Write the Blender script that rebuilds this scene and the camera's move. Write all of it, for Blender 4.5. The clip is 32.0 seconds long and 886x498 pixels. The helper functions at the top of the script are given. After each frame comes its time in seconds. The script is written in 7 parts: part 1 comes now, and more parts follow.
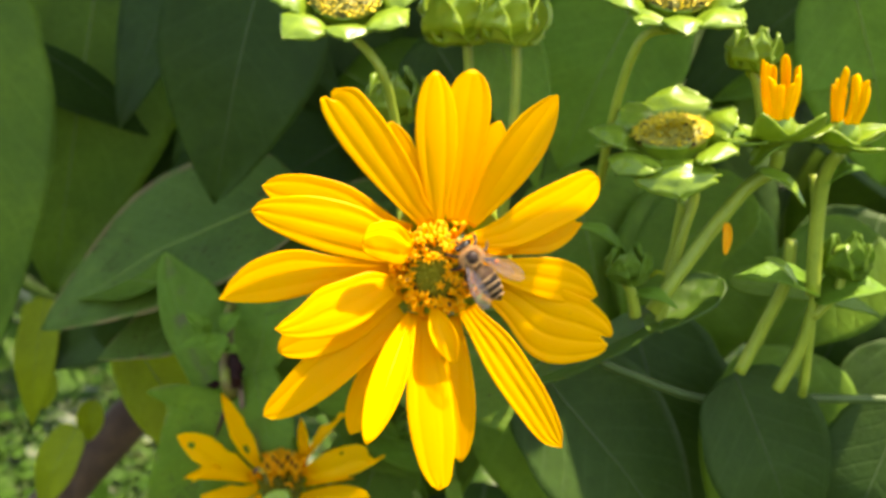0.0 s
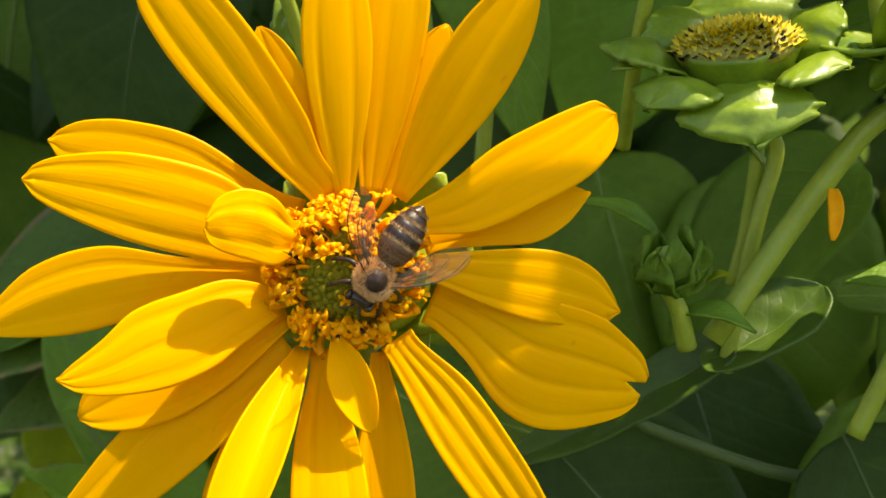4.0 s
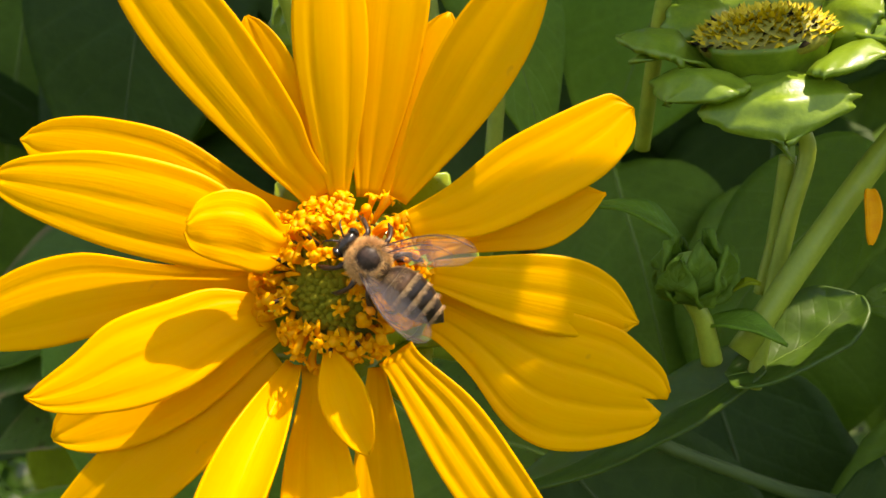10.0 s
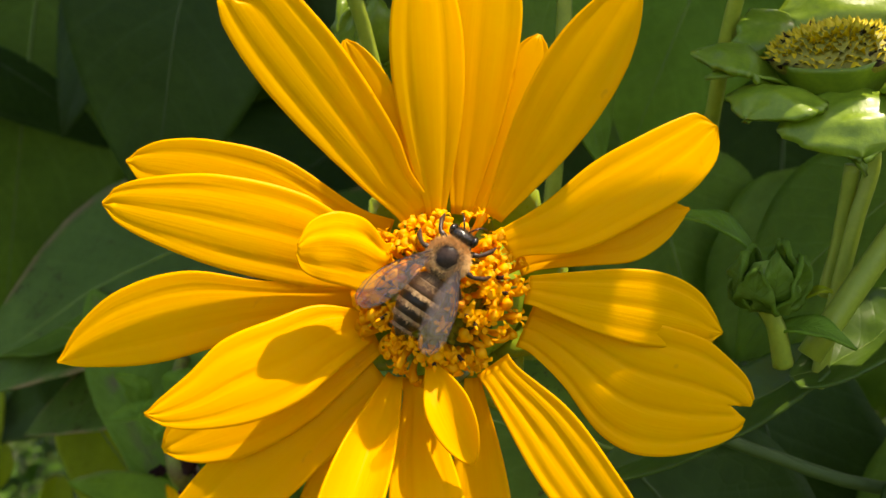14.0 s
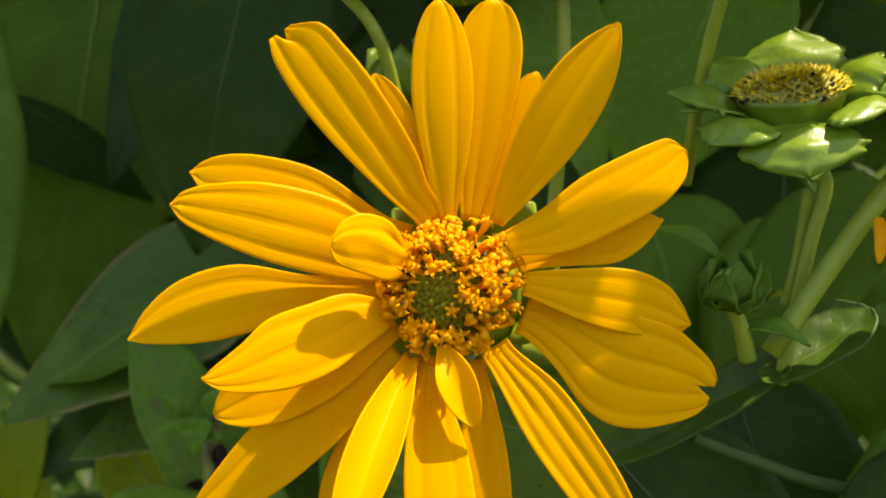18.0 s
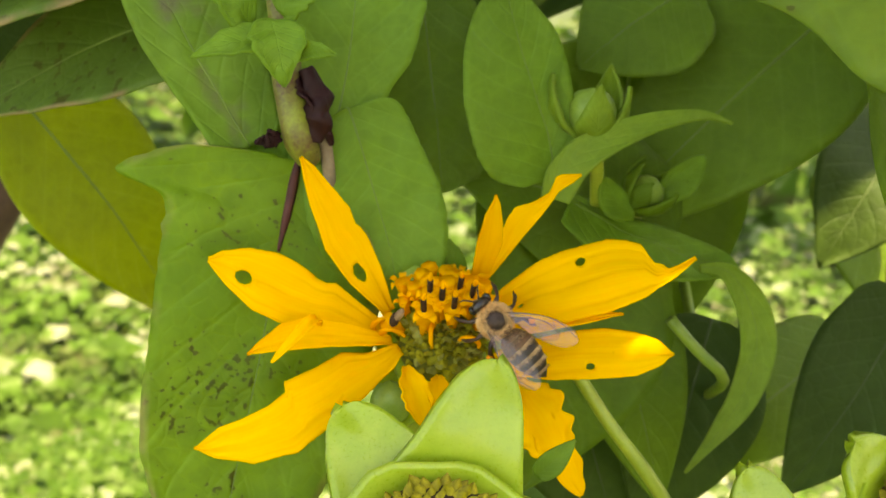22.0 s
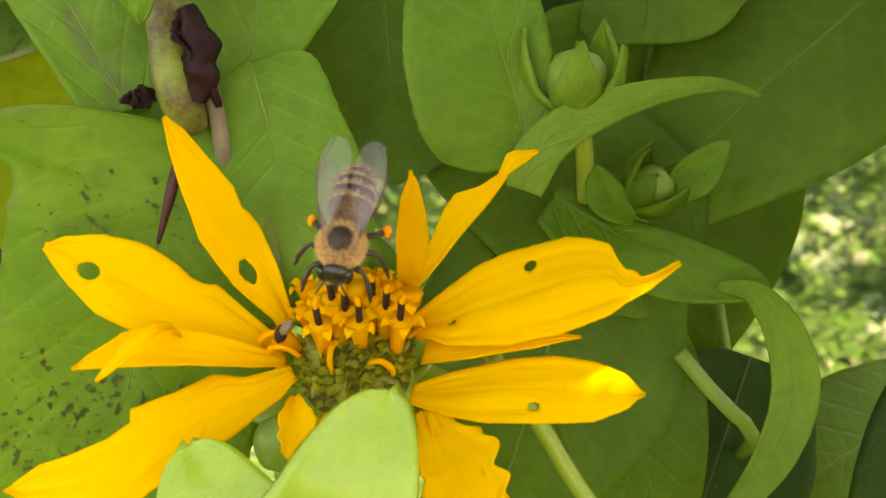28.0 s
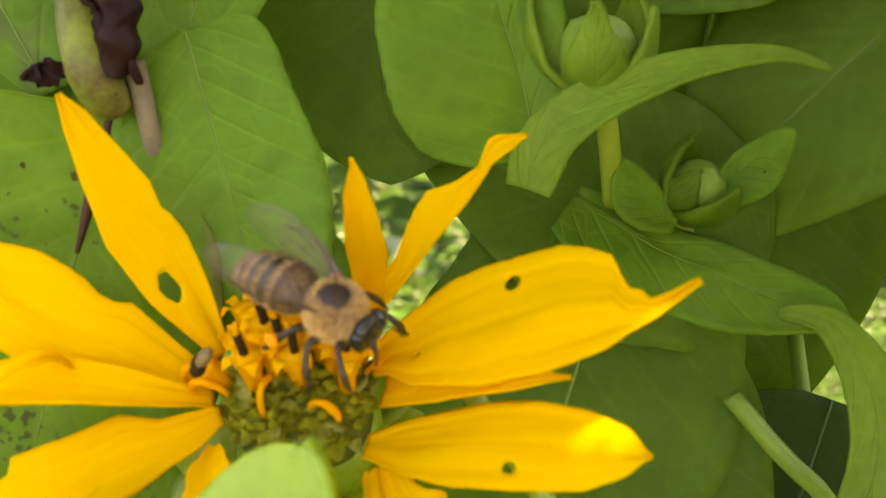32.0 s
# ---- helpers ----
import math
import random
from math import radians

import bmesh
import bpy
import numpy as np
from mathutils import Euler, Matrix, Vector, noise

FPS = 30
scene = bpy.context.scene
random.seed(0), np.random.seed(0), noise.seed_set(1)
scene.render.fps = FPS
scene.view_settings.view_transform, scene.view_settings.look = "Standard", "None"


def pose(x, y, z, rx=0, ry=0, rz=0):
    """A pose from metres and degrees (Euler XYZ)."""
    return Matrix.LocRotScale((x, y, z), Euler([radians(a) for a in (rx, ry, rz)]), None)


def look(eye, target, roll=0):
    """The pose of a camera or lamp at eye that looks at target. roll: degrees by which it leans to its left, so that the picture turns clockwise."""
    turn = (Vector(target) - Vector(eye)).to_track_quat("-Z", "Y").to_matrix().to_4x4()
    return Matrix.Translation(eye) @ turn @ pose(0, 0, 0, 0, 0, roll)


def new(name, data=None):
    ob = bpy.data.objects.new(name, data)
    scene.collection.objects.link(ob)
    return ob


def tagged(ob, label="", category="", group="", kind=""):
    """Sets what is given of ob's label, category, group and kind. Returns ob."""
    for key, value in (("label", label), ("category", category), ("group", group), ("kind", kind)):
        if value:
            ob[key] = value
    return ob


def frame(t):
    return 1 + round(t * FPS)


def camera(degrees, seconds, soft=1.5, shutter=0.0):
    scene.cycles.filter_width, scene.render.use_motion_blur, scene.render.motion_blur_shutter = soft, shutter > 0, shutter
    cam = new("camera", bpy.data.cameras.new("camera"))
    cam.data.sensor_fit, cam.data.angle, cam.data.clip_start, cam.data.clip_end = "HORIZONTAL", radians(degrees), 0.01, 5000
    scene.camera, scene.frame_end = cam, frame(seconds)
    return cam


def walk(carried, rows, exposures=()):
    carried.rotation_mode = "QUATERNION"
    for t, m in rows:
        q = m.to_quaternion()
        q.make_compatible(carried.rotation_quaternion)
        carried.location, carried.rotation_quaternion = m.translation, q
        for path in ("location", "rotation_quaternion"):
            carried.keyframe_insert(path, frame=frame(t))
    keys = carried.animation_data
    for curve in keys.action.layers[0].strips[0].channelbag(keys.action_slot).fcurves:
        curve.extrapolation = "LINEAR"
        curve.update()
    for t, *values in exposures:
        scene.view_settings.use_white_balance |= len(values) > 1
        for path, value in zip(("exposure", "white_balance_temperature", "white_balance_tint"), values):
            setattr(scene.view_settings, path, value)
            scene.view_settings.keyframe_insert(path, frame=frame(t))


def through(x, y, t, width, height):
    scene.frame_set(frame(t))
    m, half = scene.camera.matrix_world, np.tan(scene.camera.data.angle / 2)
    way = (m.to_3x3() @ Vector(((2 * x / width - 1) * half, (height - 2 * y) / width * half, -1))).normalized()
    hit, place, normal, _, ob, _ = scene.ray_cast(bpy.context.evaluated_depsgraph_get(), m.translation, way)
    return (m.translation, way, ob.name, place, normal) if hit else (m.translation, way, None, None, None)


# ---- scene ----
# Plan axes: x right, y away, z up as seen at the start, in centimetres, the big flower at the origin.
TILT = radians(12)


def P(x, y, z):
    """A place in the world, from the plan in centimetres."""
    c, s = math.cos(TILT), math.sin(TILT)
    return Vector((x, y * c + z * s, -y * s + z * c)) / 100 + Vector((0, 0, 1.3))


def V(x, y, z):
    """A direction in the world, from one in the plan."""
    return (P(x, y, z) - P(0, 0, 0)).normalized()


cam = camera(40, 32.0, soft=1.5)
cam.data.dof.use_dof = True
cam.data.dof.focus_distance = 0.125
cam.data.dof.aperture_fstop = 60
PATH = [
    (0, (-0.000, -21.253, -0.000), (0.002, -1.253, -0.007), 0.31),
    (0.5, (0.288, -20.525, 0.261), (0.224, -0.526, 0.136), 0.06),
    (1, (0.341, -20.733, 0.097), (0.166, -0.734, -0.020), -0.19),
    (1.5, (0.214, -21.232, 0.089), (0.163, -1.232, -0.056), -0.54),
    (2, (-0.799, -14.683, -0.342), (0.514, 5.265, 0.255), -0.22),
    (2.5, (0.539, -12.895, 0.164), (0.295, 7.103, 0.301), -1.25),
    (3, (0.846, -12.495, -0.312), (0.306, 7.494, 0.089), -1.15),
    (3.5, (1.260, -12.420, -0.661), (0.536, 7.547, 0.238), -1.43),
    (5.5, (1.623, -11.939, -0.738), (0.674, 8.014, 0.259), -1.67),
    (6, (1.576, -11.920, -0.912), (0.602, 8.031, 0.094), -1.43),
    (6.5, (1.055, -11.880, -1.773), (0.595, 8.037, -0.017), -0.72),
    (7, (1.224, -11.870, -1.985), (0.603, 8.031, -0.106), -0.67),
    (7.5, (1.544, -11.853, -1.738), (0.632, 8.058, -0.090), -1.03),
    (8, (1.810, -11.863, -1.587), (0.645, 8.031, 0.103), -1.52),
    (8.5, (1.829, -11.640, -1.719), (0.763, 8.251, 0.071), -1.49),
    (9, (1.552, -11.342, -1.587), (0.753, 8.543, 0.400), -1.55),
    (9.5, (1.780, -11.241, -1.216), (0.532, 8.654, 0.406), -1.81),
    (10, (1.642, -11.310, -0.832), (0.403, 8.610, 0.448), -1.99),
    (10.5, (1.258, -11.356, -0.962), (0.084, 8.571, 0.279), -1.49),
    (11, (1.252, -11.110, -1.491), (0.281, 8.782, 0.335), -1.48),
    (11.5, (1.254, -10.985, -1.047), (0.093, 8.952, 0.045), -1.75),
    (12, (1.122, -11.232, -0.821), (-0.053, 8.703, 0.291), -2.27),
    (12.5, (0.947, -11.615, -0.525), (-0.041, 8.328, 0.605), -2.54),
    (13, (0.956, -11.844, -0.425), (-0.201, 8.102, 0.484), -2.66),
    (13.5, (0.781, -11.976, -0.538), (-0.235, 7.975, 0.423), -2.41),
    (14, (0.488, -11.872, -0.243), (-0.358, 8.102, 0.330), -2.22),
    (14.5, (0.504, -11.651, -0.175), (-0.118, 8.330, 0.441), -2.09),
    (15, (0.851, -11.460, -0.404), (0.147, 8.508, 0.471), -2.20),
    (15.5, (1.166, -11.471, -0.471), (0.255, 8.479, 0.608), -2.51),
    (17.5, (1.559, -12.334, -0.958), (0.007, 7.466, 1.394), -2.87),
    (18, (0.723, -14.100, -1.269), (-0.485, 5.774, 0.625), -1.63),
    (18.5, (-3.556, -15.556, -3.325), (-1.777, 4.290, -1.598), 2.24),
    (19, (-5.044, -15.167, -4.463), (-3.519, 4.752, -3.492), 2.02),
    (19.5, (-6.309, -13.529, -4.817), (-4.603, 6.398, -4.862), 1.99),
    (20, (-7.907, -10.505, -2.652), (-5.396, 9.288, -4.041), 0.87),
    (20.5, (-8.444, -7.583, -1.788), (-5.030, 11.911, -4.670), 0.34),
    (21, (-8.219, -5.680, -1.879), (-4.488, 13.665, -5.321), -0.14),
    (21.5, (-7.380, -3.924, -1.811), (-3.819, 15.377, -5.654), -0.73),
    (22, (-6.561, -3.323, -2.287), (-3.386, 16.044, -6.141), -1.37),
    (22.5, (-5.843, -3.351, -2.114), (-3.020, 15.994, -6.332), -1.72),
    (23, (-5.493, -3.118, -1.955), (-2.955, 16.218, -6.390), -1.92),
    (23.5, (-5.791, -2.966, -1.888), (-3.080, 16.370, -6.221), -2.06),
    (24, (-5.664, -2.083, -2.223), (-2.968, 17.262, -6.526), -2.21),
    (24.5, (-5.369, -1.684, -2.302), (-2.874, 17.700, -6.549), -2.41),
    (26.5, (-4.801, 0.103, -3.135), (-2.816, 19.661, -6.815), -2.41),
    (27, (-4.400, -0.013, -3.352), (-2.729, 19.631, -6.720), -2.10),
    (27.5, (-4.197, -0.155, -3.516), (-2.943, 19.557, -6.659), -2.16),
    (28, (-3.952, -0.185, -3.510), (-2.935, 19.557, -6.548), -2.08),
    (28.5, (-3.649, -0.316, -3.471), (-2.864, 19.446, -6.450), -2.24),
    (29, (-3.396, -0.376, -3.630), (-3.103, 19.412, -6.520), -2.49),
    (29.5, (-3.250, -0.280, -3.867), (-3.452, 19.518, -6.693), -2.77),
    (30, (-2.925, -0.115, -4.012), (-3.295, 19.681, -6.841), -2.91),
    (30.5, (-2.957, 1.456, -3.965), (-3.660, 21.221, -6.940), -3.08),
    (31, (-2.899, 2.235, -3.982), (-3.929, 22.012, -6.775), -3.49),
    (31.5, (-2.718, 2.197, -4.134), (-3.754, 21.978, -6.897), -3.34),
    (32, (-2.637, 2.220, -4.032), (-3.704, 22.030, -6.572), -3.84),
]
EXPOSURES = [(t, stops, kelvin, 12) for t, stops, kelvin in ((0, 1.98, 8200), (1.6, 1.90, 8200), (2.6, 1.50, 8400), (11.5, 1.42, 8400), (12.8, 1.28, 8400), (14.2, 1.26, 8400), (15.0, 1.50, 8400), (18.0, 1.24, 8400), (18.5, 1.35, 8600), (19.1, 2.2, 9400), (20.0, 2.84, 11400), (24, 2.88, 11400), (27, 2.97, 11400), (32, 2.97, 11400))]
walk(cam, [(t, look(P(*e), P(*a), r)) for t, e, a, r in PATH], EXPOSURES)

# ---- light ----
SUN = V(0.36, -0.20, 0.90)
world = bpy.data.worlds.new("world")
scene.world = world
world.use_nodes = True
sky = world.node_tree.nodes.new("ShaderNodeTexSky")
sky.sky_type, sky.sun_disc = "NISHITA", False
sky.sun_elevation = math.asin(SUN.z)
sky.sun_rotation = math.atan2(SUN.x, SUN.y)
world.node_tree.links.new(sky.outputs[0], world.node_tree.nodes["Background"].inputs[0])
world.node_tree.nodes["Background"].inputs[1].default_value = 0.15
sun_data = bpy.data.lights.new("sun", "SUN")
sun_data.energy, sun_data.angle, sun_data.color = 3.6, radians(0.6), (1.0, 0.95, 0.86)
sun = new("sun", sun_data)
sun.matrix_world = look(SUN * 5, (0, 0, 0))


# ---- materials ----
class Nodes:
    """A small helper that builds one node material."""

    def __init__(self, name):
        self.mat = bpy.data.materials.new(name)
        self.mat.use_nodes = True
        self.t = self.mat.node_tree
        self.t.nodes.clear()
        self.out = self.t.nodes.new("ShaderNodeOutputMaterial")

    def n(self, kind, **values):
        node = self.t.nodes.new("ShaderNode" + kind)
        for key, value in values.items():
            if key in ("operation", "blend_type", "data_type", "feature", "wave_type", "noise_dimensions"):
                if key == "operation":
                    node.operation = value
                elif key == "blend_type":
                    node.blend_type = value
                elif key == "data_type":
                    node.data_type = value
                elif key == "feature":
                    node.feature = value
                elif key == "wave_type":
                    node.wave_type = value
            else:
                self.put(node.inputs[key.replace("_", " ")], value)
        return node

    def put(self, socket, value):
        if isinstance(value, bpy.types.NodeSocket):
            self.t.links.new(value, socket)
        elif isinstance(value, bpy.types.Node):
            self.t.links.new(value.outputs[0], socket)
        else:
            socket.default_value = value

    def math(self, op, a, b=0.0):
        node = self.t.nodes.new("ShaderNodeMath")
        node.operation = op
        self.put(node.inputs[0], a)
        self.put(node.inputs[1], b)
        return node.outputs[0]

    def ramp(self, fac, *stops):
        node = self.t.nodes.new("ShaderNodeValToRGB")
        self.put(node.inputs[0], fac)
        el = node.color_ramp.elements
        while len(el) < len(stops):
            el.new(0.5)
        for e, (p, c) in zip(el, stops):
            e.position, e.color = p, (*c, 1)
        return node.outputs[0]

    def mix(self, fac, a, b, blend="MIX"):
        node = self.t.nodes.new("ShaderNodeMixRGB")
        node.blend_type = blend
        for socket, value in zip(node.inputs, (fac, a, b)):
            self.put(socket, (*value, 1) if isinstance(value, tuple) and len(value) == 3 else value)
        return node.outputs[0]

    def noise(self, scale, detail=3.0, where=None, rough=0.55):
        node = self.t.nodes.new("ShaderNodeTexNoise")
        node.inputs["Scale"].default_value = scale
        node.inputs["Detail"].default_value = detail
        node.inputs["Roughness"].default_value = rough
        if where is not None:
            self.put(node.inputs["Vector"], where)
        return node.outputs[0]

    def coords(self, which="Object"):
        return self.t.nodes.new("ShaderNodeTexCoord").outputs[which]

    def spread(self):
        return self.t.nodes.new("ShaderNodeObjectInfo").outputs["Random"]

    def bump(self, height, strength, distance):
        node = self.t.nodes.new("ShaderNodeBump")
        self.put(node.inputs["Height"], height)
        node.inputs["Strength"].default_value, node.inputs["Distance"].default_value = strength, distance
        return node.outputs[0]

    def surface(self, colour, rough=0.5, normal=None, through=0.0, through_colour=None, spec=0.4, metal=0.0, coat=0.0, sheen=0.0):
        b = self.t.nodes.new("ShaderNodeBsdfPrincipled")
        self.put(b.inputs["Base Color"], (*colour, 1) if isinstance(colour, tuple) and len(colour) == 3 else colour)
        self.put(b.inputs["Roughness"], rough)
        b.inputs["Specular IOR Level"].default_value = spec
        b.inputs["Metallic"].default_value = metal
        b.inputs["Coat Weight"].default_value = coat
        b.inputs["Sheen Weight"].default_value = sheen
        if normal is not None:
            self.put(b.inputs["Normal"], normal)
        last = b.outputs[0]
        if through > 0:
            tr = self.t.nodes.new("ShaderNodeBsdfTranslucent")
            c = through_colour if through_colour is not None else colour
            self.put(tr.inputs["Color"], (*c, 1) if isinstance(c, tuple) and len(c) == 3 else c)
            m = self.t.nodes.new("ShaderNodeMixShader")
            m.inputs[0].default_value = through
            self.t.links.new(last, m.inputs[1])
            self.t.links.new(tr.outputs[0], m.inputs[2])
            last = m.outputs[0]
        self.t.links.new(last, self.out.inputs[0])
        return self.mat


def uv_parts(m):
    """Along (0 base to 1 tip) and across (-1 to 1) of a leaf or petal."""
    s = m.t.nodes.new("ShaderNodeSeparateXYZ")
    m.put(s.inputs[0], m.coords("UV"))
    across = m.math("MULTIPLY", m.math("SUBTRACT", s.outputs[1], 0.5), 2.0)
    return s.outputs[0], across


def petal_material(name, base, deep):
    m = Nodes(name)
    u, v = uv_parts(m)
    at = m.coords("Object")
    fine = m.noise(900, 4, at)
    broad = m.noise(160, 3, at)
    streak = m.t.nodes.new("ShaderNodeCombineXYZ")
    m.put(streak.inputs[0], m.math("MULTIPLY", u, 2.2))
    m.put(streak.inputs[1], m.math("MULTIPLY", v, 11.0))
    m.put(streak.inputs[2], m.math("MULTIPLY", m.spread(), 50.0))
    veins = m.noise(1.0, 3, streak.outputs[0])
    c = m.mix(m.ramp(veins, (0.30, (0.25, 0.25, 0.25)), (0.60, (1, 1, 1))), deep, base)
    c = m.mix(m.ramp(m.noise(380, 2, at, 0.4), (0.735, (0, 0, 0)), (0.77, (0.45, 0.45, 0.45))), c, (0.45, 0.18, 0.01))
    c = m.mix(m.math("MULTIPLY", broad, 0.25), c, deep)
    c = m.mix(m.ramp(u, (0.0, (0.6, 0.6, 0.6)), (0.34, (0, 0, 0))), c, deep)
    h = m.math("ADD", m.math("MULTIPLY", veins, 0.75), m.math("MULTIPLY", fine, 0.25))
    return m.surface(c, m.math("ADD", m.math("MULTIPLY", fine, 0.2), 0.38), m.bump(h, 0.16, 0.0004), 0.38, (0.96, 0.535, 0.0005), spec=0.12)


def leaf_material(name, dark, light, glow, spots=0.0, veins=0.24, relief=0.5, rough=0.55, gloss=0.2, speck=650, dry=0.0, stain=0.0):
    m = Nodes(name)
    u, v = uv_parts(m)
    at = m.coords("Object")
    av = m.math("ABSOLUTE", v)
    broad = m.noise(28, 4, at)
    fine = m.noise(420, 3, at)
    c = m.mix(m.ramp(broad, (0.35, (0, 0, 0)), (0.68, (1, 1, 1))), dark, light)
    c = m.mix(m.math("MULTIPLY", m.ramp(fine, (0.4, (0, 0, 0)), (0.7, (1, 1, 1))), 0.5), c, tuple(0.6 * k for k in dark))
    # side veins run up and out from the midrib
    phase = m.math("SUBTRACT", m.math("MULTIPLY", u, 52.0), m.math("MULTIPLY", av, 13.0))
    wav = m.math("ADD", phase, m.math("MULTIPLY", m.noise(14, 2, at), 6.0))
    vein = m.math("POWER", m.math("ABSOLUTE", m.math("COSINE", m.math("MULTIPLY", wav, 0.5))), 40.0)
    rib = m.math("POWER", m.math("SUBTRACT", 1.0, m.math("MINIMUM", m.math("MULTIPLY", av, 1.0), 1.0)), 60.0)
    net = m.t.nodes.new("ShaderNodeTexVoronoi")
    net.feature = "DISTANCE_TO_EDGE"
    net.inputs["Scale"].default_value = 380
    m.put(net.inputs["Vector"], at)
    netline = m.ramp(net.outputs["Distance"], (0.0, (1, 1, 1)), (0.12, (0, 0, 0)))
    lines = m.math("MAXIMUM", m.math("MULTIPLY", vein, 0.5), rib)
    ribcol = tuple(min(1.0, 1.5 * k + 0.03) for k in light)
    c = m.mix(m.math("MULTIPLY", lines, veins), c, ribcol)
    c = m.mix(m.math("MULTIPLY", netline, 0.20), c, tuple(1.15 * k for k in light))
    if spots > 0:
        sp = m.math("MULTIPLY", m.noise(speck, 2, at, 0.4), m.ramp(m.noise(70, 2, at), (0.35, (0.75, 0.75, 0.75)), (0.6, (1.08, 1.08, 1.08))))
        c = m.mix(m.ramp(sp, (0.66 - 0.06 * spots, (0, 0, 0)), (0.70 - 0.06 * spots, (1, 1, 1))), c, (0.050, 0.020, 0.006))
    blotch = m.noise(75, 3, at)
    c = m.mix(m.math("MULTIPLY", m.ramp(blotch, (0.45, (0, 0, 0)), (0.75, (1, 1, 1))), 0.6), c, tuple(0.6 * k for k in dark))
    if stain > 0:
        wash = m.math("MULTIPLY", m.ramp(m.noise(160, 4, at), (0.48, (0, 0, 0)), (0.62, (1, 1, 1))), m.ramp(av, (0.15, (1, 1, 1)), (0.45, (0, 0, 0))))
        c = m.mix(m.math("MULTIPLY", wash, stain), c, (0.14, 0.07, 0.07))
    if dry > 0:
        rim = m.math("MULTIPLY", m.ramp(av, (0.90, (0, 0, 0)), (0.97, (1, 1, 1))), m.ramp(m.noise(130, 3, at), (0.42, (0, 0, 0)), (0.56, (1, 1, 1))))
        c = m.mix(m.math("MULTIPLY", rim, dry), c, (0.30, 0.20, 0.09))
    quilt = m.math("POWER", m.math("ABSOLUTE", m.math("SINE", m.math("MULTIPLY", wav, 0.5))), 0.6)
    h = m.math("SUBTRACT", m.math("ADD", m.math("MULTIPLY", broad, 0.5), m.math("MULTIPLY", quilt, 0.06)), m.math("ADD", m.math("MULTIPLY", lines, 0.4), m.math("MULTIPLY", netline, 0.14)))
    r = m.math("ADD", m.math("MULTIPLY", fine, 0.2), rough - 0.1)
    return m.surface(c, r, m.bump(h, relief, 0.0008), 0.3, glow, spec=gloss)


def plain_material(name, a, b, scale, rough, bump=0.3, depth=0.0003, through=0.0, spec=0.4, sheen=0.0, coat=0.0):
    m = Nodes(name)
    at = m.coords("Object")
    broad = m.noise(scale, 4, at)
    fine = m.noise(scale * 7, 3, at)
    f = m.math("ADD", m.math("MULTIPLY", broad, 0.7), m.math("MULTIPLY", fine, 0.3))
    c = m.mix(m.ramp(f, (0.34, (0, 0, 0)), (0.66, (1, 1, 1))), a, b)
    c = m.mix(m.math("MULTIPLY", m.spread(), 0.35), c, tuple(0.6 * x + 0.4 * y for x, y in zip(a, b)))
    return m.surface(c, m.math("ADD", m.math("MULTIPLY", fine, 0.2), rough - 0.1), m.bump(f, bump, depth), through, spec=spec, sheen=sheen, coat=coat)


MAT = {}
MAT["petal"] = petal_material("petal_yellow", (0.89, 0.476, 0.0005), (0.87, 0.412, 0.0005))
MAT["petal_old"] = petal_material("petal_yellow_old", (0.90, 0.540, 0.0008), (0.87, 0.440, 0.0008))
MAT["leaf"] = leaf_material("leaf_green", (0.074, 0.146, 0.011), (0.142, 0.242, 0.020), (0.28, 0.46, 0.02))
# deep shade is put into this darker copy of the leaf colour
MAT["leaf_shaded"] = leaf_material("leaf_shaded_green", (0.026, 0.058, 0.008), (0.046, 0.092, 0.013), (0.11, 0.22, 0.018), gloss=0.16)
MAT["leaf_pale"] = leaf_material("leaf_pale_green", (0.10, 0.212, 0.016), (0.172, 0.305, 0.028), (0.30, 0.48, 0.03))
MAT["leaf_spotted"] = leaf_material("leaf_spotted", (0.095, 0.190, 0.007), (0.170, 0.290, 0.014), (0.32, 0.48, 0.012), spots=0.55, speck=1150, dry=0.5)
MAT["leaf_specked"] = leaf_material("leaf_specked", (0.085, 0.155, 0.012), (0.135, 0.220, 0.020), (0.26, 0.44, 0.02), spots=0.1, speck=1000)
MAT["leaf_light"] = leaf_material("leaf_light", (0.150, 0.260, 0.024), (0.235, 0.350, 0.042), (0.34, 0.50, 0.03))
MAT["leaf_stained"] = leaf_material("leaf_stained", (0.09, 0.19, 0.016), (0.155, 0.275, 0.028), (0.30, 0.48, 0.03), stain=0.7)
MAT["leaf_torn"] = leaf_material("leaf_torn", (0.073, 0.138, 0.019), (0.120, 0.200, 0.032), (0.22, 0.38, 0.03), spots=0.2, dry=0.9)
MAT["leaf_glossy"] = leaf_material("leaf_glossy", (0.050, 0.105, 0.010), (0.090, 0.165, 0.016), (0.18, 0.32, 0.015), rough=0.40, gloss=0.45, veins=0.08, relief=0.14)
# sunlight on these leaves is put into the bright lime colour
MAT["leaf_sunlit_lime"] = leaf_material("leaf_sunlit_lime", (0.20, 0.26, 0.007), (0.31, 0.36, 0.011), (0.55, 0.60, 0.010))
MAT["sepal"] = plain_material("bract_green", (0.24, 0.355, 0.020), (0.36, 0.47, 0.040), 320, 0.30, 0.2, 0.0003, through=0.30, spec=0.5, coat=0.15)
MAT["bract"] = plain_material("bract_deep_green", (0.13, 0.225, 0.014), (0.25, 0.36, 0.026), 260, 0.36, 0.4, 0.0004, through=0.32, spec=0.45, coat=0.15)
MAT["seed_scale"] = plain_material("seed_scale", (0.10, 0.085, 0.004), (0.30, 0.25, 0.010), 1800, 0.6, 0.5, spec=0.2)
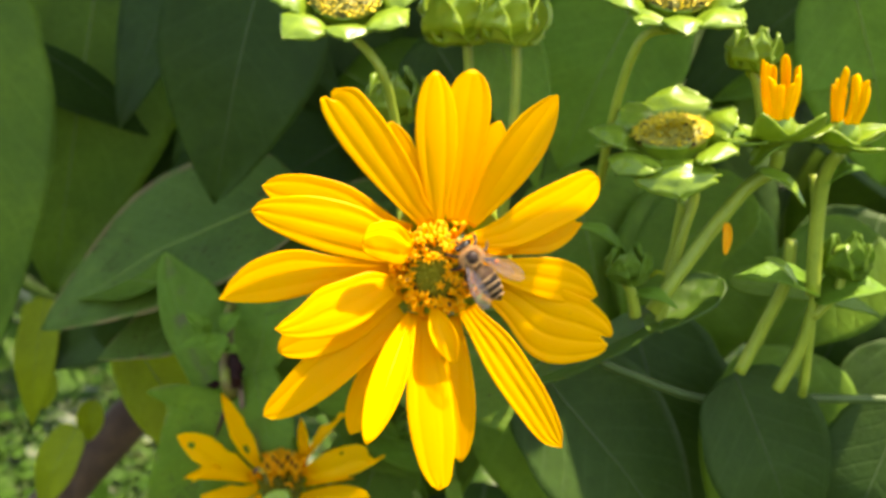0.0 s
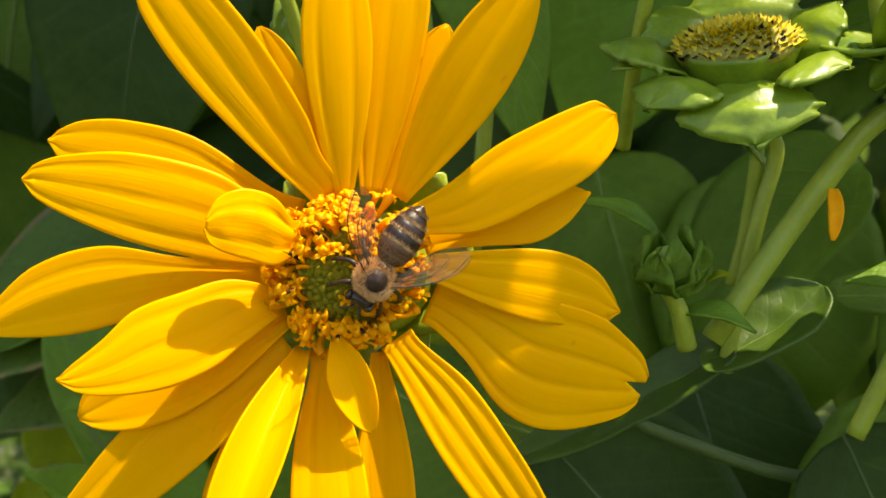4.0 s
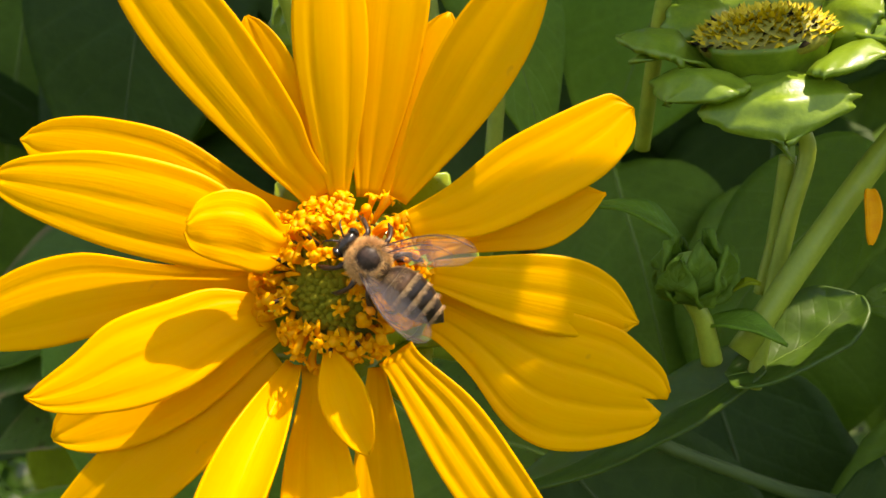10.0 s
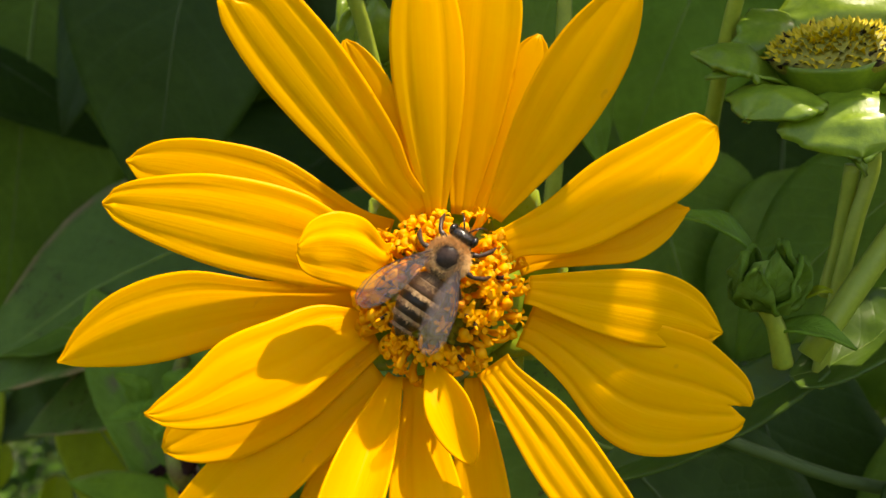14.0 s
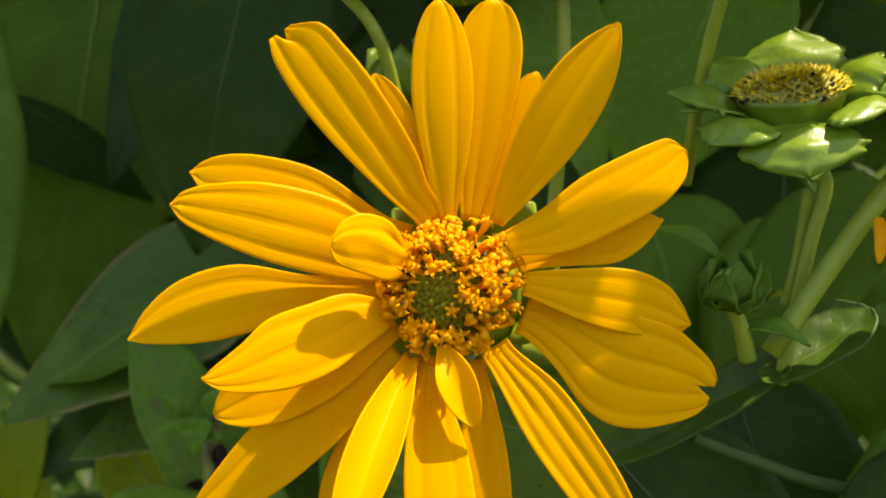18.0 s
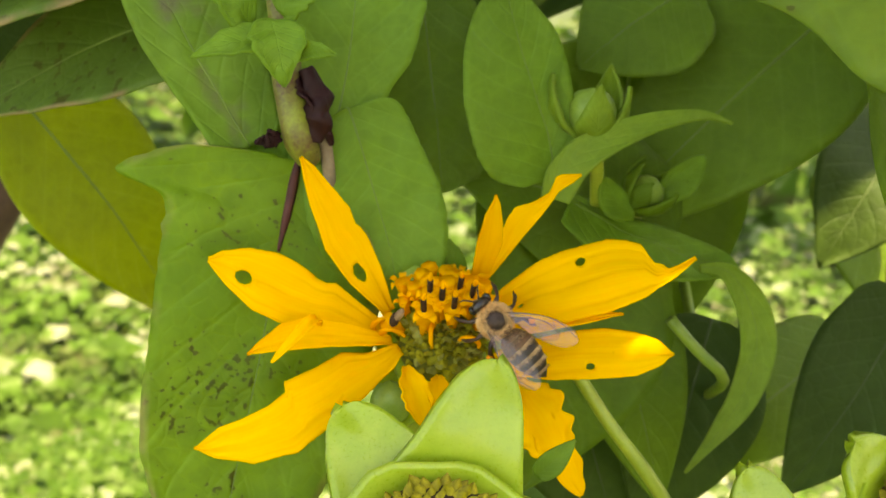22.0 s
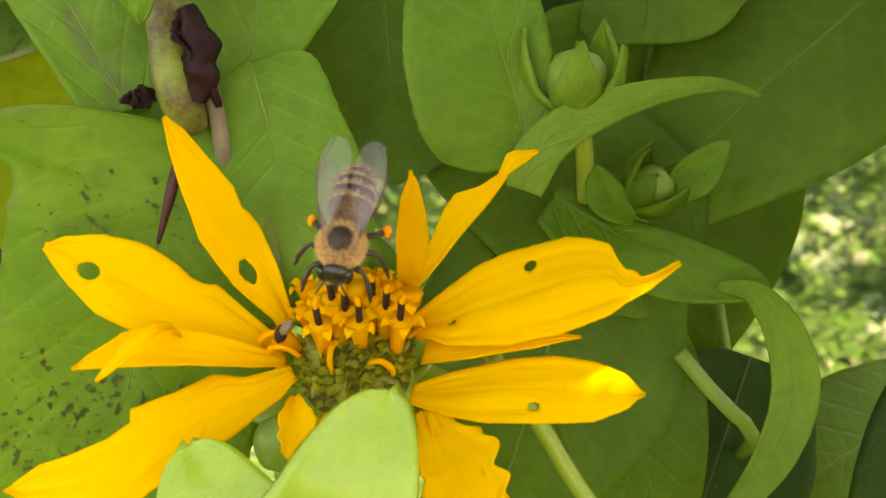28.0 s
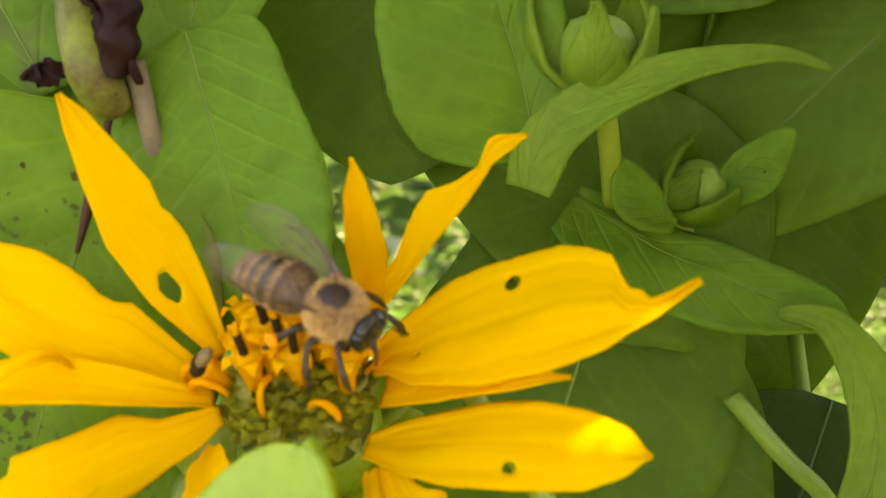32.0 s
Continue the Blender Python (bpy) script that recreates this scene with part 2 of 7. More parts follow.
MAT["stem"] = plain_material("stem_green", (0.20, 0.27, 0.025), (0.32, 0.38, 0.04), 260, 0.42, through=0.12)
MAT["stem_olive"] = plain_material("stem_olive", (0.075, 0.030, 0.014), (0.19, 0.22, 0.022), 300, 0.55, 0.6, 0.0004)
MAT["rib"] = plain_material("midrib_green", (0.11, 0.18, 0.02), (0.17, 0.25, 0.03), 260, 0.5)
# midribs darkened to go with the shade-coloured leaves
MAT["rib_shaded"] = plain_material("midrib_shaded_green", (0.040, 0.075, 0.012), (0.065, 0.105, 0.020), 300, 0.6)
MAT["stem_dark"] = plain_material("stem_dark_red", (0.032, 0.006, 0.004), (0.095, 0.022, 0.012), 300, 0.7)
MAT["withered"] = leaf_material("leaf_withered", (0.014, 0.004, 0.005), (0.055, 0.014, 0.012), (0.05, 0.01, 0.008))
MAT["disc_green"] = plain_material("disc_green", (0.055, 0.06, 0.006), (0.16, 0.15, 0.018), 1500, 0.7, 0.6, spec=0.15)
MAT["disc_olive"] = plain_material("disc_olive", (0.13, 0.12, 0.012), (0.30, 0.27, 0.03), 1500, 0.55, 0.6)
MAT["disc_bud"] = plain_material("disc_bud_green", (0.10, 0.095, 0.006), (0.30, 0.25, 0.015), 900, 0.8, 0.5, spec=0.08)
MAT["disc_dark"] = plain_material("disc_dark", (0.010, 0.007, 0.003), (0.035, 0.024, 0.008), 1500, 0.8, 0.5, spec=0.1)
MAT["disc_yellow"] = plain_material("disc_yellow", (0.45, 0.32, 0.005), (0.70, 0.50, 0.010), 1500, 0.6, 0.6)
MAT["floret"] = plain_material("floret_orange", (0.86, 0.33, 0.005), (0.97, 0.50, 0.010), 900, 0.55, through=0.35, spec=0.15)
MAT["anther"] = plain_material("anther_dark", (0.014, 0.007, 0.003), (0.060, 0.028, 0.012), 2500, 0.6, spec=0.12)
MAT["withered_tan"] = plain_material("withered_tan", (0.10, 0.05, 0.02), (0.26, 0.15, 0.06), 1500, 0.6)
MAT["bud"] = plain_material("bud_green", (0.16, 0.27, 0.03), (0.26, 0.38, 0.06), 500, 0.42, through=0.15)
MAT["dry_stalk"] = plain_material("dry_stalk", (0.13, 0.09, 0.055), (0.26, 0.19, 0.12), 300, 0.8)
MAT["bark"] = plain_material("bark_brown", (0.04, 0.02, 0.012), (0.11, 0.062, 0.036), 90, 0.85, 0.8, 0.002)
MAT["soil"] = plain_material("soil_litter", (0.022, 0.038, 0.009), (0.042, 0.060, 0.017), 5, 0.95, 0.8, 0.02)
MAT["grass"] = None


def weed_material():
    m = Nodes("weed_green")
    at = m.coords("Object")
    pick = m.t.nodes.new("ShaderNodeNewGeometry").outputs["Random Per Island"]
    patch = m.math("ADD", m.math("MULTIPLY", m.noise(8, 3, at), 0.88), m.math("MULTIPLY", pick, 0.12))
    c = m.ramp(patch, (0.36, (0.022, 0.052, 0.004)), (0.46, (0.030, 0.074, 0.006)), (0.53, (0.046, 0.102, 0.010)), (0.59, (0.085, 0.135, 0.034)), (0.65, (0.200, 0.220, 0.140)))
    c = m.mix(m.math("MULTIPLY", m.ramp(m.noise(5, 2, at, 0.7), (0.56, (0, 0, 0)), (0.70, (1, 1, 1))), 0.6), c, (0.060, 0.040, 0.022))
    return m.surface(c, 0.6, None, 0.3, spec=0.1)


MAT["grass"] = weed_material()


# ---- mesh helpers ----
WORLD_AT = {}


def thing(name, at, label, category, group="", kind=""):
    ob = new(name)
    ob.empty_display_size = 0.01
    ob.location = at
    WORLD_AT[ob] = Vector(at)
    return tagged(ob, label, category, group, kind)


def mesh_from(name, verts, faces, material, uvs=None, smooth=True):
    me = bpy.data.meshes.new(name)
    me.from_pydata([tuple(v) for v in verts], [], faces)
    if uvs is not None:
        layer = me.uv_layers.new(name="uv")
        flat = [uvs[i] for f in faces for i in f]
        layer.data.foreach_set("uv", [c for uv in flat for c in uv])
    me.materials.append(material)
    if smooth:
        me.polygons.foreach_set("use_smooth", [True] * len(me.polygons))
    me.update()
    return me


def part(name, verts, faces, material, parent, label="", uvs=None, smooth=True, thick=0.0):
    """One mesh object under a thing or part; verts in world metres."""
    mid = sum((Vector(v) for v in verts), Vector()) / len(verts)
    me = mesh_from(name, [Vector(v) - mid for v in verts], faces, material, uvs, smooth)
    ob = new(name, me)
    ob.parent = parent
    ob.location = mid - WORLD_AT[parent]
    WORLD_AT[ob] = mid
    if thick:
        s = ob.modifiers.new("thickness", "SOLIDIFY")
        s.thickness, s.offset = thick, -1
    return tagged(ob, label) if label else ob


def single(name, verts, faces, material, label, category, group="", kind="", uvs=None, smooth=True, thick=0.0):
    """A thing that is one mesh."""
    mid = sum((Vector(v) for v in verts), Vector()) / len(verts)
    ob = new(name, mesh_from(name, [Vector(v) - mid for v in verts], faces, material, uvs, smooth))
    ob.location = mid
    WORLD_AT[ob] = mid
    if thick:
        s = ob.modifiers.new("thickness", "SOLIDIFY")
        s.thickness, s.offset = thick, -1
    return tagged(ob, label, category, group, kind)


def grid_faces(rows, cols, closed=False, hole=None):
    out = []
    for i in range(rows - 1):
        for j in range(cols if closed else cols - 1):
            if hole and hole(i, j):
                continue
            k = (j + 1) % cols
            out.append((i * cols + j, i * cols + k, (i + 1) * cols + k, (i + 1) * cols + j))
    return out


def spline(points, t):
    """A smooth curve through points, t from 0 to 1."""
    n = len(points) - 1
    x = min(max(t, 0), 1) * n
    i = min(int(x), n - 1)
    f = x - i
    p = [Vector(points[min(max(i + k, 0), n)]) for k in (-1, 0, 1, 2)]
    return 0.5 * (2 * p[1] + (p[2] - p[0]) * f + (2 * p[0] - 5 * p[1] + 4 * p[2] - p[3]) * f * f + (3 * p[1] - p[0] - 3 * p[2] + p[3]) * f ** 3)


def tube(points, radii, sides=10, steps=14, lumps=0.0, seed=0):
    """A bent, tapering stalk through world points."""
    verts, side = [], None
    for i in range(steps + 1):
        t = i / steps
        c = spline(points, t)
        d = (spline(points, min(t + 0.02, 1)) - spline(points, max(t - 0.02, 0))).normalized()
        if side is None:
            side = d.orthogonal().normalized()
        side = (side - d * side.dot(d)).normalized()
        up = d.cross(side)
        x = t * (len(radii) - 1)
        k = min(int(x), len(radii) - 2) if len(radii) > 1 else 0
        r = radii[k] + (radii[min(k + 1, len(radii) - 1)] - radii[k]) * (x - k)
        for j in range(sides):
            a = 2 * math.pi * j / sides
            w = 1 + lumps * noise.noise(Vector((seed + math.cos(a), math.sin(a), t * 6)))
            verts.append(c + (side * math.cos(a) + up * math.sin(a)) * r * w)
    faces = grid_faces(steps + 1, sides, True)
    n = len(verts)
    verts += [spline(points, 0), spline(points, 1)]
    faces += [(n, (j + 1) % sides, j) for j in range(sides)]
    faces += [(n + 1, steps * sides + j, steps * sides + (j + 1) % sides) for j in range(sides)]
    return verts, faces


def along(steps, u, sharp=False):
    """The value at u on a line through (u, value) steps, rounded unless sharp."""
    n = len(steps) - 1
    slope = [(steps[min(i + 1, n)][1] - steps[max(i - 1, 0)][1]) / max(steps[min(i + 1, n)][0] - steps[max(i - 1, 0)][0], 1e-3) for i in range(n + 1)]
    for i in range(n):
        (u0, a), (u1, b) = steps[i], steps[i + 1]
        if u <= u1:
            w = max(u1 - u0, 1e-6)
            f = max(0.0, (u - u0) / w)
            if sharp:
                return a + (b - a) * f
            h = f * f * (3 - 2 * f)
            return a + (b - a) * h + w * ((f ** 3 - 2 * f * f + f) * slope[i] + (f ** 3 - f * f) * slope[i + 1])
    return steps[-1][1]


def blade(base, tip, width, facing, shape="petal", bow=0.0, cup=0.0, ridges=0, ridge=0.0, ruffle=0.0, notch=0.0, twist=0.0,
          rows=28, cols=23, seed=0, ragged=0.0, sway=0.0, foot=0.25, hole=None, bites=(), peak=0.58, point=0.35, edges=None, torn=0.0, cleft=None):
    """A petal or leaf between two world points: width in metres, facing the way its upper side looks.
    bow arches it, cup bends its sides up, ridges fold it lengthwise, notch cuts its tip; hole and bites are (u, v, radius).
    edges gives an uneven or torn outline: for either side the reach from the middle line at steps along it."""
    base, tip = Vector(base), Vector(tip)
    ax = tip - base
    length = ax.length
    d = ax.normalized()
    f = (Vector(facing) - d * d.dot(Vector(facing))).normalized()
    s = d.cross(f)
    verts, uvs, flat = [], [], []
    for i in range(rows):
        u = i / (rows - 1)
        if shape == "petal":
            w = foot + (1 - foot) * math.sin(min(u / peak, 1) * math.pi / 2) ** 1.1
            if u > peak:
                w *= max(0.0, 1 - ((u - peak) / (1.003 - peak)) ** 2.2) ** (0.5 + 0.5 * point)
        elif shape == "leaf":
            w = math.sin(math.pi * u ** 0.75) ** 0.8 * (1 - 0.25 * u) + foot * max(0, 1 - u * 5)
        elif shape == "cup":
            w = (1 - u ** 1.5) ** 0.72
        elif shape == "lobe":
            w = (0.60 + 0.40 * (1 - u) ** 2.2) * math.sqrt(max(0, 1 - u ** 3.6))
        else:
            w = (1 - u) ** 0.6 * (0.55 + 0.45 * math.sin(min(u * 2.2, 1) * math.pi / 2))
        w = max(w, 0.012)
        far = near = w
        if edges:
            far, near = along(edges[0], u, torn > 0), along(edges[1], u, torn > 0)
            w = max((far + near) / 2, 0.012)
            far = 2 * w - near
        ang = twist * u
        ss = s * math.cos(ang) + f * math.sin(ang)
        ff = f * math.cos(ang) - s * math.sin(ang)
        mid = base + ax * u + f * (bow * length * math.sin(math.pi * u)) + s * (sway * length * math.sin(math.pi * u))
        for j in range(cols):
            v = 2 * j / (cols - 1) - 1
            edge = 1 + (torn * noise.noise(Vector((seed * 1.7 + u * 38, round(v) * 3, 0.9))) * abs(v) if edges else 0) + ragged * noise.noise(Vector((seed * 3.1 + u * 9, round(v), 0.3))) * abs(v)
            for (bu, bv, br) in bites:
                if bv * v > 0:
                    edge -= abs(v) * br * math.exp(-((u - bu) / 0.06) ** 2)
            out = (far * (v + 1) - near * (1 - v)) / 2 * width / 2 * edge
            off = ss * out
            flat.append((u * length, out))
            lift = cup * width * v * v * w
            if ridges:
                fold = abs(math.cos(math.pi * ridges * (v + 1 + 0.05 * math.sin(seed + 5 * u)) / 2))
                lift += ridge * width * (0.30 * fold - 0.34 * math.exp(-((fold / 0.22) ** 2))) * min(1, u * 4 + 0.3) * (1 - 0.45 * u)
            lift += ruffle * width * noise.noise(Vector((seed + u * 4, v * 1.6, 0.7)))
            back = 0.0
            if notch and u > 0.8:
                back = notch * length * max(0, math.cos(math.pi * 1.5 * v)) * ((u - 0.8) / 0.2) ** 2
            if cleft and u > 0.7:
                back += cleft[2] * length * max(0.0, 1 - abs(v - cleft[0]) / cleft[1]) * ((u - 0.7) / 0.3) ** 1.5
            verts.append(mid + off + ff * lift - d * back)
            uvs.append((u, (v + 1) / 2))

    faces = grid_faces(rows, cols)
    for a, b, r, k in hole or ():
        spot = lambda i: Vector(((flat[i][0] - a * length) / k, flat[i][1] - b * width / 2))
        gone = [g for g in faces if sum((spot(i) for i in g), Vector((0, 0))).length / 4 < r]
        kept = set(faces) - set(gone)
        faces = [g for g in faces if g in kept]
        for i in {i for g in gone for i in g} & {i for g in faces for i in g}:
            q = spot(i)
            if q.length > 1e-7:
                fix = q.normalized() * r * (1 + 0.3 * noise.noise(Vector((flat[i][0] * 900, flat[i][1] * 900, seed)))) - q
                verts[i] = verts[i] + d * fix.x * k + s * fix.y
    return verts, faces, uvs


def ball(centre, radii, axis=(0, 0, 1), rows=9, cols=14, lumps=0.0, seed=0, top=1.0, bottom=-1.0):
    """A lumpy, stretched round form; top and bottom are cuts along its axis."""
    q = Vector((0, 0, 1)).rotation_difference(Vector(axis).normalized())
    verts = []
    for i in range(rows):
        z = bottom + (top - bottom) * i / (rows - 1)
        a = math.asin(max(-1, min(1, z)))
        for j in range(cols):
            b = 2 * math.pi * j / cols
            p = Vector((math.cos(a) * math.cos(b), math.cos(a) * math.sin(b), math.sin(a)))
            p *= 1 + lumps * noise.noise(p * 3 + Vector((seed, 0, 0)))
            verts.append(Vector(centre) + q @ Vector((p.x * radii[0], p.y * radii[1], p.z * radii[2])))
    return verts, grid_faces(rows, cols, True) + [tuple(range(cols))[::-1], tuple((rows - 1) * cols + j for j in range(cols))]


def joined(*pieces):
    verts, faces = [], []
    for v, f in pieces:
        k = len(verts)
        verts += v
        faces += [tuple(i + k for i in g) for g in f]
    return verts, faces


CM = 0.01


def petal(parent, base, tip, width, bow=0.06, cup=0.05, front=(0, -1, 0), material="petal", label="", **more):
    more.setdefault("ruffle", 0.06 if material == "petal_old" else 0.0)
    v, f, uv = blade(P(*base), P(*tip), width * CM, V(*front), "petal", bow, cup, more.pop("ridges", 3), more.pop("ridge", 0.036), **more)
    return part("petal", v, f, MAT[material], parent, label, uv, thick=0.00018)


def leaf(base, tip, width, front, material, label, bow=0.08, cup=0.06, name="leaf", group="", rib=True, **more):
    """A leaf with its blade and a raised midrib; far ones are one mesh."""
    more.setdefault("rows", 30)
    more.setdefault("cols", 17)
    more.setdefault("ruffle", 0.02)
    more.setdefault("shape", "leaf")
    v, f, uv = blade(P(*base), P(*tip), width * CM, V(*front), bow=bow, cup=cup, **more)
    if not rib:
        return single(name, v, f, MAT[material], label, "leaf", group, uvs=uv, thick=0.0003)
    ob = thing(name, P(*base), label, "leaf", group)
    part("blade", v, f, MAT[material], ob, "", uv, thick=0.0003)
    n, c = more["rows"], more["cols"]
    line = [v[i * c + c // 2] for i in range(0, n, 3)]
    r = 0.008 * width * CM
    rv, rf = tube(line, [r, r * 0.8, r * 0.5, r * 0.15], 6, 24)
    part("midrib", rv, rf, MAT["rib_shaded" if material == "leaf_shaded" else "rib"], ob)
    return ob


def stem(points, r0, r1, label, material="stem", name="stem", steps=14):
    v, f = tube([P(*p) for p in points], [r0 * CM, r1 * CM], 10, steps, 0.08, len(points) + points[0][0])
    return single(name, v, f, MAT[material], label, "stem")


# shared small meshes: a tubular floret that points along +z, with a curled lip, and one with a dark anther tube
def floret_mesh(name, size, open_=True, bend=0.0, fat=1.0):
    """A slender tubular floret; open ones end in short lips that roll back."""
    k = size
    v, f = tube([Vector((0, 0, 0)), Vector((0.05 * bend * k, 0, 0.4 * k)), Vector((0.25 * bend * k, 0, 0.75 * k)), Vector((0.55 * bend * k, 0, (1 - 0.2 * abs(bend)) * k))], [0.08 * k * fat, 0.09 * k * fat, 0.13 * k * fat, 0.15 * k * fat], 7, 6)
    pieces = [(v, f)]
    top, way = Vector((0.55 * bend * k, 0, (1 - 0.2 * abs(bend)) * k)), Vector((0.5 * bend, 0, 1)).normalized()
    for j in range(5 if open_ else 0):
        a = 2 * math.pi * j / 5
        d = Vector((math.cos(a), math.sin(a), 0))
        b = top + d * 0.11 * k * fat - way * 0.05 * k
        bv, bf, _ = blade(b, b + d * 0.28 * k - way * 0.02 * k, 0.19 * k * fat, way, "sepal", 0.45, 0.1, rows=5, cols=3)
        pieces.append((bv, bf))
    v, f = joined(*pieces)
    return mesh_from(name, v, f, MAT["floret"])


def curl_mesh(name, size):
    """A withered floret rolled into a hook."""
    k = size
    pts = [Vector((0, 0, 0)), Vector((0.1, 0, 0.45)), Vector((0.45, 0.05, 0.75)), Vector((0.85, 0.1, 0.6)), Vector((0.9, 0.12, 0.3))]
    v, f = tube([p * k for p in pts], [0.09 * k, 0.10 * k, 0.13 * k, 0.07 * k], 6, 10)
    return mesh_from(name, v, f, MAT["floret"])


def anther_mesh(name, size):
    v, f = tube([Vector((0, 0, 0.7 * size)), Vector((0, 0, 1.6 * size))], [0.105 * size, 0.10 * size], 6, 3)
    return mesh_from(name, v, f, MAT["anther"])


def style_mesh(name, size):
    v, f = tube([Vector((0, 0, 1.5 * size)), Vector((0.02 * size, 0, 1.75 * size)), Vector((0.08 * size, 0, 1.9 * size))], [0.08 * size, 0.085 * size, 0.04 * size], 6, 4)
    return mesh_from(name, v, f, MAT["floret"])


def seat(name, me, parent, at, axis, turn=0.0, scale=1.0):
    """One piece of a flower's disc: its mesh set upright along axis at a world place."""
    ob = new(name, me)
    ob.parent = parent
    q = Vector((0, 0, 1)).rotation_difference(Vector(axis).normalized())
    m = q.to_matrix().to_4x4() @ Matrix.Rotation(turn, 4, "Z") @ Matrix.Scale(scale, 4)
    ob.matrix_basis = Matrix.Translation(Vector(at) - WORLD_AT[parent]) @ m
    return ob


def dome(centre, axis, radius, height, count, inner=0.0):
    """Places and directions in a sunflower spiral over a low dome."""
    q = Vector((0, 0, 1)).rotation_difference(Vector(axis).normalized())
    for k in range(count):
        r = math.sqrt(inner * inner + (1 - inner * inner) * (k + 0.5) / count)
        a = k * 2.39996
        p = Vector((r * math.cos(a) * radius, r * math.sin(a) * radius, height * math.sqrt(max(0, 1 - 0.97 * r * r))))
        nrm = Vector((r * math.cos(a) * 0.75, r * math.sin(a) * 0.75, 0.25 + 0.9 * math.sqrt(max(0, 1 - r * r)))).normalized()
        yield Vector(centre) + q @ p, q @ nrm, r, a

# ---- the big flower ----
big = thing("yellow_flower", P(0, 0.5, -0.35), "large fresh yellow daisy-like flower in full bloom on its stem", "flower")
petal(big, (-0.32, 0.50, 0.42), (-0.95, 0.25, 2.24), 0.59, bow=0.030, seed=2)
petal(big, (0.16, 0.60, 0.46), (0.53, 0.50, 3.20), 0.83, bow=0.018, seed=3, peak=0.7, point=0.1)
petal(big, (0.31, 0.65, 0.41), (1.02, 0.60, 2.29), 0.61, bow=0.024, seed=4)
petal(big, (-0.09, 0.40, 0.45), (-0.15, 0.20, 3.13), 0.75, bow=0.036, cup=-0.04, ridges=2, ridge=0.06, seed=5, peak=0.6, point=0.2)
petal(big, (0.48, 0.40, 0.41), (1.98, -0.05, 2.69), 0.77, bow=0.030, cup=0.06, ridges=3, seed=6, point=0.7)
petal(big, (0.22, 0.60, -1.21), (0.34, 0.50, -3.81), 0.61, bow=0.018, cup=0.08, seed=12)
petal(big, (-0.17, 0.15, -1.04), (0.22, -0.10, -1.99), 0.43, bow=0.096, cup=0.25, ridges=1, seed=14, point=0.5, peak=0.5)
petal(big, (-0.72, 0.60, -1.32), (-1.66, 0.80, -3.37), 0.69, bow=0.018, cup=0.05, seed=15, point=0.4)
petal(big, (-0.55, 0.40, -1.16), (-1.26, -1.00, -3.26), 0.57, bow=0.048, cup=0.35, ridges=1, ridge=0.05, seed=16)
petal(big, (-0.72, 0.50, -0.81), (-2.91, 0.30, -1.83), 0.89, bow=0.024, seed=18)
petal(big, (-0.36, 0.42, 0.40), (-1.87, -0.20, 2.75), 1.39, edges=([(0.00, 0.43), (0.14, 0.43), (0.28, 0.57), (0.58, 0.63), (0.82, 0.55), (0.95, 0.40), (1.00, 0.00)], [(0.00, 0.12), (0.04, 0.12), (0.20, 0.29), (0.49, 0.53), (0.72, 0.63), (0.92, 0.59), (1.00, 0.46)]), rows=40, seed=1, bow=0.03, cup=0.02, ridges=3, notch=0.04)
petal(big, (0.72, 0.60, -0.07), (2.53, 0.90, 0.47), 0.67, edges=([(0.00, 0.37), (0.11, 0.37), (0.37, 0.72), (0.61, 1.02), (0.81, 0.76), (0.95, 0.26), (1.00, 0.00)], [(0.00, 0.46), (0.09, 0.46), (0.54, 0.59), (0.85, 0.59), (1.00, 0.00)]), rows=40, seed=7, bow=0.02, cup=0.0, ridges=2)
petal(big, (0.58, 0.35, 0.12), (2.81, 0.70, 1.29), 0.79, edges=([(0.00, 0.45), (0.04, 0.45), (0.24, 1.04), (0.53, 1.19), (0.76, 1.15), (0.92, 0.77), (0.98, 0.34), (1.00, 0.00)], [(0.00, 0.41), (0.03, 0.41), (0.22, 0.45), (0.47, 0.74), (0.72, 0.74), (0.89, 0.66), (0.96, 0.52), (1.00, 0.00)]), rows=40, seed=8, bow=0.03, cup=0.02, ridges=3)
petal(big, (0.81, 0.60, -0.61), (3.01, 0.65, -1.64), 1.44, edges=([(0.00, 0.45), (0.06, 0.45), (0.24, 0.68), (0.45, 1.09), (0.61, 1.18), (0.76, 1.02), (0.89, 0.72), (0.97, 0.46), (1.00, 0.26)], [(0.00, 0.31), (0.24, 0.47), (0.45, 0.61), (0.71, 0.71), (0.85, 0.58), (0.95, 0.42), (1.00, 0.22)]), rows=48, seed=9, bow=0.02, cup=0.0, ridges=4, cleft=(-0.05, 0.40, 0.08), cols=41)
petal(big, (0.80, 0.35, -0.32), (2.80, 0.75, -0.83), 0.79, edges=([(0.00, 0.38), (0.04, 0.38), (0.36, 0.69), (0.63, 0.76), (0.92, 0.46), (1.00, 0.00)], [(0.00, 0.35), (0.23, 0.74), (0.49, 1.11), (0.68, 1.16), (0.84, 0.90), (0.94, 0.43), (1.00, 0.00)]), rows=40, seed=10, bow=0.03, cup=0.0, ridges=3)
petal(big, (0.45, 0.40, -1.05), (2.12, 0.35, -3.52), 1.00, edges=([(0.00, 0.43), (0.07, 0.43), (0.39, 0.66), (0.69, 0.63), (0.92, 0.44), (1.00, 0.00)], [(0.00, 0.33), (0.05, 0.33), (0.27, 0.68), (0.51, 0.71), (0.74, 0.61), (0.93, 0.32), (1.00, 0.00)]), rows=40, seed=11, bow=0.03, cup=0.04, ridges=4, ridge=0.05)
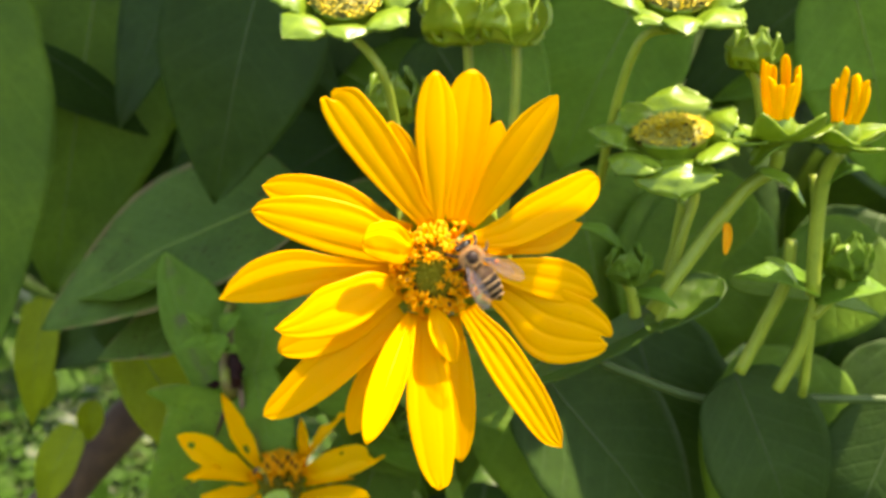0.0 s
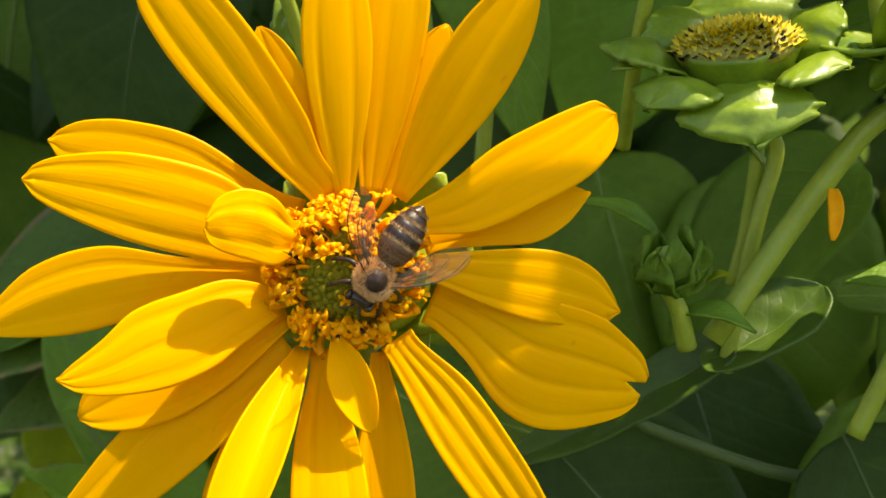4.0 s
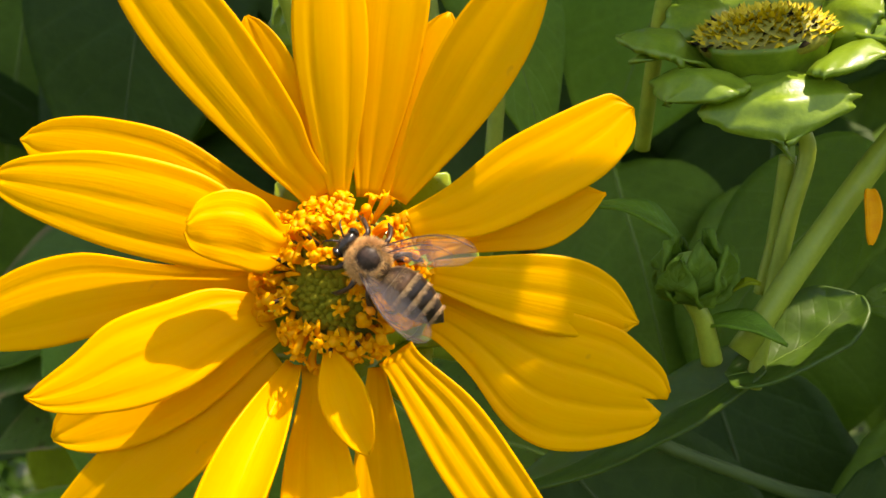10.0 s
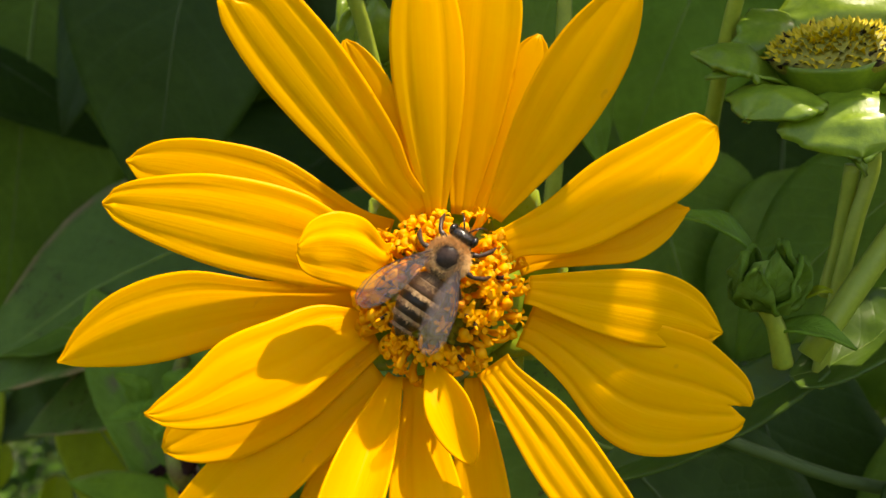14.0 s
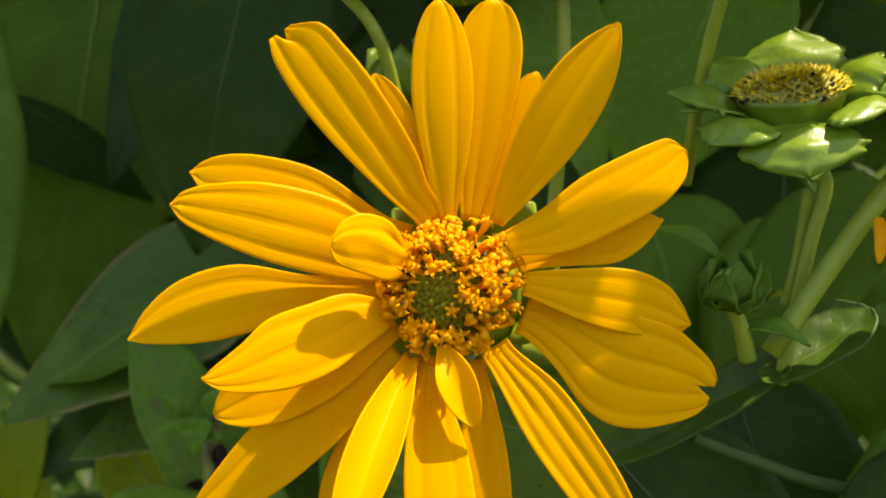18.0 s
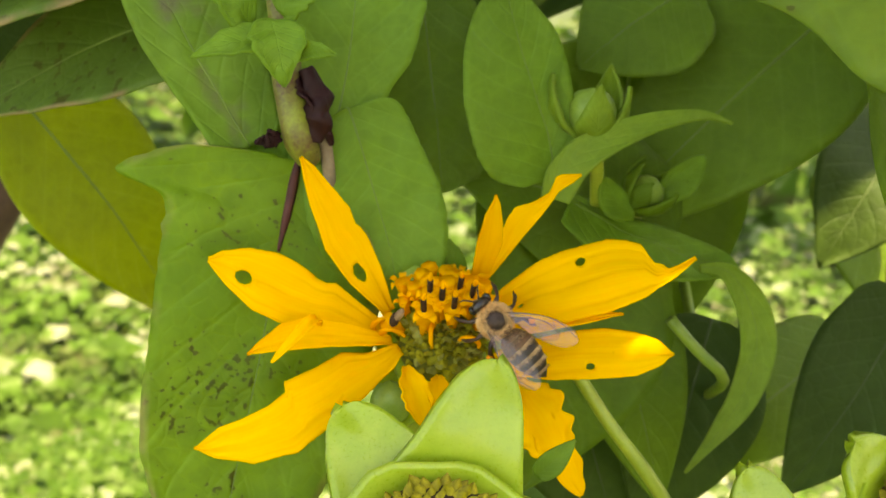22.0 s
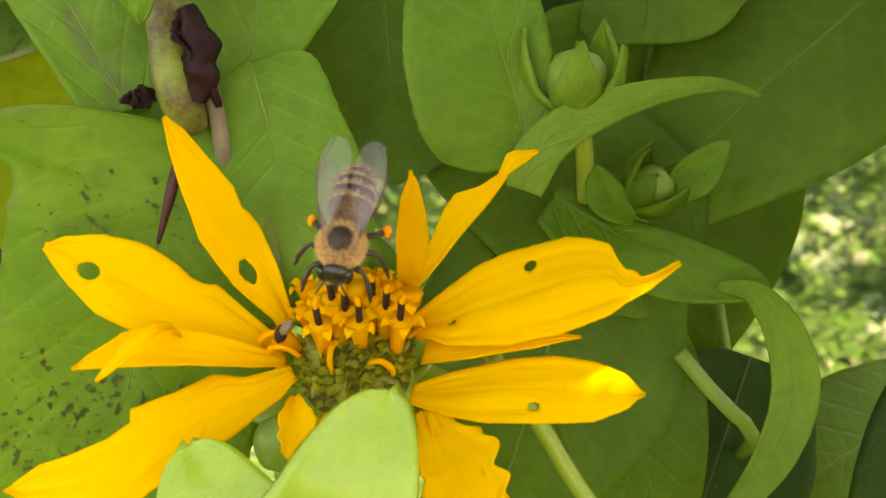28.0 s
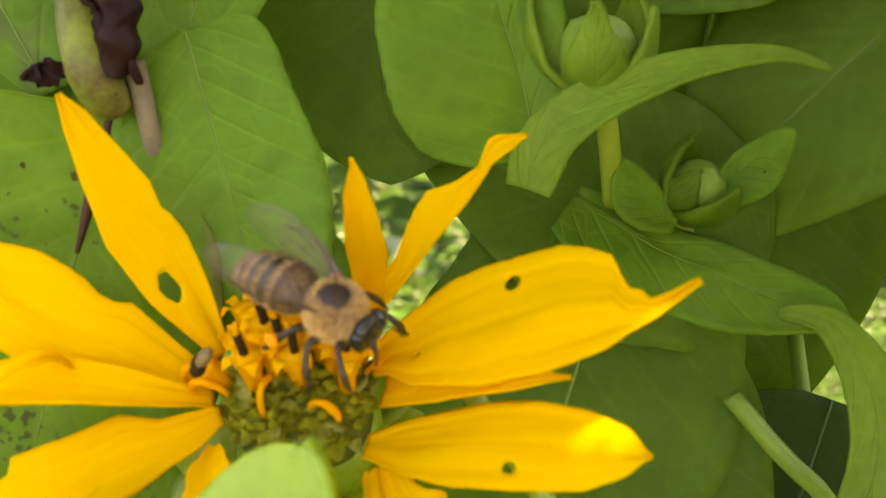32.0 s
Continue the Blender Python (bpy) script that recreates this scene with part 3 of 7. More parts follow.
petal(big, (-0.28, 0.45, -1.16), (-0.03, -0.40, -4.14), 0.95, edges=([(0.00, 0.45), (0.07, 0.45), (0.33, 0.85), (0.58, 0.97), (0.84, 0.72), (0.97, 0.32), (1.00, 0.00)], [(0.00, 0.28), (0.15, 0.28), (0.41, 0.64), (0.70, 0.73), (0.88, 0.54), (0.98, 0.32), (1.00, 0.00)]), rows=40, seed=13, bow=0.05, cup=0.0, ridges=2, notch=0.02)
petal(big, (-0.72, 0.55, -1.12), (-3.16, 0.35, -3.00), 1.05, edges=([(0.00, 0.51), (0.03, 0.51), (0.28, 0.77), (0.60, 0.76), (0.85, 0.46), (0.97, 0.23), (1.00, 0.00)], [(0.00, 0.49), (0.06, 0.49), (0.34, 0.70), (0.64, 0.77), (0.86, 0.59), (0.97, 0.27), (1.00, 0.00)]), rows=40, seed=17, bow=0.03, cup=0.02, ridges=2)
petal(big, (-0.81, 0.35, -0.65), (-2.85, -0.50, -1.39), 0.92, edges=([(0.01, 0.43), (0.18, 0.84), (0.38, 0.89), (0.61, 0.85), (0.78, 0.47), (0.94, 0.17), (1.00, 0.00)], [(0.01, 0.34), (0.23, 0.69), (0.38, 0.93), (0.59, 0.99), (0.81, 0.73), (0.95, 0.36), (1.00, 0.00)]), rows=40, seed=19, bow=0.05, cup=-0.02, ridges=3)
petal(big, (-0.80, 0.55, -0.33), (-3.93, 0.20, -0.92), 0.92, edges=([(0.00, 0.36), (0.04, 0.36), (0.31, 0.78), (0.55, 1.37), (0.77, 1.26), (0.92, 0.67), (1.00, 0.00)], [(0.00, 0.37), (0.06, 0.37), (0.34, 0.23), (0.53, 0.42), (0.72, 0.46), (0.93, 0.20), (1.00, 0.00)]), rows=40, seed=20, bow=0.03, cup=0.0, ridges=2)
petal(big, (-0.63, 0.60, 0.15), (-3.19, 0.20, 1.08), 0.92, edges=([(0.00, 0.65), (0.13, 0.65), (0.47, 1.17), (0.73, 1.05), (0.90, 0.70), (0.98, 0.28), (1.00, 0.00)], [(0.00, 0.47), (0.06, 0.47), (0.45, 0.41), (0.92, 0.33), (1.00, 0.00)]), rows=40, seed=21, bow=0.03, cup=0.0, ridges=2)
petal(big, (-0.69, 0.40, -0.05), (-3.31, -0.20, 0.63), 1.15, edges=([(0.00, 0.60), (0.09, 0.60), (0.33, 0.95), (0.63, 0.94), (0.84, 0.67), (0.97, 0.33), (1.00, 0.00)], [(0.02, 0.44), (0.25, 0.61), (0.54, 0.63), (0.77, 0.48), (0.94, 0.25), (1.00, 0.00)]), rows=40, seed=22, bow=0.04, cup=-0.02, ridges=3, notch=0.02)
petal(big, (-0.53, 0.10, -0.01), (-1.38, -0.45, 0.06), 0.78, edges=([(0.00, 0.48), (0.09, 0.48), (0.28, 0.96), (0.44, 1.13), (0.67, 1.14), (0.90, 0.82), (0.99, 0.37)], [(0.02, 0.44), (0.25, 0.76), (0.52, 0.67), (0.80, 0.52), (0.95, 0.29), (1.00, 0.00)]), rows=36, bow=0.05, cup=-0.04, ridges=2, ridge=0.06, ruffle=0.05, seed=23, label="short petal curled over the others")

DISC = P(-0.09, 0.55, -0.35)
FACE = V(0.02, -1, 0.05)
v, f = ball(DISC + FACE * 0.0005, (0.0063, 0.0063, 0.0040), FACE, 10, 26, 0.04, 3, 1.0, -0.6)
part("disc", v, f, MAT["disc_green"], big, "green domed flower disc")
bud_me = [mesh_from("disc_bud", *ball((0, 0, 0.0001), (0.00062 * k, 0.00052, 0.00080), rows=6, cols=8, top=0.9, lumps=0.25, seed=k), MAT["disc_bud"]) for k in (0.9, 1.15)]
flo_me = [floret_mesh("disc_floret", 0.0027, True, 0.3, 1.3), floret_mesh("disc_floret", 0.0030, True, 0.7, 1.25), floret_mesh("disc_floret", 0.0026, False, 0.5, 1.4), floret_mesh("disc_floret", 0.0025, True, -0.4, 1.35), curl_mesh("disc_floret", 0.0022)]
ant_me, sty_me = anther_mesh("anther", 0.0024), style_mesh("style", 0.0024)
GREEN = P(-0.17, 0.15, -0.48)
for p, nrm, r, a in dome(DISC, FACE, 0.0061, 0.0045, 270):
    if r < 0.80:
        lean = (nrm + V(random.uniform(-1, 1), 0, random.uniform(-1, 1)) * 0.3).normalized()
        seat("disc_bud", random.choice(bud_me), big, p - nrm * random.uniform(0, 0.0003), lean, random.uniform(0, 6), random.uniform(0.8, 1.15))
ripe = 0
for p, nrm, r, a in dome(DISC, FACE, 0.0067, 0.0044, 190):
    flat = (p - GREEN) - FACE * (p - GREEN).dot(FACE)
    if flat.length < 0.0026 + 0.0006 * noise.noise(flat * 900) or random.random() < 0.08:
        continue
    out = (p - DISC) - FACE * (p - DISC).dot(FACE)
    lean = (nrm * 0.8 + out.normalized() * random.uniform(0.0, 1.1) * r + V(random.uniform(-1, 1), -0.3, random.uniform(-1, 1)) * 0.4).normalized()
    seat("disc_floret", random.choice(flo_me), big, p - FACE * 0.0006 * r, lean, random.uniform(0, 6.28), random.uniform(0.85, 1.2))
    ripe += 1
    if ripe % 7 == 3 and r < 0.78:
        seat("anther", ant_me, big, p, lean, a, 0.85)
        seat("style", sty_me, big, p, lean, a, 0.85)
for k in range(9):
    a = 2 * math.pi * k / 9 + 0.2
    r = 1.35 if k % 2 else 1.15
    c, s = math.cos(a), math.sin(a)
    v, f, uv = blade(P(0.1 + 0.5 * c, 1.25, -0.35 + 0.5 * s), P(0.1 + r * c, 0.85, -0.35 + r * s), 0.0105, V(0, -1, 0), "sepal", 0.05, 0.1, rows=8, cols=5)
    part("sepal", v, f, MAT["sepal"], big, "green leafy bract behind the petals", uv, thick=0.0005)
v, f = ball(P(0.05, 1.0, -0.36), (0.0075, 0.0075, 0.006), FACE, 8, 16)
part("receptacle", v, f, MAT["sepal"], big, "green base of the flower head")
v, f = tube([P(0.05, 1.3, -0.4), P(0.4, 2.6, -0.9), P(1.0, 4.5, -1.1), P(1.8, 8.0, -1.2), P(3.4, 13, -1.8), P(5.6, 17, -5), P(5.8, 18, -14), P(6.2, 19, -60), P(6.4, 20, -127)], [0.0018, 0.0022, 0.004], 10, 40)
part("stem", v, f, MAT["stem"], big)


# ---- the smaller, insect-eaten flower ----
small = thing("yellow_flower", P(-4.34, 11.05, -6.31), "smaller yellow flower with insect-eaten, holed and torn petals", "flower")
petal(small, (-4.90, 11.35, -5.96), (-5.84, 10.95, -3.89), 0.61, front=(0, -0.8, 0.6), material="petal_old", ridge=0.04, edges=([(0.00, 0.38), (0.04, 0.38), (0.25, 0.75), (0.41, 0.91), (0.49, 0.85), (0.53, 0.71), (0.62, 0.82), (0.72, 0.68), (0.92, 0.36), (0.99, 0.08)], [(0.00, 0.24), (0.06, 0.24), (0.27, 0.72), (0.51, 0.90), (0.73, 0.60), (0.90, 0.27), (1.00, 0.00)]), hole=[(0.29, -0.14, 0.00071, 1.9)], bow=-0.03, cup=0.05, ridges=2, seed=31, rows=56, cols=23, torn=0.025)
petal(small, (-3.71, 11.35, -5.63), (-2.47, 10.90, -4.36), 0.40, front=(0, -0.8, 0.6), material="petal_old", ridge=0.04, edges=([(0.02, 0.40), (0.21, 0.29), (0.43, 0.07), (0.61, -0.08), (0.81, -0.33), (0.93, -0.02), (1.00, 0.00)], [(0.00, 0.54), (0.22, 0.66), (0.42, 1.45), (0.52, 1.64), (0.64, 0.99), (0.76, 0.65), (0.87, 1.05), (0.92, 0.84), (1.00, 0.00)]), bow=-0.02, cup=0.06, ridges=2, seed=32, rows=56, cols=23, torn=0.025)
petal(small, (-3.72, 11.45, -5.66), (-3.66, 10.35, -4.44), 0.29, front=(0, -0.8, 0.6), material="petal_old", ridge=0.04, edges=([(0.00, 0.93), (0.17, 0.93), (0.46, 1.35), (0.72, 1.01), (0.92, 0.50), (1.00, 0.00)], [(0.00, 0.68), (0.22, 0.68), (0.49, 0.76), (0.80, 0.55), (1.00, 0.00)]), bow=0.02, cup=0.05, ridges=1, seed=33, rows=56, cols=23, torn=0.025)
petal(small, (-3.61, 11.00, -6.21), (-2.27, 10.05, -5.92), 0.32, front=(0, -0.8, 0.6), material="petal_old", ridge=0.04, edges=([(0.03, 0.73), (0.38, 0.92), (0.74, 0.59), (1.00, 0.00)], [(0.00, 1.03), (0.08, 1.03), (0.58, 1.12), (1.00, 0.00)]), bow=0.04, ridges=2, seed=34, rows=56, cols=23, torn=0.025)
petal(small, (-3.69, 11.05, -6.00), (-1.44, 9.85, -5.24), 0.93, front=(0, -0.8, 0.6), material="petal_old", ridge=0.04, edges=([(0.00, 0.18), (0.07, 0.30), (0.16, 0.62), (0.39, 0.94), (0.58, 0.99), (0.75, 0.85), (0.88, 0.54), (0.95, 0.28), (1.00, 0.11)], [(0.00, 0.30), (0.13, 0.64), (0.27, 0.92), (0.42, 1.06), (0.63, 1.03), (0.71, 0.86), (0.78, 0.62), (0.80, 0.25), (0.82, 0.02), (0.85, -0.05), (0.87, -0.24), (0.92, -0.22), (1.00, -0.10)]), hole=[(0.49, -0.60, 0.00057, 1.1), (0.17, 0.10, 0.00033, 1.3)], bow=0.04, cup=-0.04, ridges=3, rows=90, cols=31, torn=0.03, seed=35)
petal(small, (-3.76, 10.85, -6.59), (-1.80, 9.65, -6.35), 0.63, front=(0, -0.8, 0.6), material="petal_old", ridge=0.04, edges=([(0.02, 0.26), (0.19, 0.68), (0.38, 0.94), (0.58, 0.97), (0.82, 0.84), (0.94, 0.47), (1.00, 0.00)], [(0.00, 0.36), (0.19, 0.76), (0.44, 1.06), (0.63, 1.11), (0.80, 0.91), (0.92, 0.58), (1.00, 0.00)]), hole=[(0.58, 0.47, 0.00038, 1.5)], bow=0.05, cup=-0.06, ridges=3, notch=0.03, seed=36, rows=56, cols=23, torn=0.025)
petal(small, (-4.91, 11.10, -6.20), (-6.65, 10.15, -5.97), 0.41, front=(0, -0.8, 0.6), material="petal_old", ridge=0.04, edges=([(0.00, 0.12), (0.05, 0.12), (0.27, 0.75), (0.46, 1.21), (0.63, 1.51), (0.78, 1.29), (0.94, 0.47), (1.00, 0.00)], [(0.00, 0.51), (0.06, 0.51), (0.29, 0.60), (0.58, 0.46), (0.80, 0.24), (1.00, 0.00)]), bow=0.07, cup=0.10, ridges=1, ragged=0.08, seed=37, rows=56, cols=23, torn=0.025)
petal(small, (-4.93, 11.25, -6.16), (-7.02, 10.95, -5.02), 0.91, front=(0, -0.8, 0.6), material="petal_old", ridge=0.04, edges=([(0.00, 0.21), (0.04, 0.21), (0.18, 0.44), (0.35, 0.72), (0.39, 0.60), (0.45, 0.62), (0.50, 0.74), (0.56, 0.81), (0.68, 0.89), (0.83, 0.77), (0.95, 0.44), (0.99, 0.15)], [(0.02, 0.39), (0.17, 0.50), (0.39, 0.70), (0.56, 0.95), (0.73, 0.86), (0.87, 0.48), (1.00, 0.00)]), hole=[(0.81, -0.09, 0.00100, 1.0)], bow=0.04, cup=-0.04, ridges=3, seed=38, rows=56, cols=23, torn=0.025)
petal(small, (-4.83, 10.95, -6.30), (-7.35, 10.20, -7.02), 0.82, front=(0, -0.8, 0.6), material="petal_old", ridge=0.04, edges=([(0.02, 0.17), (0.16, 0.25), (0.25, 0.57), (0.40, 0.44), (0.55, 0.51), (0.56, 0.20), (0.65, 0.07), (0.77, 0.10), (0.87, 0.22), (0.97, 0.07), (1.00, 0.00)], [(0.01, 0.23), (0.08, 0.54), (0.27, 0.96), (0.45, 1.32), (0.63, 1.54), (0.82, 1.21), (0.95, 0.52), (1.00, 0.00)]), bow=0.06, cup=-0.03, ridges=3, ragged=0.06, seed=39, rows=56, cols=23, torn=0.025)
petal(small, (-5.81, 10.85, -5.96), (-6.40, 9.90, -6.02), 0.12, front=(0.3, -0.6, 0.7), material="petal_old", ridge=0.02, bow=0.35, cup=0.4, ridges=1, rows=20, cols=9, seed=44, label="rolled strip of a torn petal")
petal(small, (-4.81, 10.65, -6.45), (-4.72, 10.00, -7.01), 0.33, front=(0, -0.8, 0.6), material="petal_old", ridge=0.04, bow=0.12, cup=0.2, ridges=1, ragged=0.3, seed=40)
petal(small, (-4.41, 10.65, -6.61), (-4.59, 10.00, -6.90), 0.24, front=(0, -0.8, 0.6), material="petal_old", ridge=0.04, bow=0.12, cup=0.2, ridges=1, ragged=0.3, seed=41)
petal(small, (-3.65, 10.70, -6.67), (-3.19, 9.85, -7.48), 0.76, front=(0, -0.8, 0.6), material="petal_old", ridge=0.04, bow=0.10, cup=0.10, ridges=3, ragged=0.35, ruffle=0.10, rows=44, seed=42, point=0.0, peak=0.7)
petal(small, (-3.56, 10.60, -6.65), (-2.96, 9.70, -7.97), 0.44, front=(0, -0.8, 0.6), material="petal_old", ridge=0.04, bow=0.08, cup=0.12, ridges=2, ragged=0.35, ruffle=0.06, rows=44, seed=43)

DISC_2 = P(-4.26, 11.25, -6.38)
FACE_2 = V(0.0, -0.62, 0.78)
v, f = ball(DISC_2, (0.0054, 0.0054, 0.0050), FACE_2, 10, 24, 0.05, 5, 1.0, -0.8)
part("disc", v, f, MAT["disc_green"], small, "olive-green seed disc")
seed_me = [mesh_from("disc_scale", *blade(Vector((-0.0003, 0, 0)), Vector((0.0005, 0, 0.0009)), 0.0014, Vector((-0.7, 0, 0.8)), "cup", -0.25, -0.3, rows=5, cols=5, ruffle=0.2, seed=i)[:2], MAT[k]) for i, k in enumerate(("disc_bud", "disc_bud", "disc_bud", "disc_olive"))]
for p, nrm, r, a in dome(DISC_2, FACE_2, 0.0056, 0.0052, 220):
    off = V(random.uniform(-1, 1), random.uniform(-1, 1), random.uniform(-1, 1)) * 0.0003
    lean = (nrm + V(random.uniform(-1, 1), 0, random.uniform(-1, 1)) * 0.4).normalized()
    seat("disc_scale", random.choice(seed_me), small, p + off, lean, a + random.uniform(-0.6, 0.6), random.uniform(0.7, 1.25))
flo_2 = [floret_mesh("disc_floret", 0.0050, False, 0.1, 1.8), floret_mesh("disc_floret", 0.0048, True, 0.1, 1.75), floret_mesh("disc_floret", 0.0052, False, -0.25, 1.9), floret_mesh("disc_floret", 0.0046, True, -0.2, 1.6)]
ant_2, sty_2 = anther_mesh("anther", 0.0036), style_mesh("style", 0.0036)
for p, nrm, r, a in dome(DISC_2 + V(0, 0.62, 0.5) * 0.0020, FACE_2, 0.0048, 0.0046, 27):
    lean = (nrm * 0.6 + FACE_2 * 0.7 + V(random.uniform(-1, 1), 0.3, random.uniform(0, 1)) * 0.3).normalized()
    back = (p - DISC_2).dot(V(0, 0.6, 0.75))
    if back < 0.0006:
        continue
    s = random.uniform(0.65, 0.9)
    seat("disc_floret", random.choice(flo_2), small, p, lean, a, s)
for k in range(7):
    x = -0.0026 + 0.0011 * k
    p = DISC_2 + V(1, 0, 0) * x + FACE_2 * 0.0040 + V(0, 0.78, 0.62) * (-0.0012 + 0.0014 * (k * 2 % 3))
    lean = (FACE_2 + V(1, 0, 0) * (x * 50) + V(0, -0.3, 0.4)).normalized()
    seat("disc_floret", flo_2[1], small, p, lean, k, 0.95)
    up = p + lean * 0.0009
    seat("anther", ant_2, small, up, lean, k, 1.0)
    seat("style", sty_2, small, up, lean, k, 1.0)
limp = curl_mesh("disc_floret", 0.0028)
for x, z, turn in ((-0.0058, 0.0012, 3.0), (-0.0050, -0.0010, 2.6), (-0.0020, -0.0032, 1.0), (0.0012, -0.0030, -0.6), (0.0052, 0.0005, 0.3), (0.0060, 0.0020, 0.0)):
    seat("disc_floret", limp, small, DISC_2 + V(1, 0, 0) * x + V(0, 0.78, 0.62) * z + FACE_2 * 0.0036, (FACE_2 + V(1, 0, 0) * x * 120).normalized(), turn)
v, f = ball(DISC_2 - FACE_2 * 0.004, (0.006, 0.006, 0.005), FACE_2, 8, 16)
part("receptacle", v, f, MAT["sepal"], small, "green base of the flower head")
for k in range(8):
    a = 2 * math.pi * k / 8
    q = Vector((0, 0, 1)).rotation_difference(FACE_2)
    d = q @ Vector((math.cos(a), math.sin(a), 0))
    v, f, uv = blade(DISC_2 - FACE_2 * 0.005 + d * 0.004, DISC_2 - FACE_2 * 0.006 + d * 0.0115, 0.009, FACE_2, "sepal", 0.1, 0.1, rows=8, cols=5)
    part("sepal", v, f, MAT["sepal"], small, "green leafy bract below the petals", uv, thick=0.0005)
v, f = ball(P(-4.99, 10.90, -6.97), (0.0026, 0.0026, 0.0029), V(0, 0, 1), 8, 14)
part("bud", v, f, MAT["bud"], small, "small round green bud")
v, f = tube([DISC_2 - FACE_2 * 0.007, P(-4.74, 11.75, -7.82), P(-4.72, 11.50, -9.24), P(-5.09, 11.33, -13.39), P(-4.5, 14.0, -60), P(-4.4, 16.0, -127)], [0.002, 0.0024, 0.004], 10, 36)
part("stem", v, f, MAT["stem"], small)


v, f = ball(P(-4.46, 11.80, -5.71), (0.0020, 0.0017, 0.0024), V(0, 0, 1), 8, 12, 0.06)
part("bud", v, f, MAT["bud"], small, "pale green knob behind the florets")
v, f = ball(P(-4.90, 10.70, -5.88), (0.0006, 0.0005, 0.0010), V(0.4, 0, 1), 7, 10, 0.2, 2)
part("withered_floret", v, f, MAT["anther"], small, "dark withered floret")
v, f = ball(P(-4.84, 10.65, -5.81), (0.0005, 0.0004, 0.0009), V(0.7, 0, 1), 7, 10, 0.2, 5)
part("withered_floret", v, f, MAT["withered_tan"], small, "tan withered floret")
v, f, uv = blade(P(-3.66, 9.00, -7.38), P(-3.22, 8.90, -6.97), 0.0029, V(0.2, -0.8, 0.5), "leaf", 0.1, 0.15, rows=16, cols=9)
part("bract", v, f, MAT["leaf"], small, "small green bract beside a torn petal", uv, thick=0.0003)
v, f, uv = blade(P(-3.87, 11.95, -5.80), P(-4.03, 11.95, -5.13), 0.0030, V(0.2, -0.8, 0.5), "leaf", 0.1, 0.15, rows=16, cols=9)
part("bract", v, f, MAT["leaf_pale"], small, "pale green bract tip", uv, thick=0.0003)


def spent_head(at, face, radius, sepals, label, disc="seed_scale", green="sepal", stalk=None, dark=0.02, shape="lobe", wavy=0.02, thick=0.0012, cup=1.0, rise=0.38):
    """A spent flower head: a seed disc in a spiral, in a ring of broad green bracts. sepals: angle, length, width, lean forward."""
    at, face = P(*at), V(*face)
    head = thing("seed_head", at, label, "seed head", "spent flower heads")
    q = Vector((0, 0, 1)).rotation_difference(face)
    r = radius * CM
    v, f = ball(at, (r, r, r * rise), face, 10, 26, 0.03, 7, 1.0, -1.0)
    part("disc", v, f, MAT["disc_dark" if disc == "seed_scale" else "disc_olive"], head, "brown-olive seed disc")
    me = [mesh_from("seed", *blade(Vector((-r * 0.02, 0, 0)), Vector((r * 0.07, 0, r * 0.12)), r * 0.15, Vector((-0.8, 0, 0.6)), "cup", -0.15, -0.3, rows=4, cols=5)[:2], MAT[k]) for k in (disc, "disc_dark")]
    for p, nrm, k, a in dome(at, face, r * 0.98, r * rise, 285):
        seat("seed", me[1 if random.random() < dark * (0.3 + 4 * max(0, noise.noise(p * 330))) else 0], head, p - nrm * r * 0.03, (nrm + q @ Vector((random.uniform(-1, 1), random.uniform(-1, 1), 0)) * 0.35).normalized(), a + random.uniform(-0.5, 0.5), random.uniform(0.85, 1.3) * (0.85 + 0.3 * k))
    for ang, length, width, lean in sepals:
        a = radians(ang)
        d = q @ Vector((math.cos(a), math.sin(a), 0))
        b = at + d * r * 0.85 - face * r * 0.35
        t = at + d * (r * 0.9 + length * CM) + face * (lean * CM)
        v, f, uv = blade(b, t, width * 1.05 * CM, face, shape, 0.10 if shape == "lobe" else 0.20, 0.04 if shape == "lobe" else -0.10, ragged=0.0 if shape == "lobe" else 0.18, rows=40, cols=15, ruffle=wavy, seed=ang, peak=0.45, point=0.9, foot=0.6)
        part("sepal", v, f, MAT[green], head, "", uv, thick=thick)
    ring, side = [], q @ Vector((1, 0, 0))
    for h, w in ((-1.15, 0.25), (-1.0, 0.62), (-0.7, 0.92), (-0.35, 1.10), (-0.05, 1.26), (0.06, 1.30), (0.02, 1.20), (-0.12, 1.0), (-0.15, 0.9)):
        for j in range(30):
            a = 2 * math.pi * j / 30
            wob = 1 + 0.05 * math.sin(3 * a + 1) + 0.03 * math.sin(7 * a)
            ring.append(at + q @ Vector((math.cos(a) * w * wob * cup, math.sin(a) * w * wob * cup, h)) * r)
    part("receptacle", ring, grid_faces(9, 30, True), MAT[green], head, "cup of joined green bracts")
    if stalk:
        v, f = tube([at - face * r * 1.1] + [P(*p) for p in stalk], [0.0012, 0.0015, 0.003] if stalk[-1][2] < -50 else [0.0009, 0.0010], 10, 32)
        part("stem", v, f, MAT["stem"], head)
    return head


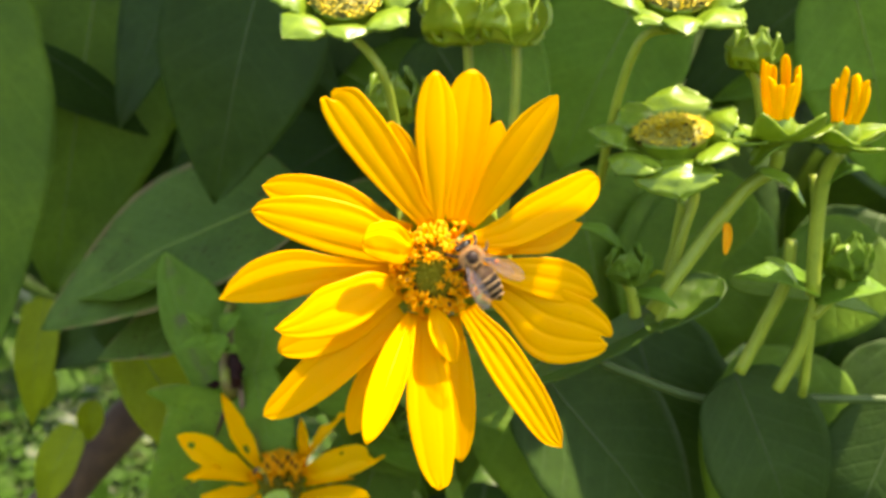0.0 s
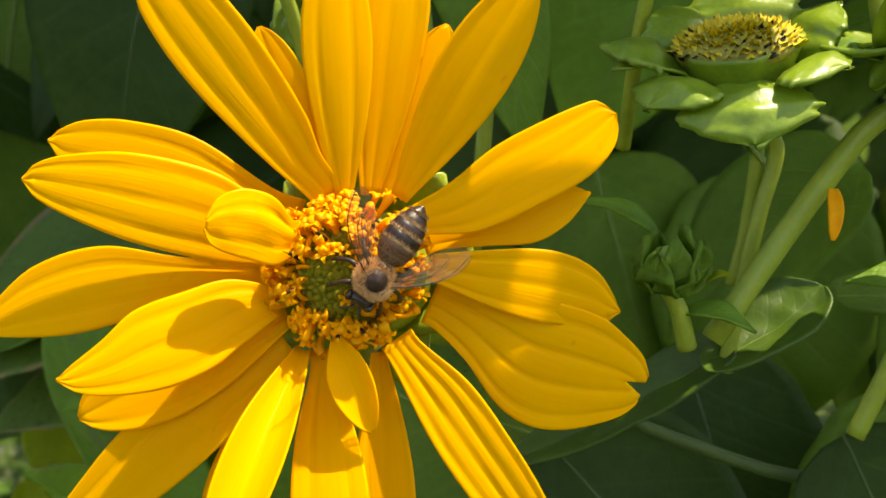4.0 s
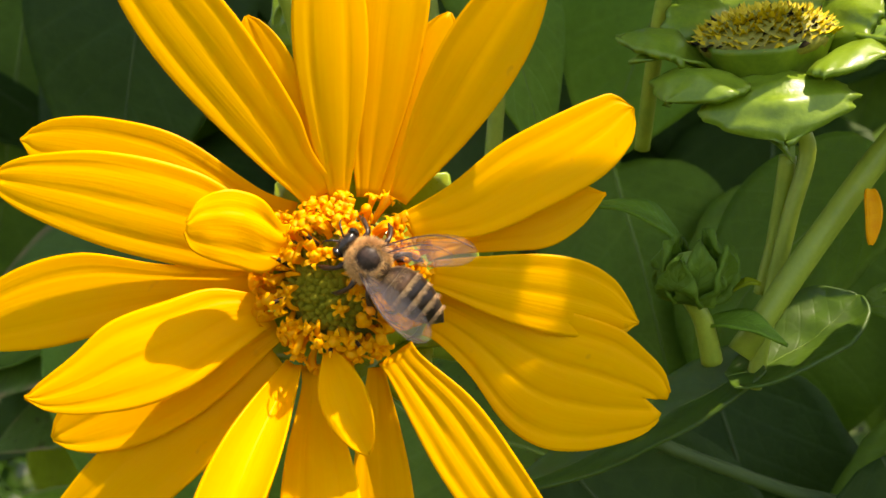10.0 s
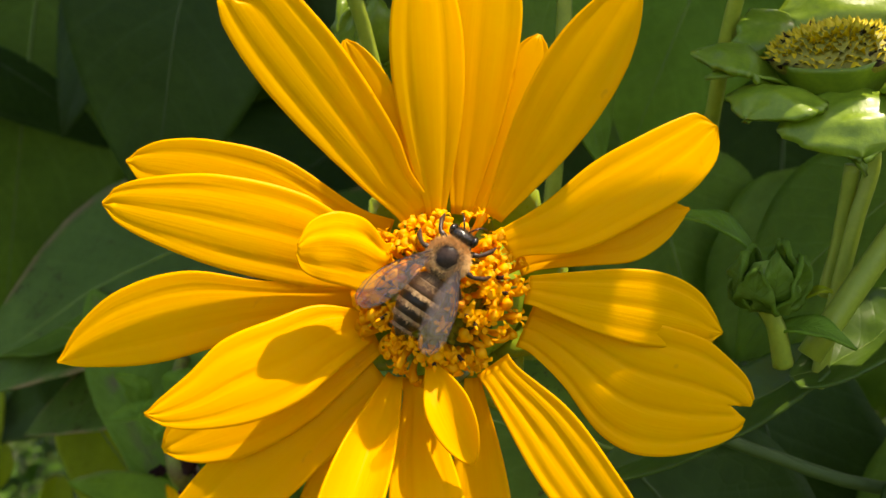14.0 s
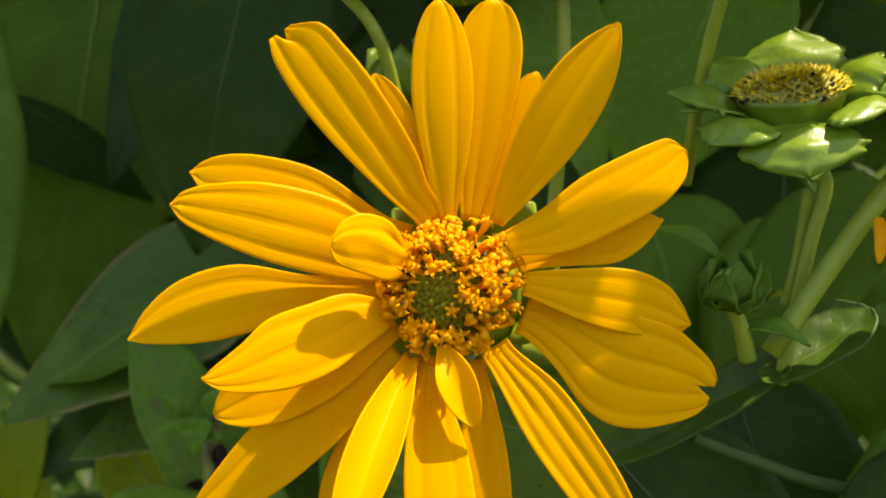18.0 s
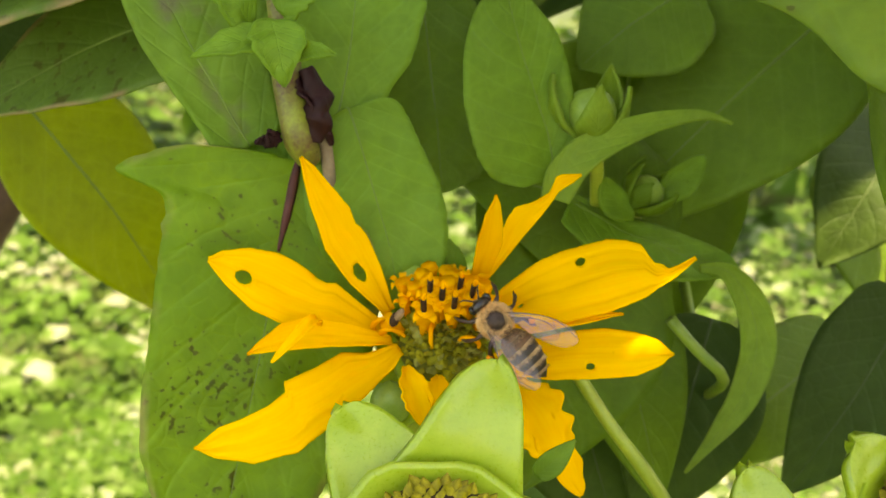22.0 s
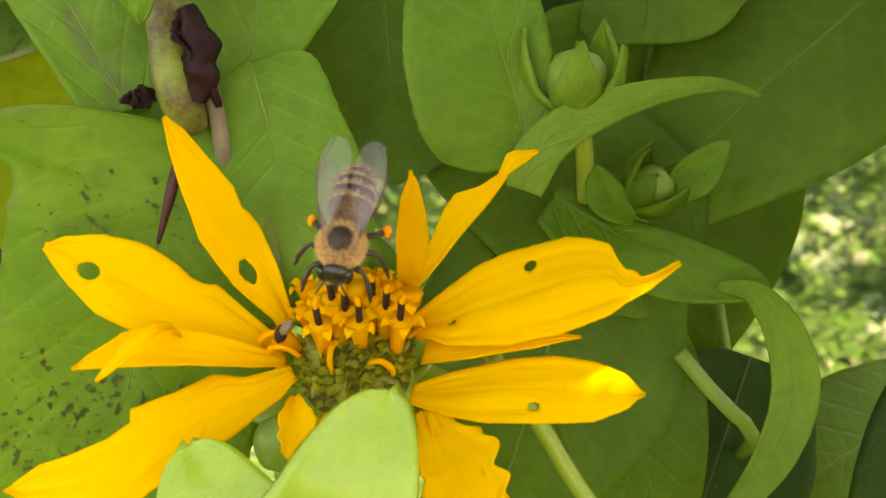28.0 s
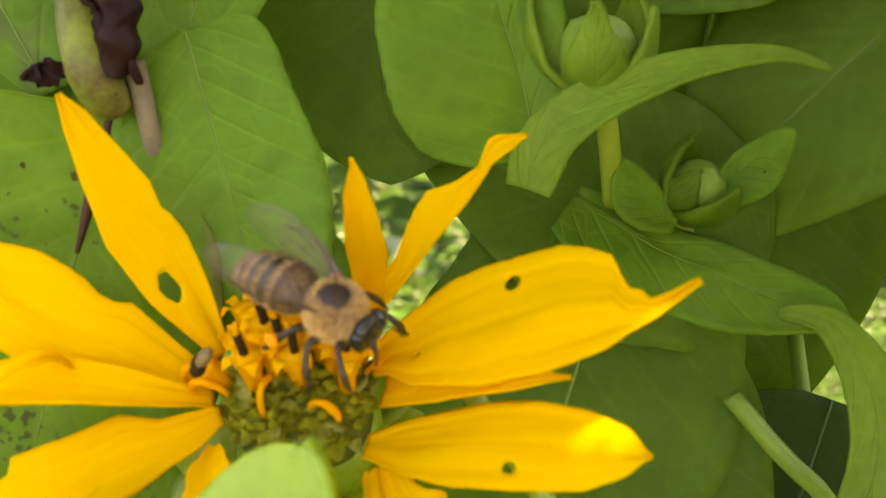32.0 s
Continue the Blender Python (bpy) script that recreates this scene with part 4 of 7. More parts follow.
# ---- spent heads in front of the small flower ----
spent_head((-4.87, 8.60, -8.11), (0.0, -0.93, 0.36), 0.92, [(67, 1.50, 1.55, 0.05), (113, 1.20, 1.45, -0.60), (168, 0.75, 1.3, 0.1), (222, 0.95, 1.6, 0.0), (268, 0.95, 1.7, 0.0), (318, 1.0, 1.6, 0.0), (4, 0.72, 1.45, 0.2)], "spent flower head with olive seed disc and broad pale green bracts", stalk=[(-4.71, 9.60, -10.46), (-4.32, 11.00, -14.70), (-4.8, 13.0, -60), (-4.8, 15.0, -127)])
spent_head((1.30, 9.20, -8.75), (0.05, -0.85, 0.52), 0.80, [(75, 0.80, 1.54, 0.4), (130, 0.70, 1.40, 0.2), (185, 0.70, 1.40, 0.0), (240, 0.70, 1.40, 0.0), (300, 0.80, 1.54, 0.0), (20, 0.80, 1.54, 0.2)], "spent flower head with brown-green seed disc and green bracts", dark=0.06, stalk=[(1.95, 10.00, -10.59), (2.61, 11.00, -14.82), (-2.0, 13.0, -60), (-2.5, 15.0, -127)])
spent_head((-0.52, 8.90, -9.52), (-0.05, -0.75, 0.65), 0.78, [(100, 1.10, 1.40, 0.5), (45, 0.70, 1.40, 0.2), (160, 0.80, 1.40, 0.1), (220, 0.70, 1.40, 0.0), (280, 0.70, 1.40, 0.0), (340, 0.70, 1.40, 0.0)], "spent flower head with dark seed disc and pointed pale bracts", dark=0.1, stalk=[(-0.43, 9.60, -10.92), (-0.35, 11.00, -15.93), (-3.4, 13.0, -60), (-3.6, 15.0, -127)])
# ---- spent heads and buds beside the big flower ----
spent_head((4.30, 1.60, 2.17), (-0.1, -0.42, 0.9), 0.72, [(170, 0.86, 1.09, 0.15), (215, 0.80, 1.16, -0.35), (265, 0.69, 1.45, -0.75), (320, 0.69, 1.16, -0.15), (20, 0.69, 1.16, 0.25), (75, 0.63, 1.30, 0.55), (120, 0.63, 1.16, 0.35)], "spent flower head with yellow-brown seeds and glossy green bracts", disc="disc_yellow", green="bract", dark=0.15, stalk=[(4.84, 2.20, 1.10), (4.66, 2.40, 0.30), (4.50, 2.60, -0.45), (4.28, 2.90, -1.60)], shape="petal", wavy=0.045, thick=0.0006, cup=0.80)
spent_head((-1.93, 2.60, 4.93), (0.05, -0.72, 0.68), 0.72, [(186, 0.95, 1.0, 0.15), (230, 1.05, 1.0, -0.1), (276, 0.75, 0.85, 0.0), (322, 0.9, 1.0, 0.1), (8, 0.95, 1.0, 0.2), (70, 0.7, 1.1, 0.3), (125, 0.7, 1.1, 0.3)], "spent flower head with brown seeds and drooping green bracts", disc="disc_yellow", green="bract", dark=0.35, stalk=[(-1.28, 3.00, 3.60), (-0.98, 3.60, 2.54), (-0.64, 4.50, 0.24)], shape="petal", wavy=0.045, thick=0.0006, cup=0.80)
spent_head((4.29, 1.20, 4.69), (0.0, -0.62, 0.78), 0.62, [(188, 0.85, 1.0, 0.1), (225, 0.6, 1.0, -0.1), (268, 0.95, 0.7, 0.0), (312, 0.95, 1.1, 0.0), (350, 0.8, 1.0, 0.2), (60, 0.7, 1.1, 0.3), (120, 0.7, 1.1, 0.3)], "spent flower head with yellow seeds and shiny bracts", disc="disc_yellow", green="bract", dark=0.2, stalk=[(3.72, 1.70, 3.96), (3.37, 2.40, 2.88), (3.17, 3.50, 1.28)], shape="petal", wavy=0.045, thick=0.0006, cup=0.80)


def half_open(at, axis, size, count, label, stalk):
    """A half-open flower: a green cup with a tuft of upright yellow petals."""
    at, axis = P(*at), V(*axis)
    head = thing("flower_bud", at, label, "flower bud", "half-open flowers")
    q = Vector((0, 0, 1)).rotation_difference(axis)
    s = size * CM
    v, f = ball(at, (s * 0.42, s * 0.42, s * 0.5), axis, 9, 16, 0.05, 2, 0.8)
    part("cup", v, f, MAT["bract"], head, "green bud cup")
    for k in range(count):
        a = 2 * math.pi * k / count + 0.3
        d = q @ Vector((math.cos(a), math.sin(a), 0))
        b = at + d * s * 0.3 + axis * s * 0.2
        t = at + d * s * random.uniform(0.36, 0.60) + axis * s * random.uniform(1.15, 1.75)
        v, f, uv = blade(b, t, s * 0.25, d, "petal", 0.04, -0.42, 1, 0.02, rows=24, cols=9, seed=k, peak=0.8, point=0.0, foot=0.85, sway=random.uniform(-0.08, 0.08))
        part("petal", v, f, MAT["petal_old"], head, "", uv, thick=0.0002)
    for k in range(6):
        a = 2 * math.pi * k / 6
        d = q @ Vector((math.cos(a), math.sin(a), 0))
        v, f, uv = blade(at + d * s * 0.3 - axis * s * 0.2, at + d * s * random.uniform(1.1, 1.5) + axis * s * random.uniform(-0.1, 0.7), s * 1.0, axis, "cup", -0.1, 0.1, rows=10, cols=7, foot=0.1, seed=k)
        part("sepal", v, f, MAT["bract"], head, "", uv, thick=0.0005)
    v, f = tube([at - axis * s * 0.4] + [P(*p) for p in stalk], [0.0013, 0.0015], 10, 12)
    part("stem", v, f, MAT["stem"], head)
    return head


def leafy_bud(at, axis, size, count, label, stalk, core=0.42, green="bract"):
    """A closed green bud wrapped in pointed bracts."""
    at, axis = P(*at), V(*axis)
    head = thing("green_bud", at, label, "bud", "green buds")
    q = Vector((0, 0, 1)).rotation_difference(axis)
    s = size * CM
    v, f = ball(at, (s * core, s * core, s * core * 1.2), axis, 9, 14, 0.06, 4)
    part("core", v, f, MAT["bud"], head)
    for k in range(count):
        a = 2.4 * k
        d = q @ Vector((math.cos(a), math.sin(a), 0))
        r = 0.25 + 0.5 * k / count
        v, f, uv = blade(at + d * s * 0.34 - axis * s * 0.45, at + d * s * r * 1.1 + axis * s * random.uniform(0.7, 1.0) * (1.25 - r), s * 0.85, d, "leaf", 0.16, 0.05, rows=12, cols=7, ruffle=0.22, ragged=0.25, foot=0.8, seed=k)
        part("bract", v, f, MAT[green], head, "", uv, thick=0.0004)
    v, f = tube([at - axis * s * 0.4] + [P(*p) for p in stalk], [0.0009, 0.0012], 8, 10)
    part("stem", v, f, MAT["stem"], head)
    return head


half_open((6.18, 1.20, 2.20), (-0.05, -0.25, 0.95), 0.78, 9, "half-open bud with a tuft of upright yellow petals", [(6.21, 1.60, 1.52), (5.73, 1.80, 1.16), (4.87, 2.00, 0.03), (4.00, 2.10, -1.19)])
half_open((7.47, 1.50, 2.15), (0.1, -0.2, 0.95), 0.75, 9, "half-open bud with short yellow petals", [(7.29, 2.00, 1.44), (7.26, 2.40, 0.48), (7.31, 2.80, -0.85)])
leafy_bud((3.44, 1.60, -0.35), (0.1, -0.3, 0.95), 0.58, 9, "closed green bud in pointed bracts", [(3.58, 1.80, -0.83), (3.69, 2.00, -1.27)], 0.4, "leaf")
leafy_bud((8.01, 3.00, -0.18), (0.1, -0.3, 0.95), 0.7, 9, "closed green bud among the stems", [(7.91, 3.20, -0.86), (7.52, 3.40, -1.33)], 0.4, "leaf")
leafy_bud((5.93, 2.20, 3.79), (0.1, -0.3, 0.95), 0.7, 8, "small green bud behind the half-open flower heads", [(6.09, 2.40, 3.22), (6.26, 2.60, 2.47)])
leafy_bud((1.32, 3.60, 4.68), (0.1, -0.3, 0.95), 1.0, 9, "green bud seen from below", [(1.50, 3.80, 4.08), (1.42, 4.20, 2.14), (1.16, 4.80, -0.11)], 0.42, "sepal")
leafy_bud((0.34, 4.20, 4.85), (-0.1, -0.3, 0.95), 1.2, 9, "green bud with broad bracts", [(0.50, 4.40, 4.17), (0.61, 4.80, 2.42)], 0.42, "sepal")
leafy_bud((-1.04, 5.00, 3.17), (0.0, -0.3, 0.95), 0.9, 9, "small leafy green bud behind the flower", [(-0.98, 5.20, 1.72), (-0.86, 5.60, 0.25)])
# ---- stems ----
stem([(6.99, 3.20, 0.21), (6.94, 3.40, -0.65), (6.54, 3.80, -1.71), (6.16, 4.00, -2.54)], 0.13, 0.13, "pale green stem leaning among the leaves")
stem([(7.52, 3.40, -1.16), (7.32, 3.70, -2.04), (6.95, 4.00, -2.89)], 0.13, 0.13, "pale green stem leaning among the leaves")
# this stem is kept dim by the shade-dark rib colour
stem([(3.51, 6.00, -2.51), (4.27, 6.00, -2.82), (5.87, 5.80, -3.33), (7.70, 5.60, -3.26), (10.12, 5.40, -3.26)], 0.1, 0.1, "long thin green stem, coloured dark for shade, lying across the leaves", material='rib_shaded')
stem([(4.67, 2.40, 0.99), (4.57, 2.70, 0.14), (4.42, 2.90, -0.53)], 0.1, 0.1, "green stem below the seed head")
stem([(-3.06, 11.14, -6.12), (-2.48, 11.14, -7.08), (-2.15, 11.03, -7.68), (-1.64, 10.95, -8.48), (-0.87, 10.95, -9.95)], 0.085, 0.095, "slender light green flower stem")
stem([(-0.78, 12.55, -6.75), (-0.40, 12.50, -7.25), (0.02, 12.60, -7.72), (0.32, 14.00, -8.45), (0.30, 16.60, -9.90), (0.2, 17.0, -60), (0.2, 17.5, -127)], 0.085, 0.085, "green stem behind the curled leaf", material='rib')
stem([(7.35, 2.90, 1.50), (7.47, 3.10, 0.27), (7.49, 3.30, -0.98), (7.53, 4.20, -3.03)], 0.09, 0.1, "upright green stem among the buds")
leaf((-5.67, 11.68, -2.96), (-5.53, 11.60, -3.75), 0.42, (0.2, -0.9, 0.3), "withered", "withered dark purple leaf remains at the stem joint", rib=False, ragged=0.5, ruffle=0.30, twist=1.2, rows=18, cols=9, seed=0, name="withered_leaf")
leaf((-5.60, 11.68, -3.22), (-5.43, 11.60, -3.83), 0.36, (0.2, -0.9, 0.3), "withered", "withered dark purple leaf remains at the stem joint", rib=False, ragged=0.5, ruffle=0.30, twist=2.4, rows=18, cols=9, seed=1, name="withered_leaf")
v, f = tube([P(*p) for p in [(-5.66, 11.62, -2.88), (-5.56, 11.60, -3.20), (-5.55, 11.59, -3.48), (-5.62, 11.58, -3.78)]], [0.0008, 0.0016, 0.0019, 0.0009], 16, 34, 0.40, 6)
single("withered_leaf", v, f, MAT["withered"], "crumpled maroon leaf remains at the stem joint", "leaf")
leaf((-5.82, 11.68, -3.52), (-5.62, 11.60, -3.92), 0.30, (0.2, -0.9, 0.3), "withered", "withered dark purple leaf remains at the stem joint", rib=False, ragged=0.5, ruffle=0.30, twist=0.8, rows=18, cols=9, seed=2, name="withered_leaf")
leaf((-5.57, 11.68, -3.41), (-5.67, 11.60, -3.91), 0.28, (0.2, -0.9, 0.3), "withered", "withered dark purple leaf remains at the stem joint", rib=False, ragged=0.5, ruffle=0.30, twist=1.6, rows=18, cols=9, seed=3, name="withered_leaf")
leaf((-6.02, 11.68, -3.70), (-6.33, 11.60, -3.75), 0.22, (0.2, -0.9, 0.3), "withered", "withered dark purple leaf remains at the stem joint", rib=False, ragged=0.5, ruffle=0.30, twist=0.9, rows=18, cols=9, seed=4, name="withered_leaf")
leaf((-6.11, 11.68, -3.63), (-6.22, 11.60, -3.80), 0.20, (0.2, -0.9, 0.3), "withered", "withered dark purple leaf remains at the stem joint", rib=False, ragged=0.5, ruffle=0.30, twist=2.0, rows=18, cols=9, seed=5, name="withered_leaf")
leaf((-5.76, 11.68, -3.02), (-5.61, 11.60, -3.27), 0.24, (0.2, -0.9, 0.3), "withered", "withered dark purple leaf remains at the stem joint", rib=False, ragged=0.5, ruffle=0.30, twist=1.5, rows=18, cols=9, seed=6, name="withered_leaf")
leaf((-5.97, 11.20, -2.54), (-6.99, 11.00, -2.66), 0.43, (0.1, -0.8, 0.6), "leaf_pale", "small crumpled young leaf at the stem joint", rib=False, ragged=0.25, ruffle=0.12, bow=0.15, cup=0.15, rows=20, cols=11, seed=1)
leaf((-6.04, 11.20, -2.28), (-5.96, 10.90, -3.05), 0.72, (0.1, -0.8, 0.6), "leaf_pale", "small crumpled young leaf at the stem joint", rib=False, ragged=0.25, ruffle=0.12, bow=0.15, cup=0.15, rows=20, cols=11, seed=2)
leaf((-5.80, 11.10, -2.71), (-5.34, 10.95, -2.72), 0.31, (0.1, -0.8, 0.6), "leaf_pale", "small crumpled young leaf at the stem joint", rib=False, ragged=0.25, ruffle=0.12, bow=0.15, cup=0.15, rows=20, cols=11, seed=3)
leaf((-6.27, 11.40, -2.33), (-6.85, 11.20, -1.79), 0.60, (0.1, -0.8, 0.6), "leaf_pale", "small crumpled young leaf at the stem joint", rib=False, ragged=0.25, ruffle=0.12, bow=0.15, cup=0.15, rows=20, cols=11, seed=4)
leaf((-5.91, 11.40, -2.23), (-5.41, 11.40, -1.75), 0.54, (0.1, -0.8, 0.6), "leaf_pale", "small crumpled young leaf at the stem joint", rib=False, ragged=0.25, ruffle=0.12, bow=0.15, cup=0.15, rows=20, cols=11, seed=5)
# ---- small bracts and leaves among the buds ----
leaf((3.89, 1.70, 1.78), (2.86, 1.55, 1.94), 0.49, (0.1, -0.55, 0.8), "bract", "small glossy green bract among the buds", rib=False, rows=16, cols=9, bow=0.15, cup=0.12, ruffle=0.08, seed=0, name="bract_leaf")
leaf((5.71, 1.30, 1.58), (6.94, 1.15, 2.29), 0.54, (0.1, -0.55, 0.8), "bract", "small glossy green bract among the buds", rib=False, rows=16, cols=9, bow=0.15, cup=0.12, ruffle=0.08, seed=1, name="bract_leaf")
leaf((5.79, 1.20, 1.49), (6.65, 1.05, 0.80), 0.42, (0.1, -0.55, 0.8), "bract", "small glossy green bract among the buds", rib=False, rows=16, cols=9, bow=0.15, cup=0.12, ruffle=0.08, seed=2, name="bract_leaf")
leaf((5.13, 1.60, 2.05), (6.08, 1.45, 1.81), 0.53, (0.1, -0.55, 0.8), "leaf_pale", "small glossy green bract among the buds", rib=False, rows=16, cols=9, bow=0.15, cup=0.12, ruffle=0.08, seed=3, name="bract_leaf")
leaf((6.69, 1.80, 2.26), (7.61, 1.65, 1.66), 0.62, (0.1, -0.55, 0.8), "leaf_pale", "small glossy green bract among the buds", rib=False, rows=16, cols=9, bow=0.15, cup=0.12, ruffle=0.08, seed=4, name="bract_leaf")
leaf((7.45, 1.50, 1.89), (8.34, 1.35, 2.29), 0.57, (0.1, -0.55, 0.8), "bract", "small glossy green bract among the buds", rib=False, rows=16, cols=9, bow=0.15, cup=0.12, ruffle=0.08, seed=5, name="bract_leaf")
leaf((7.19, 2.20, 1.24), (8.06, 2.05, 1.60), 0.50, (0.1, -0.55, 0.8), "leaf_pale", "small glossy green bract among the buds", rib=False, rows=16, cols=9, bow=0.15, cup=0.12, ruffle=0.08, seed=6, name="bract_leaf")
leaf((6.17, 2.00, -0.13), (6.74, 1.85, -0.67), 0.26, (0.1, -0.55, 0.8), "bract", "small glossy green bract among the buds", rib=False, rows=16, cols=9, bow=0.15, cup=0.12, ruffle=0.08, seed=7, name="bract_leaf")
leaf((6.03, 2.40, 3.33), (6.10, 2.25, 4.16), 0.57, (0.1, -0.55, 0.8), "leaf_sunlit_lime", "small glossy green bract among the buds", rib=False, rows=16, cols=9, bow=0.15, cup=0.12, ruffle=0.08, seed=8, name="bract_leaf")
leaf((5.70, 2.60, 3.69), (6.45, 2.45, 4.02), 0.51, (0.1, -0.55, 0.8), "bract", "small glossy green bract among the buds", rib=False, rows=16, cols=9, bow=0.15, cup=0.12, ruffle=0.08, seed=9, name="bract_leaf")
leaf((3.84, 1.40, 1.50), (4.49, 1.25, 0.78), 0.73, (0.1, -0.55, 0.8), "bract", "small glossy green bract among the buds", rib=False, rows=16, cols=9, bow=0.15, cup=0.12, ruffle=0.08, seed=10, name="bract_leaf")
leaf((7.51, 3.00, -0.86), (5.78, 2.85, -0.53), 0.90, (0.1, -0.55, 0.8), "leaf_pale", "small glossy green bract among the buds", rib=False, rows=16, cols=9, bow=0.15, cup=0.12, ruffle=0.08, seed=11, name="bract_leaf")
leaf((7.46, 3.20, -0.98), (8.99, 3.05, -0.80), 1.02, (0.1, -0.55, 0.8), "leaf_pale", "small glossy green bract among the buds", rib=False, rows=16, cols=9, bow=0.15, cup=0.12, ruffle=0.08, seed=12, name="bract_leaf")
leaf((3.90, 1.70, -0.49), (4.15, 1.55, -0.44), 0.19, (0.1, -0.55, 0.8), "leaf_sunlit_lime", "small glossy green bract among the buds", rib=False, rows=16, cols=9, bow=0.15, cup=0.12, ruffle=0.08, seed=13, name="bract_leaf")
leaf((3.40, 1.90, 0.02), (2.41, 1.75, 0.44), 0.43, (0.1, -0.55, 0.8), "leaf_pale", "small glossy green bract among the buds", rib=False, rows=16, cols=9, bow=0.15, cup=0.12, ruffle=0.08, seed=14, name="bract_leaf")
leaf((3.62, 1.90, -0.84), (4.45, 1.75, -1.10), 0.43, (0.1, -0.55, 0.8), "leaf_pale", "small glossy green bract among the buds", rib=False, rows=16, cols=9, bow=0.15, cup=0.12, ruffle=0.08, seed=15, name="bract_leaf")
# pale colour stands in for sun that is blocked here
leaf((0.78, 5.20, 5.66), (2.06, 5.60, 1.38), 2.10, (0.1, -0.7, 0.7), "leaf_pale", "leaf behind the upright petals, coloured pale for sunlight", bow=0.06)
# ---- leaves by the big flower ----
leaf((1.99, 6.00, -2.52), (5.89, 7.00, -7.44), 4.25, (0.1, -0.85, 0.5), "leaf_shaded", "large leaf coloured dark for shade, with a pale midrib", bow=0.04)
leaf((6.35, 5.20, -2.67), (8.09, 6.00, -7.04), 3.24, (0, -0.9, 0.4), "leaf_shaded", "large leaf coloured dark for shade, hanging below the stems", bow=0.05)
leaf((10.35, 6.00, -3.49), (9.01, 6.50, -7.17), 3.06, (-0.2, -0.9, 0.4), "leaf_shaded", "grey-green leaf behind the stems")
leaf((6.08, 4.60, -0.69), (9.47, 5.00, -1.41), 1.57, (0, -0.5, 0.85), "leaf", "small green leaf at a stem joint")
leaf((6.78, 5.50, 1.28), (4.23, 7.50, -1.58), 3.09, (0, -0.7, 0.7), "leaf", "green leaf behind the stems")
leaf((-12.34, 24.00, 13.80), (-15.10, 26.00, -1.83), 9.23, (0.2, -0.9, 0.35), "leaf", "very large dark leaf hanging beside the flower", bow=0.03, foot=0.3)
leaf((-15.03, 17.00, 8.80), (-14.45, 18.00, -3.35), 5.40, (0.2, -0.9, 0.35), "leaf", "large dark leaf in the shade of the plant", bow=0.03, foot=0.3)
# shade behind the flower is carried by the darker leaf colour
leaf((-4.59, 11.00, 8.36), (-6.24, 12.00, 1.20), 5.02, (0.1, -0.85, 0.5), "leaf_shaded", "dark leaf in the shade behind the flower")
leaf((-0.41, 13.00, 6.04), (2.46, 15.00, 0.35), 4.91, (0, -0.8, 0.6), "leaf_shaded", "dark leaf behind the standing petals")
# next three leaves: brightness of sunlit leaves given by the pale colour
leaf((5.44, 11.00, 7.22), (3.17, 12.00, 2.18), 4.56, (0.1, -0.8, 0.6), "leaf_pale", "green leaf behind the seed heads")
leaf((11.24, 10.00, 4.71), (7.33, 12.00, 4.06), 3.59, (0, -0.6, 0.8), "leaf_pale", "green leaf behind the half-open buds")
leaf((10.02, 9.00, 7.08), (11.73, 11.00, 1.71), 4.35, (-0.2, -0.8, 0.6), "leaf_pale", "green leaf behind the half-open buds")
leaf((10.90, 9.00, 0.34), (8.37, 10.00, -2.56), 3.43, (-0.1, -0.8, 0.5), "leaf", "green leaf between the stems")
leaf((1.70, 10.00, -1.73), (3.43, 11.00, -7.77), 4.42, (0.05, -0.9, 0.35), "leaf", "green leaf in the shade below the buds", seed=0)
leaf((5.04, 11.00, -1.77), (6.47, 12.00, -8.30), 4.87, (0.05, -0.9, 0.35), "leaf_shaded", "dark green leaf in the shade below the buds", seed=1)
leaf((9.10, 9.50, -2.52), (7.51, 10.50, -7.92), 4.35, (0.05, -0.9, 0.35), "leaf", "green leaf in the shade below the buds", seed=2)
leaf((12.23, 11.00, -2.33), (12.03, 12.00, -8.27), 4.87, (0.05, -0.9, 0.35), "leaf_shaded", "dark green leaf in the shade below the buds", seed=3)
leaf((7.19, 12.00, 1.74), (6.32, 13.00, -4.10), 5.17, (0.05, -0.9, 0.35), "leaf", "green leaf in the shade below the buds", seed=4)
leaf((12.16, 12.50, 1.01), (9.97, 13.50, -5.11), 5.25, (0.05, -0.9, 0.35), "leaf_shaded", "dark green leaf in the shade below the buds", seed=5)
leaf((3.48, 12.00, 2.18), (4.73, 13.00, -3.47), 4.70, (0.05, -0.9, 0.35), "leaf", "green leaf in the shade below the buds", seed=6)
# small leaves made to look sunlit by their lime colour
leaf((-11.73, 24.00, -1.27), (-12.03, 24.50, -2.66), 0.97, (0.2, -0.6, 0.8), "leaf_sunlit_lime", "small sunlit yellow-green leaf", rows=12, cols=9, cup=0.2)
leaf((-11.70, 25.00, -2.89), (-12.00, 25.50, -4.14), 0.86, (0.2, -0.6, 0.8), "leaf_sunlit_lime", "small sunlit yellow-green leaf", rows=12, cols=9, cup=0.2)
leaf((-15.63, 27.00, -4.90), (-15.96, 27.50, -6.53), 1.13, (0.2, -0.6, 0.8), "leaf_sunlit_lime", "small sunlit yellow-green leaf", rows=12, cols=9, cup=0.2)
leaf((-14.12, 28.00, -6.21), (-14.44, 28.50, -7.96), 1.20, (0.2, -0.6, 0.8), "leaf_sunlit_lime", "small sunlit yellow-green leaf", rows=12, cols=9, cup=0.2)
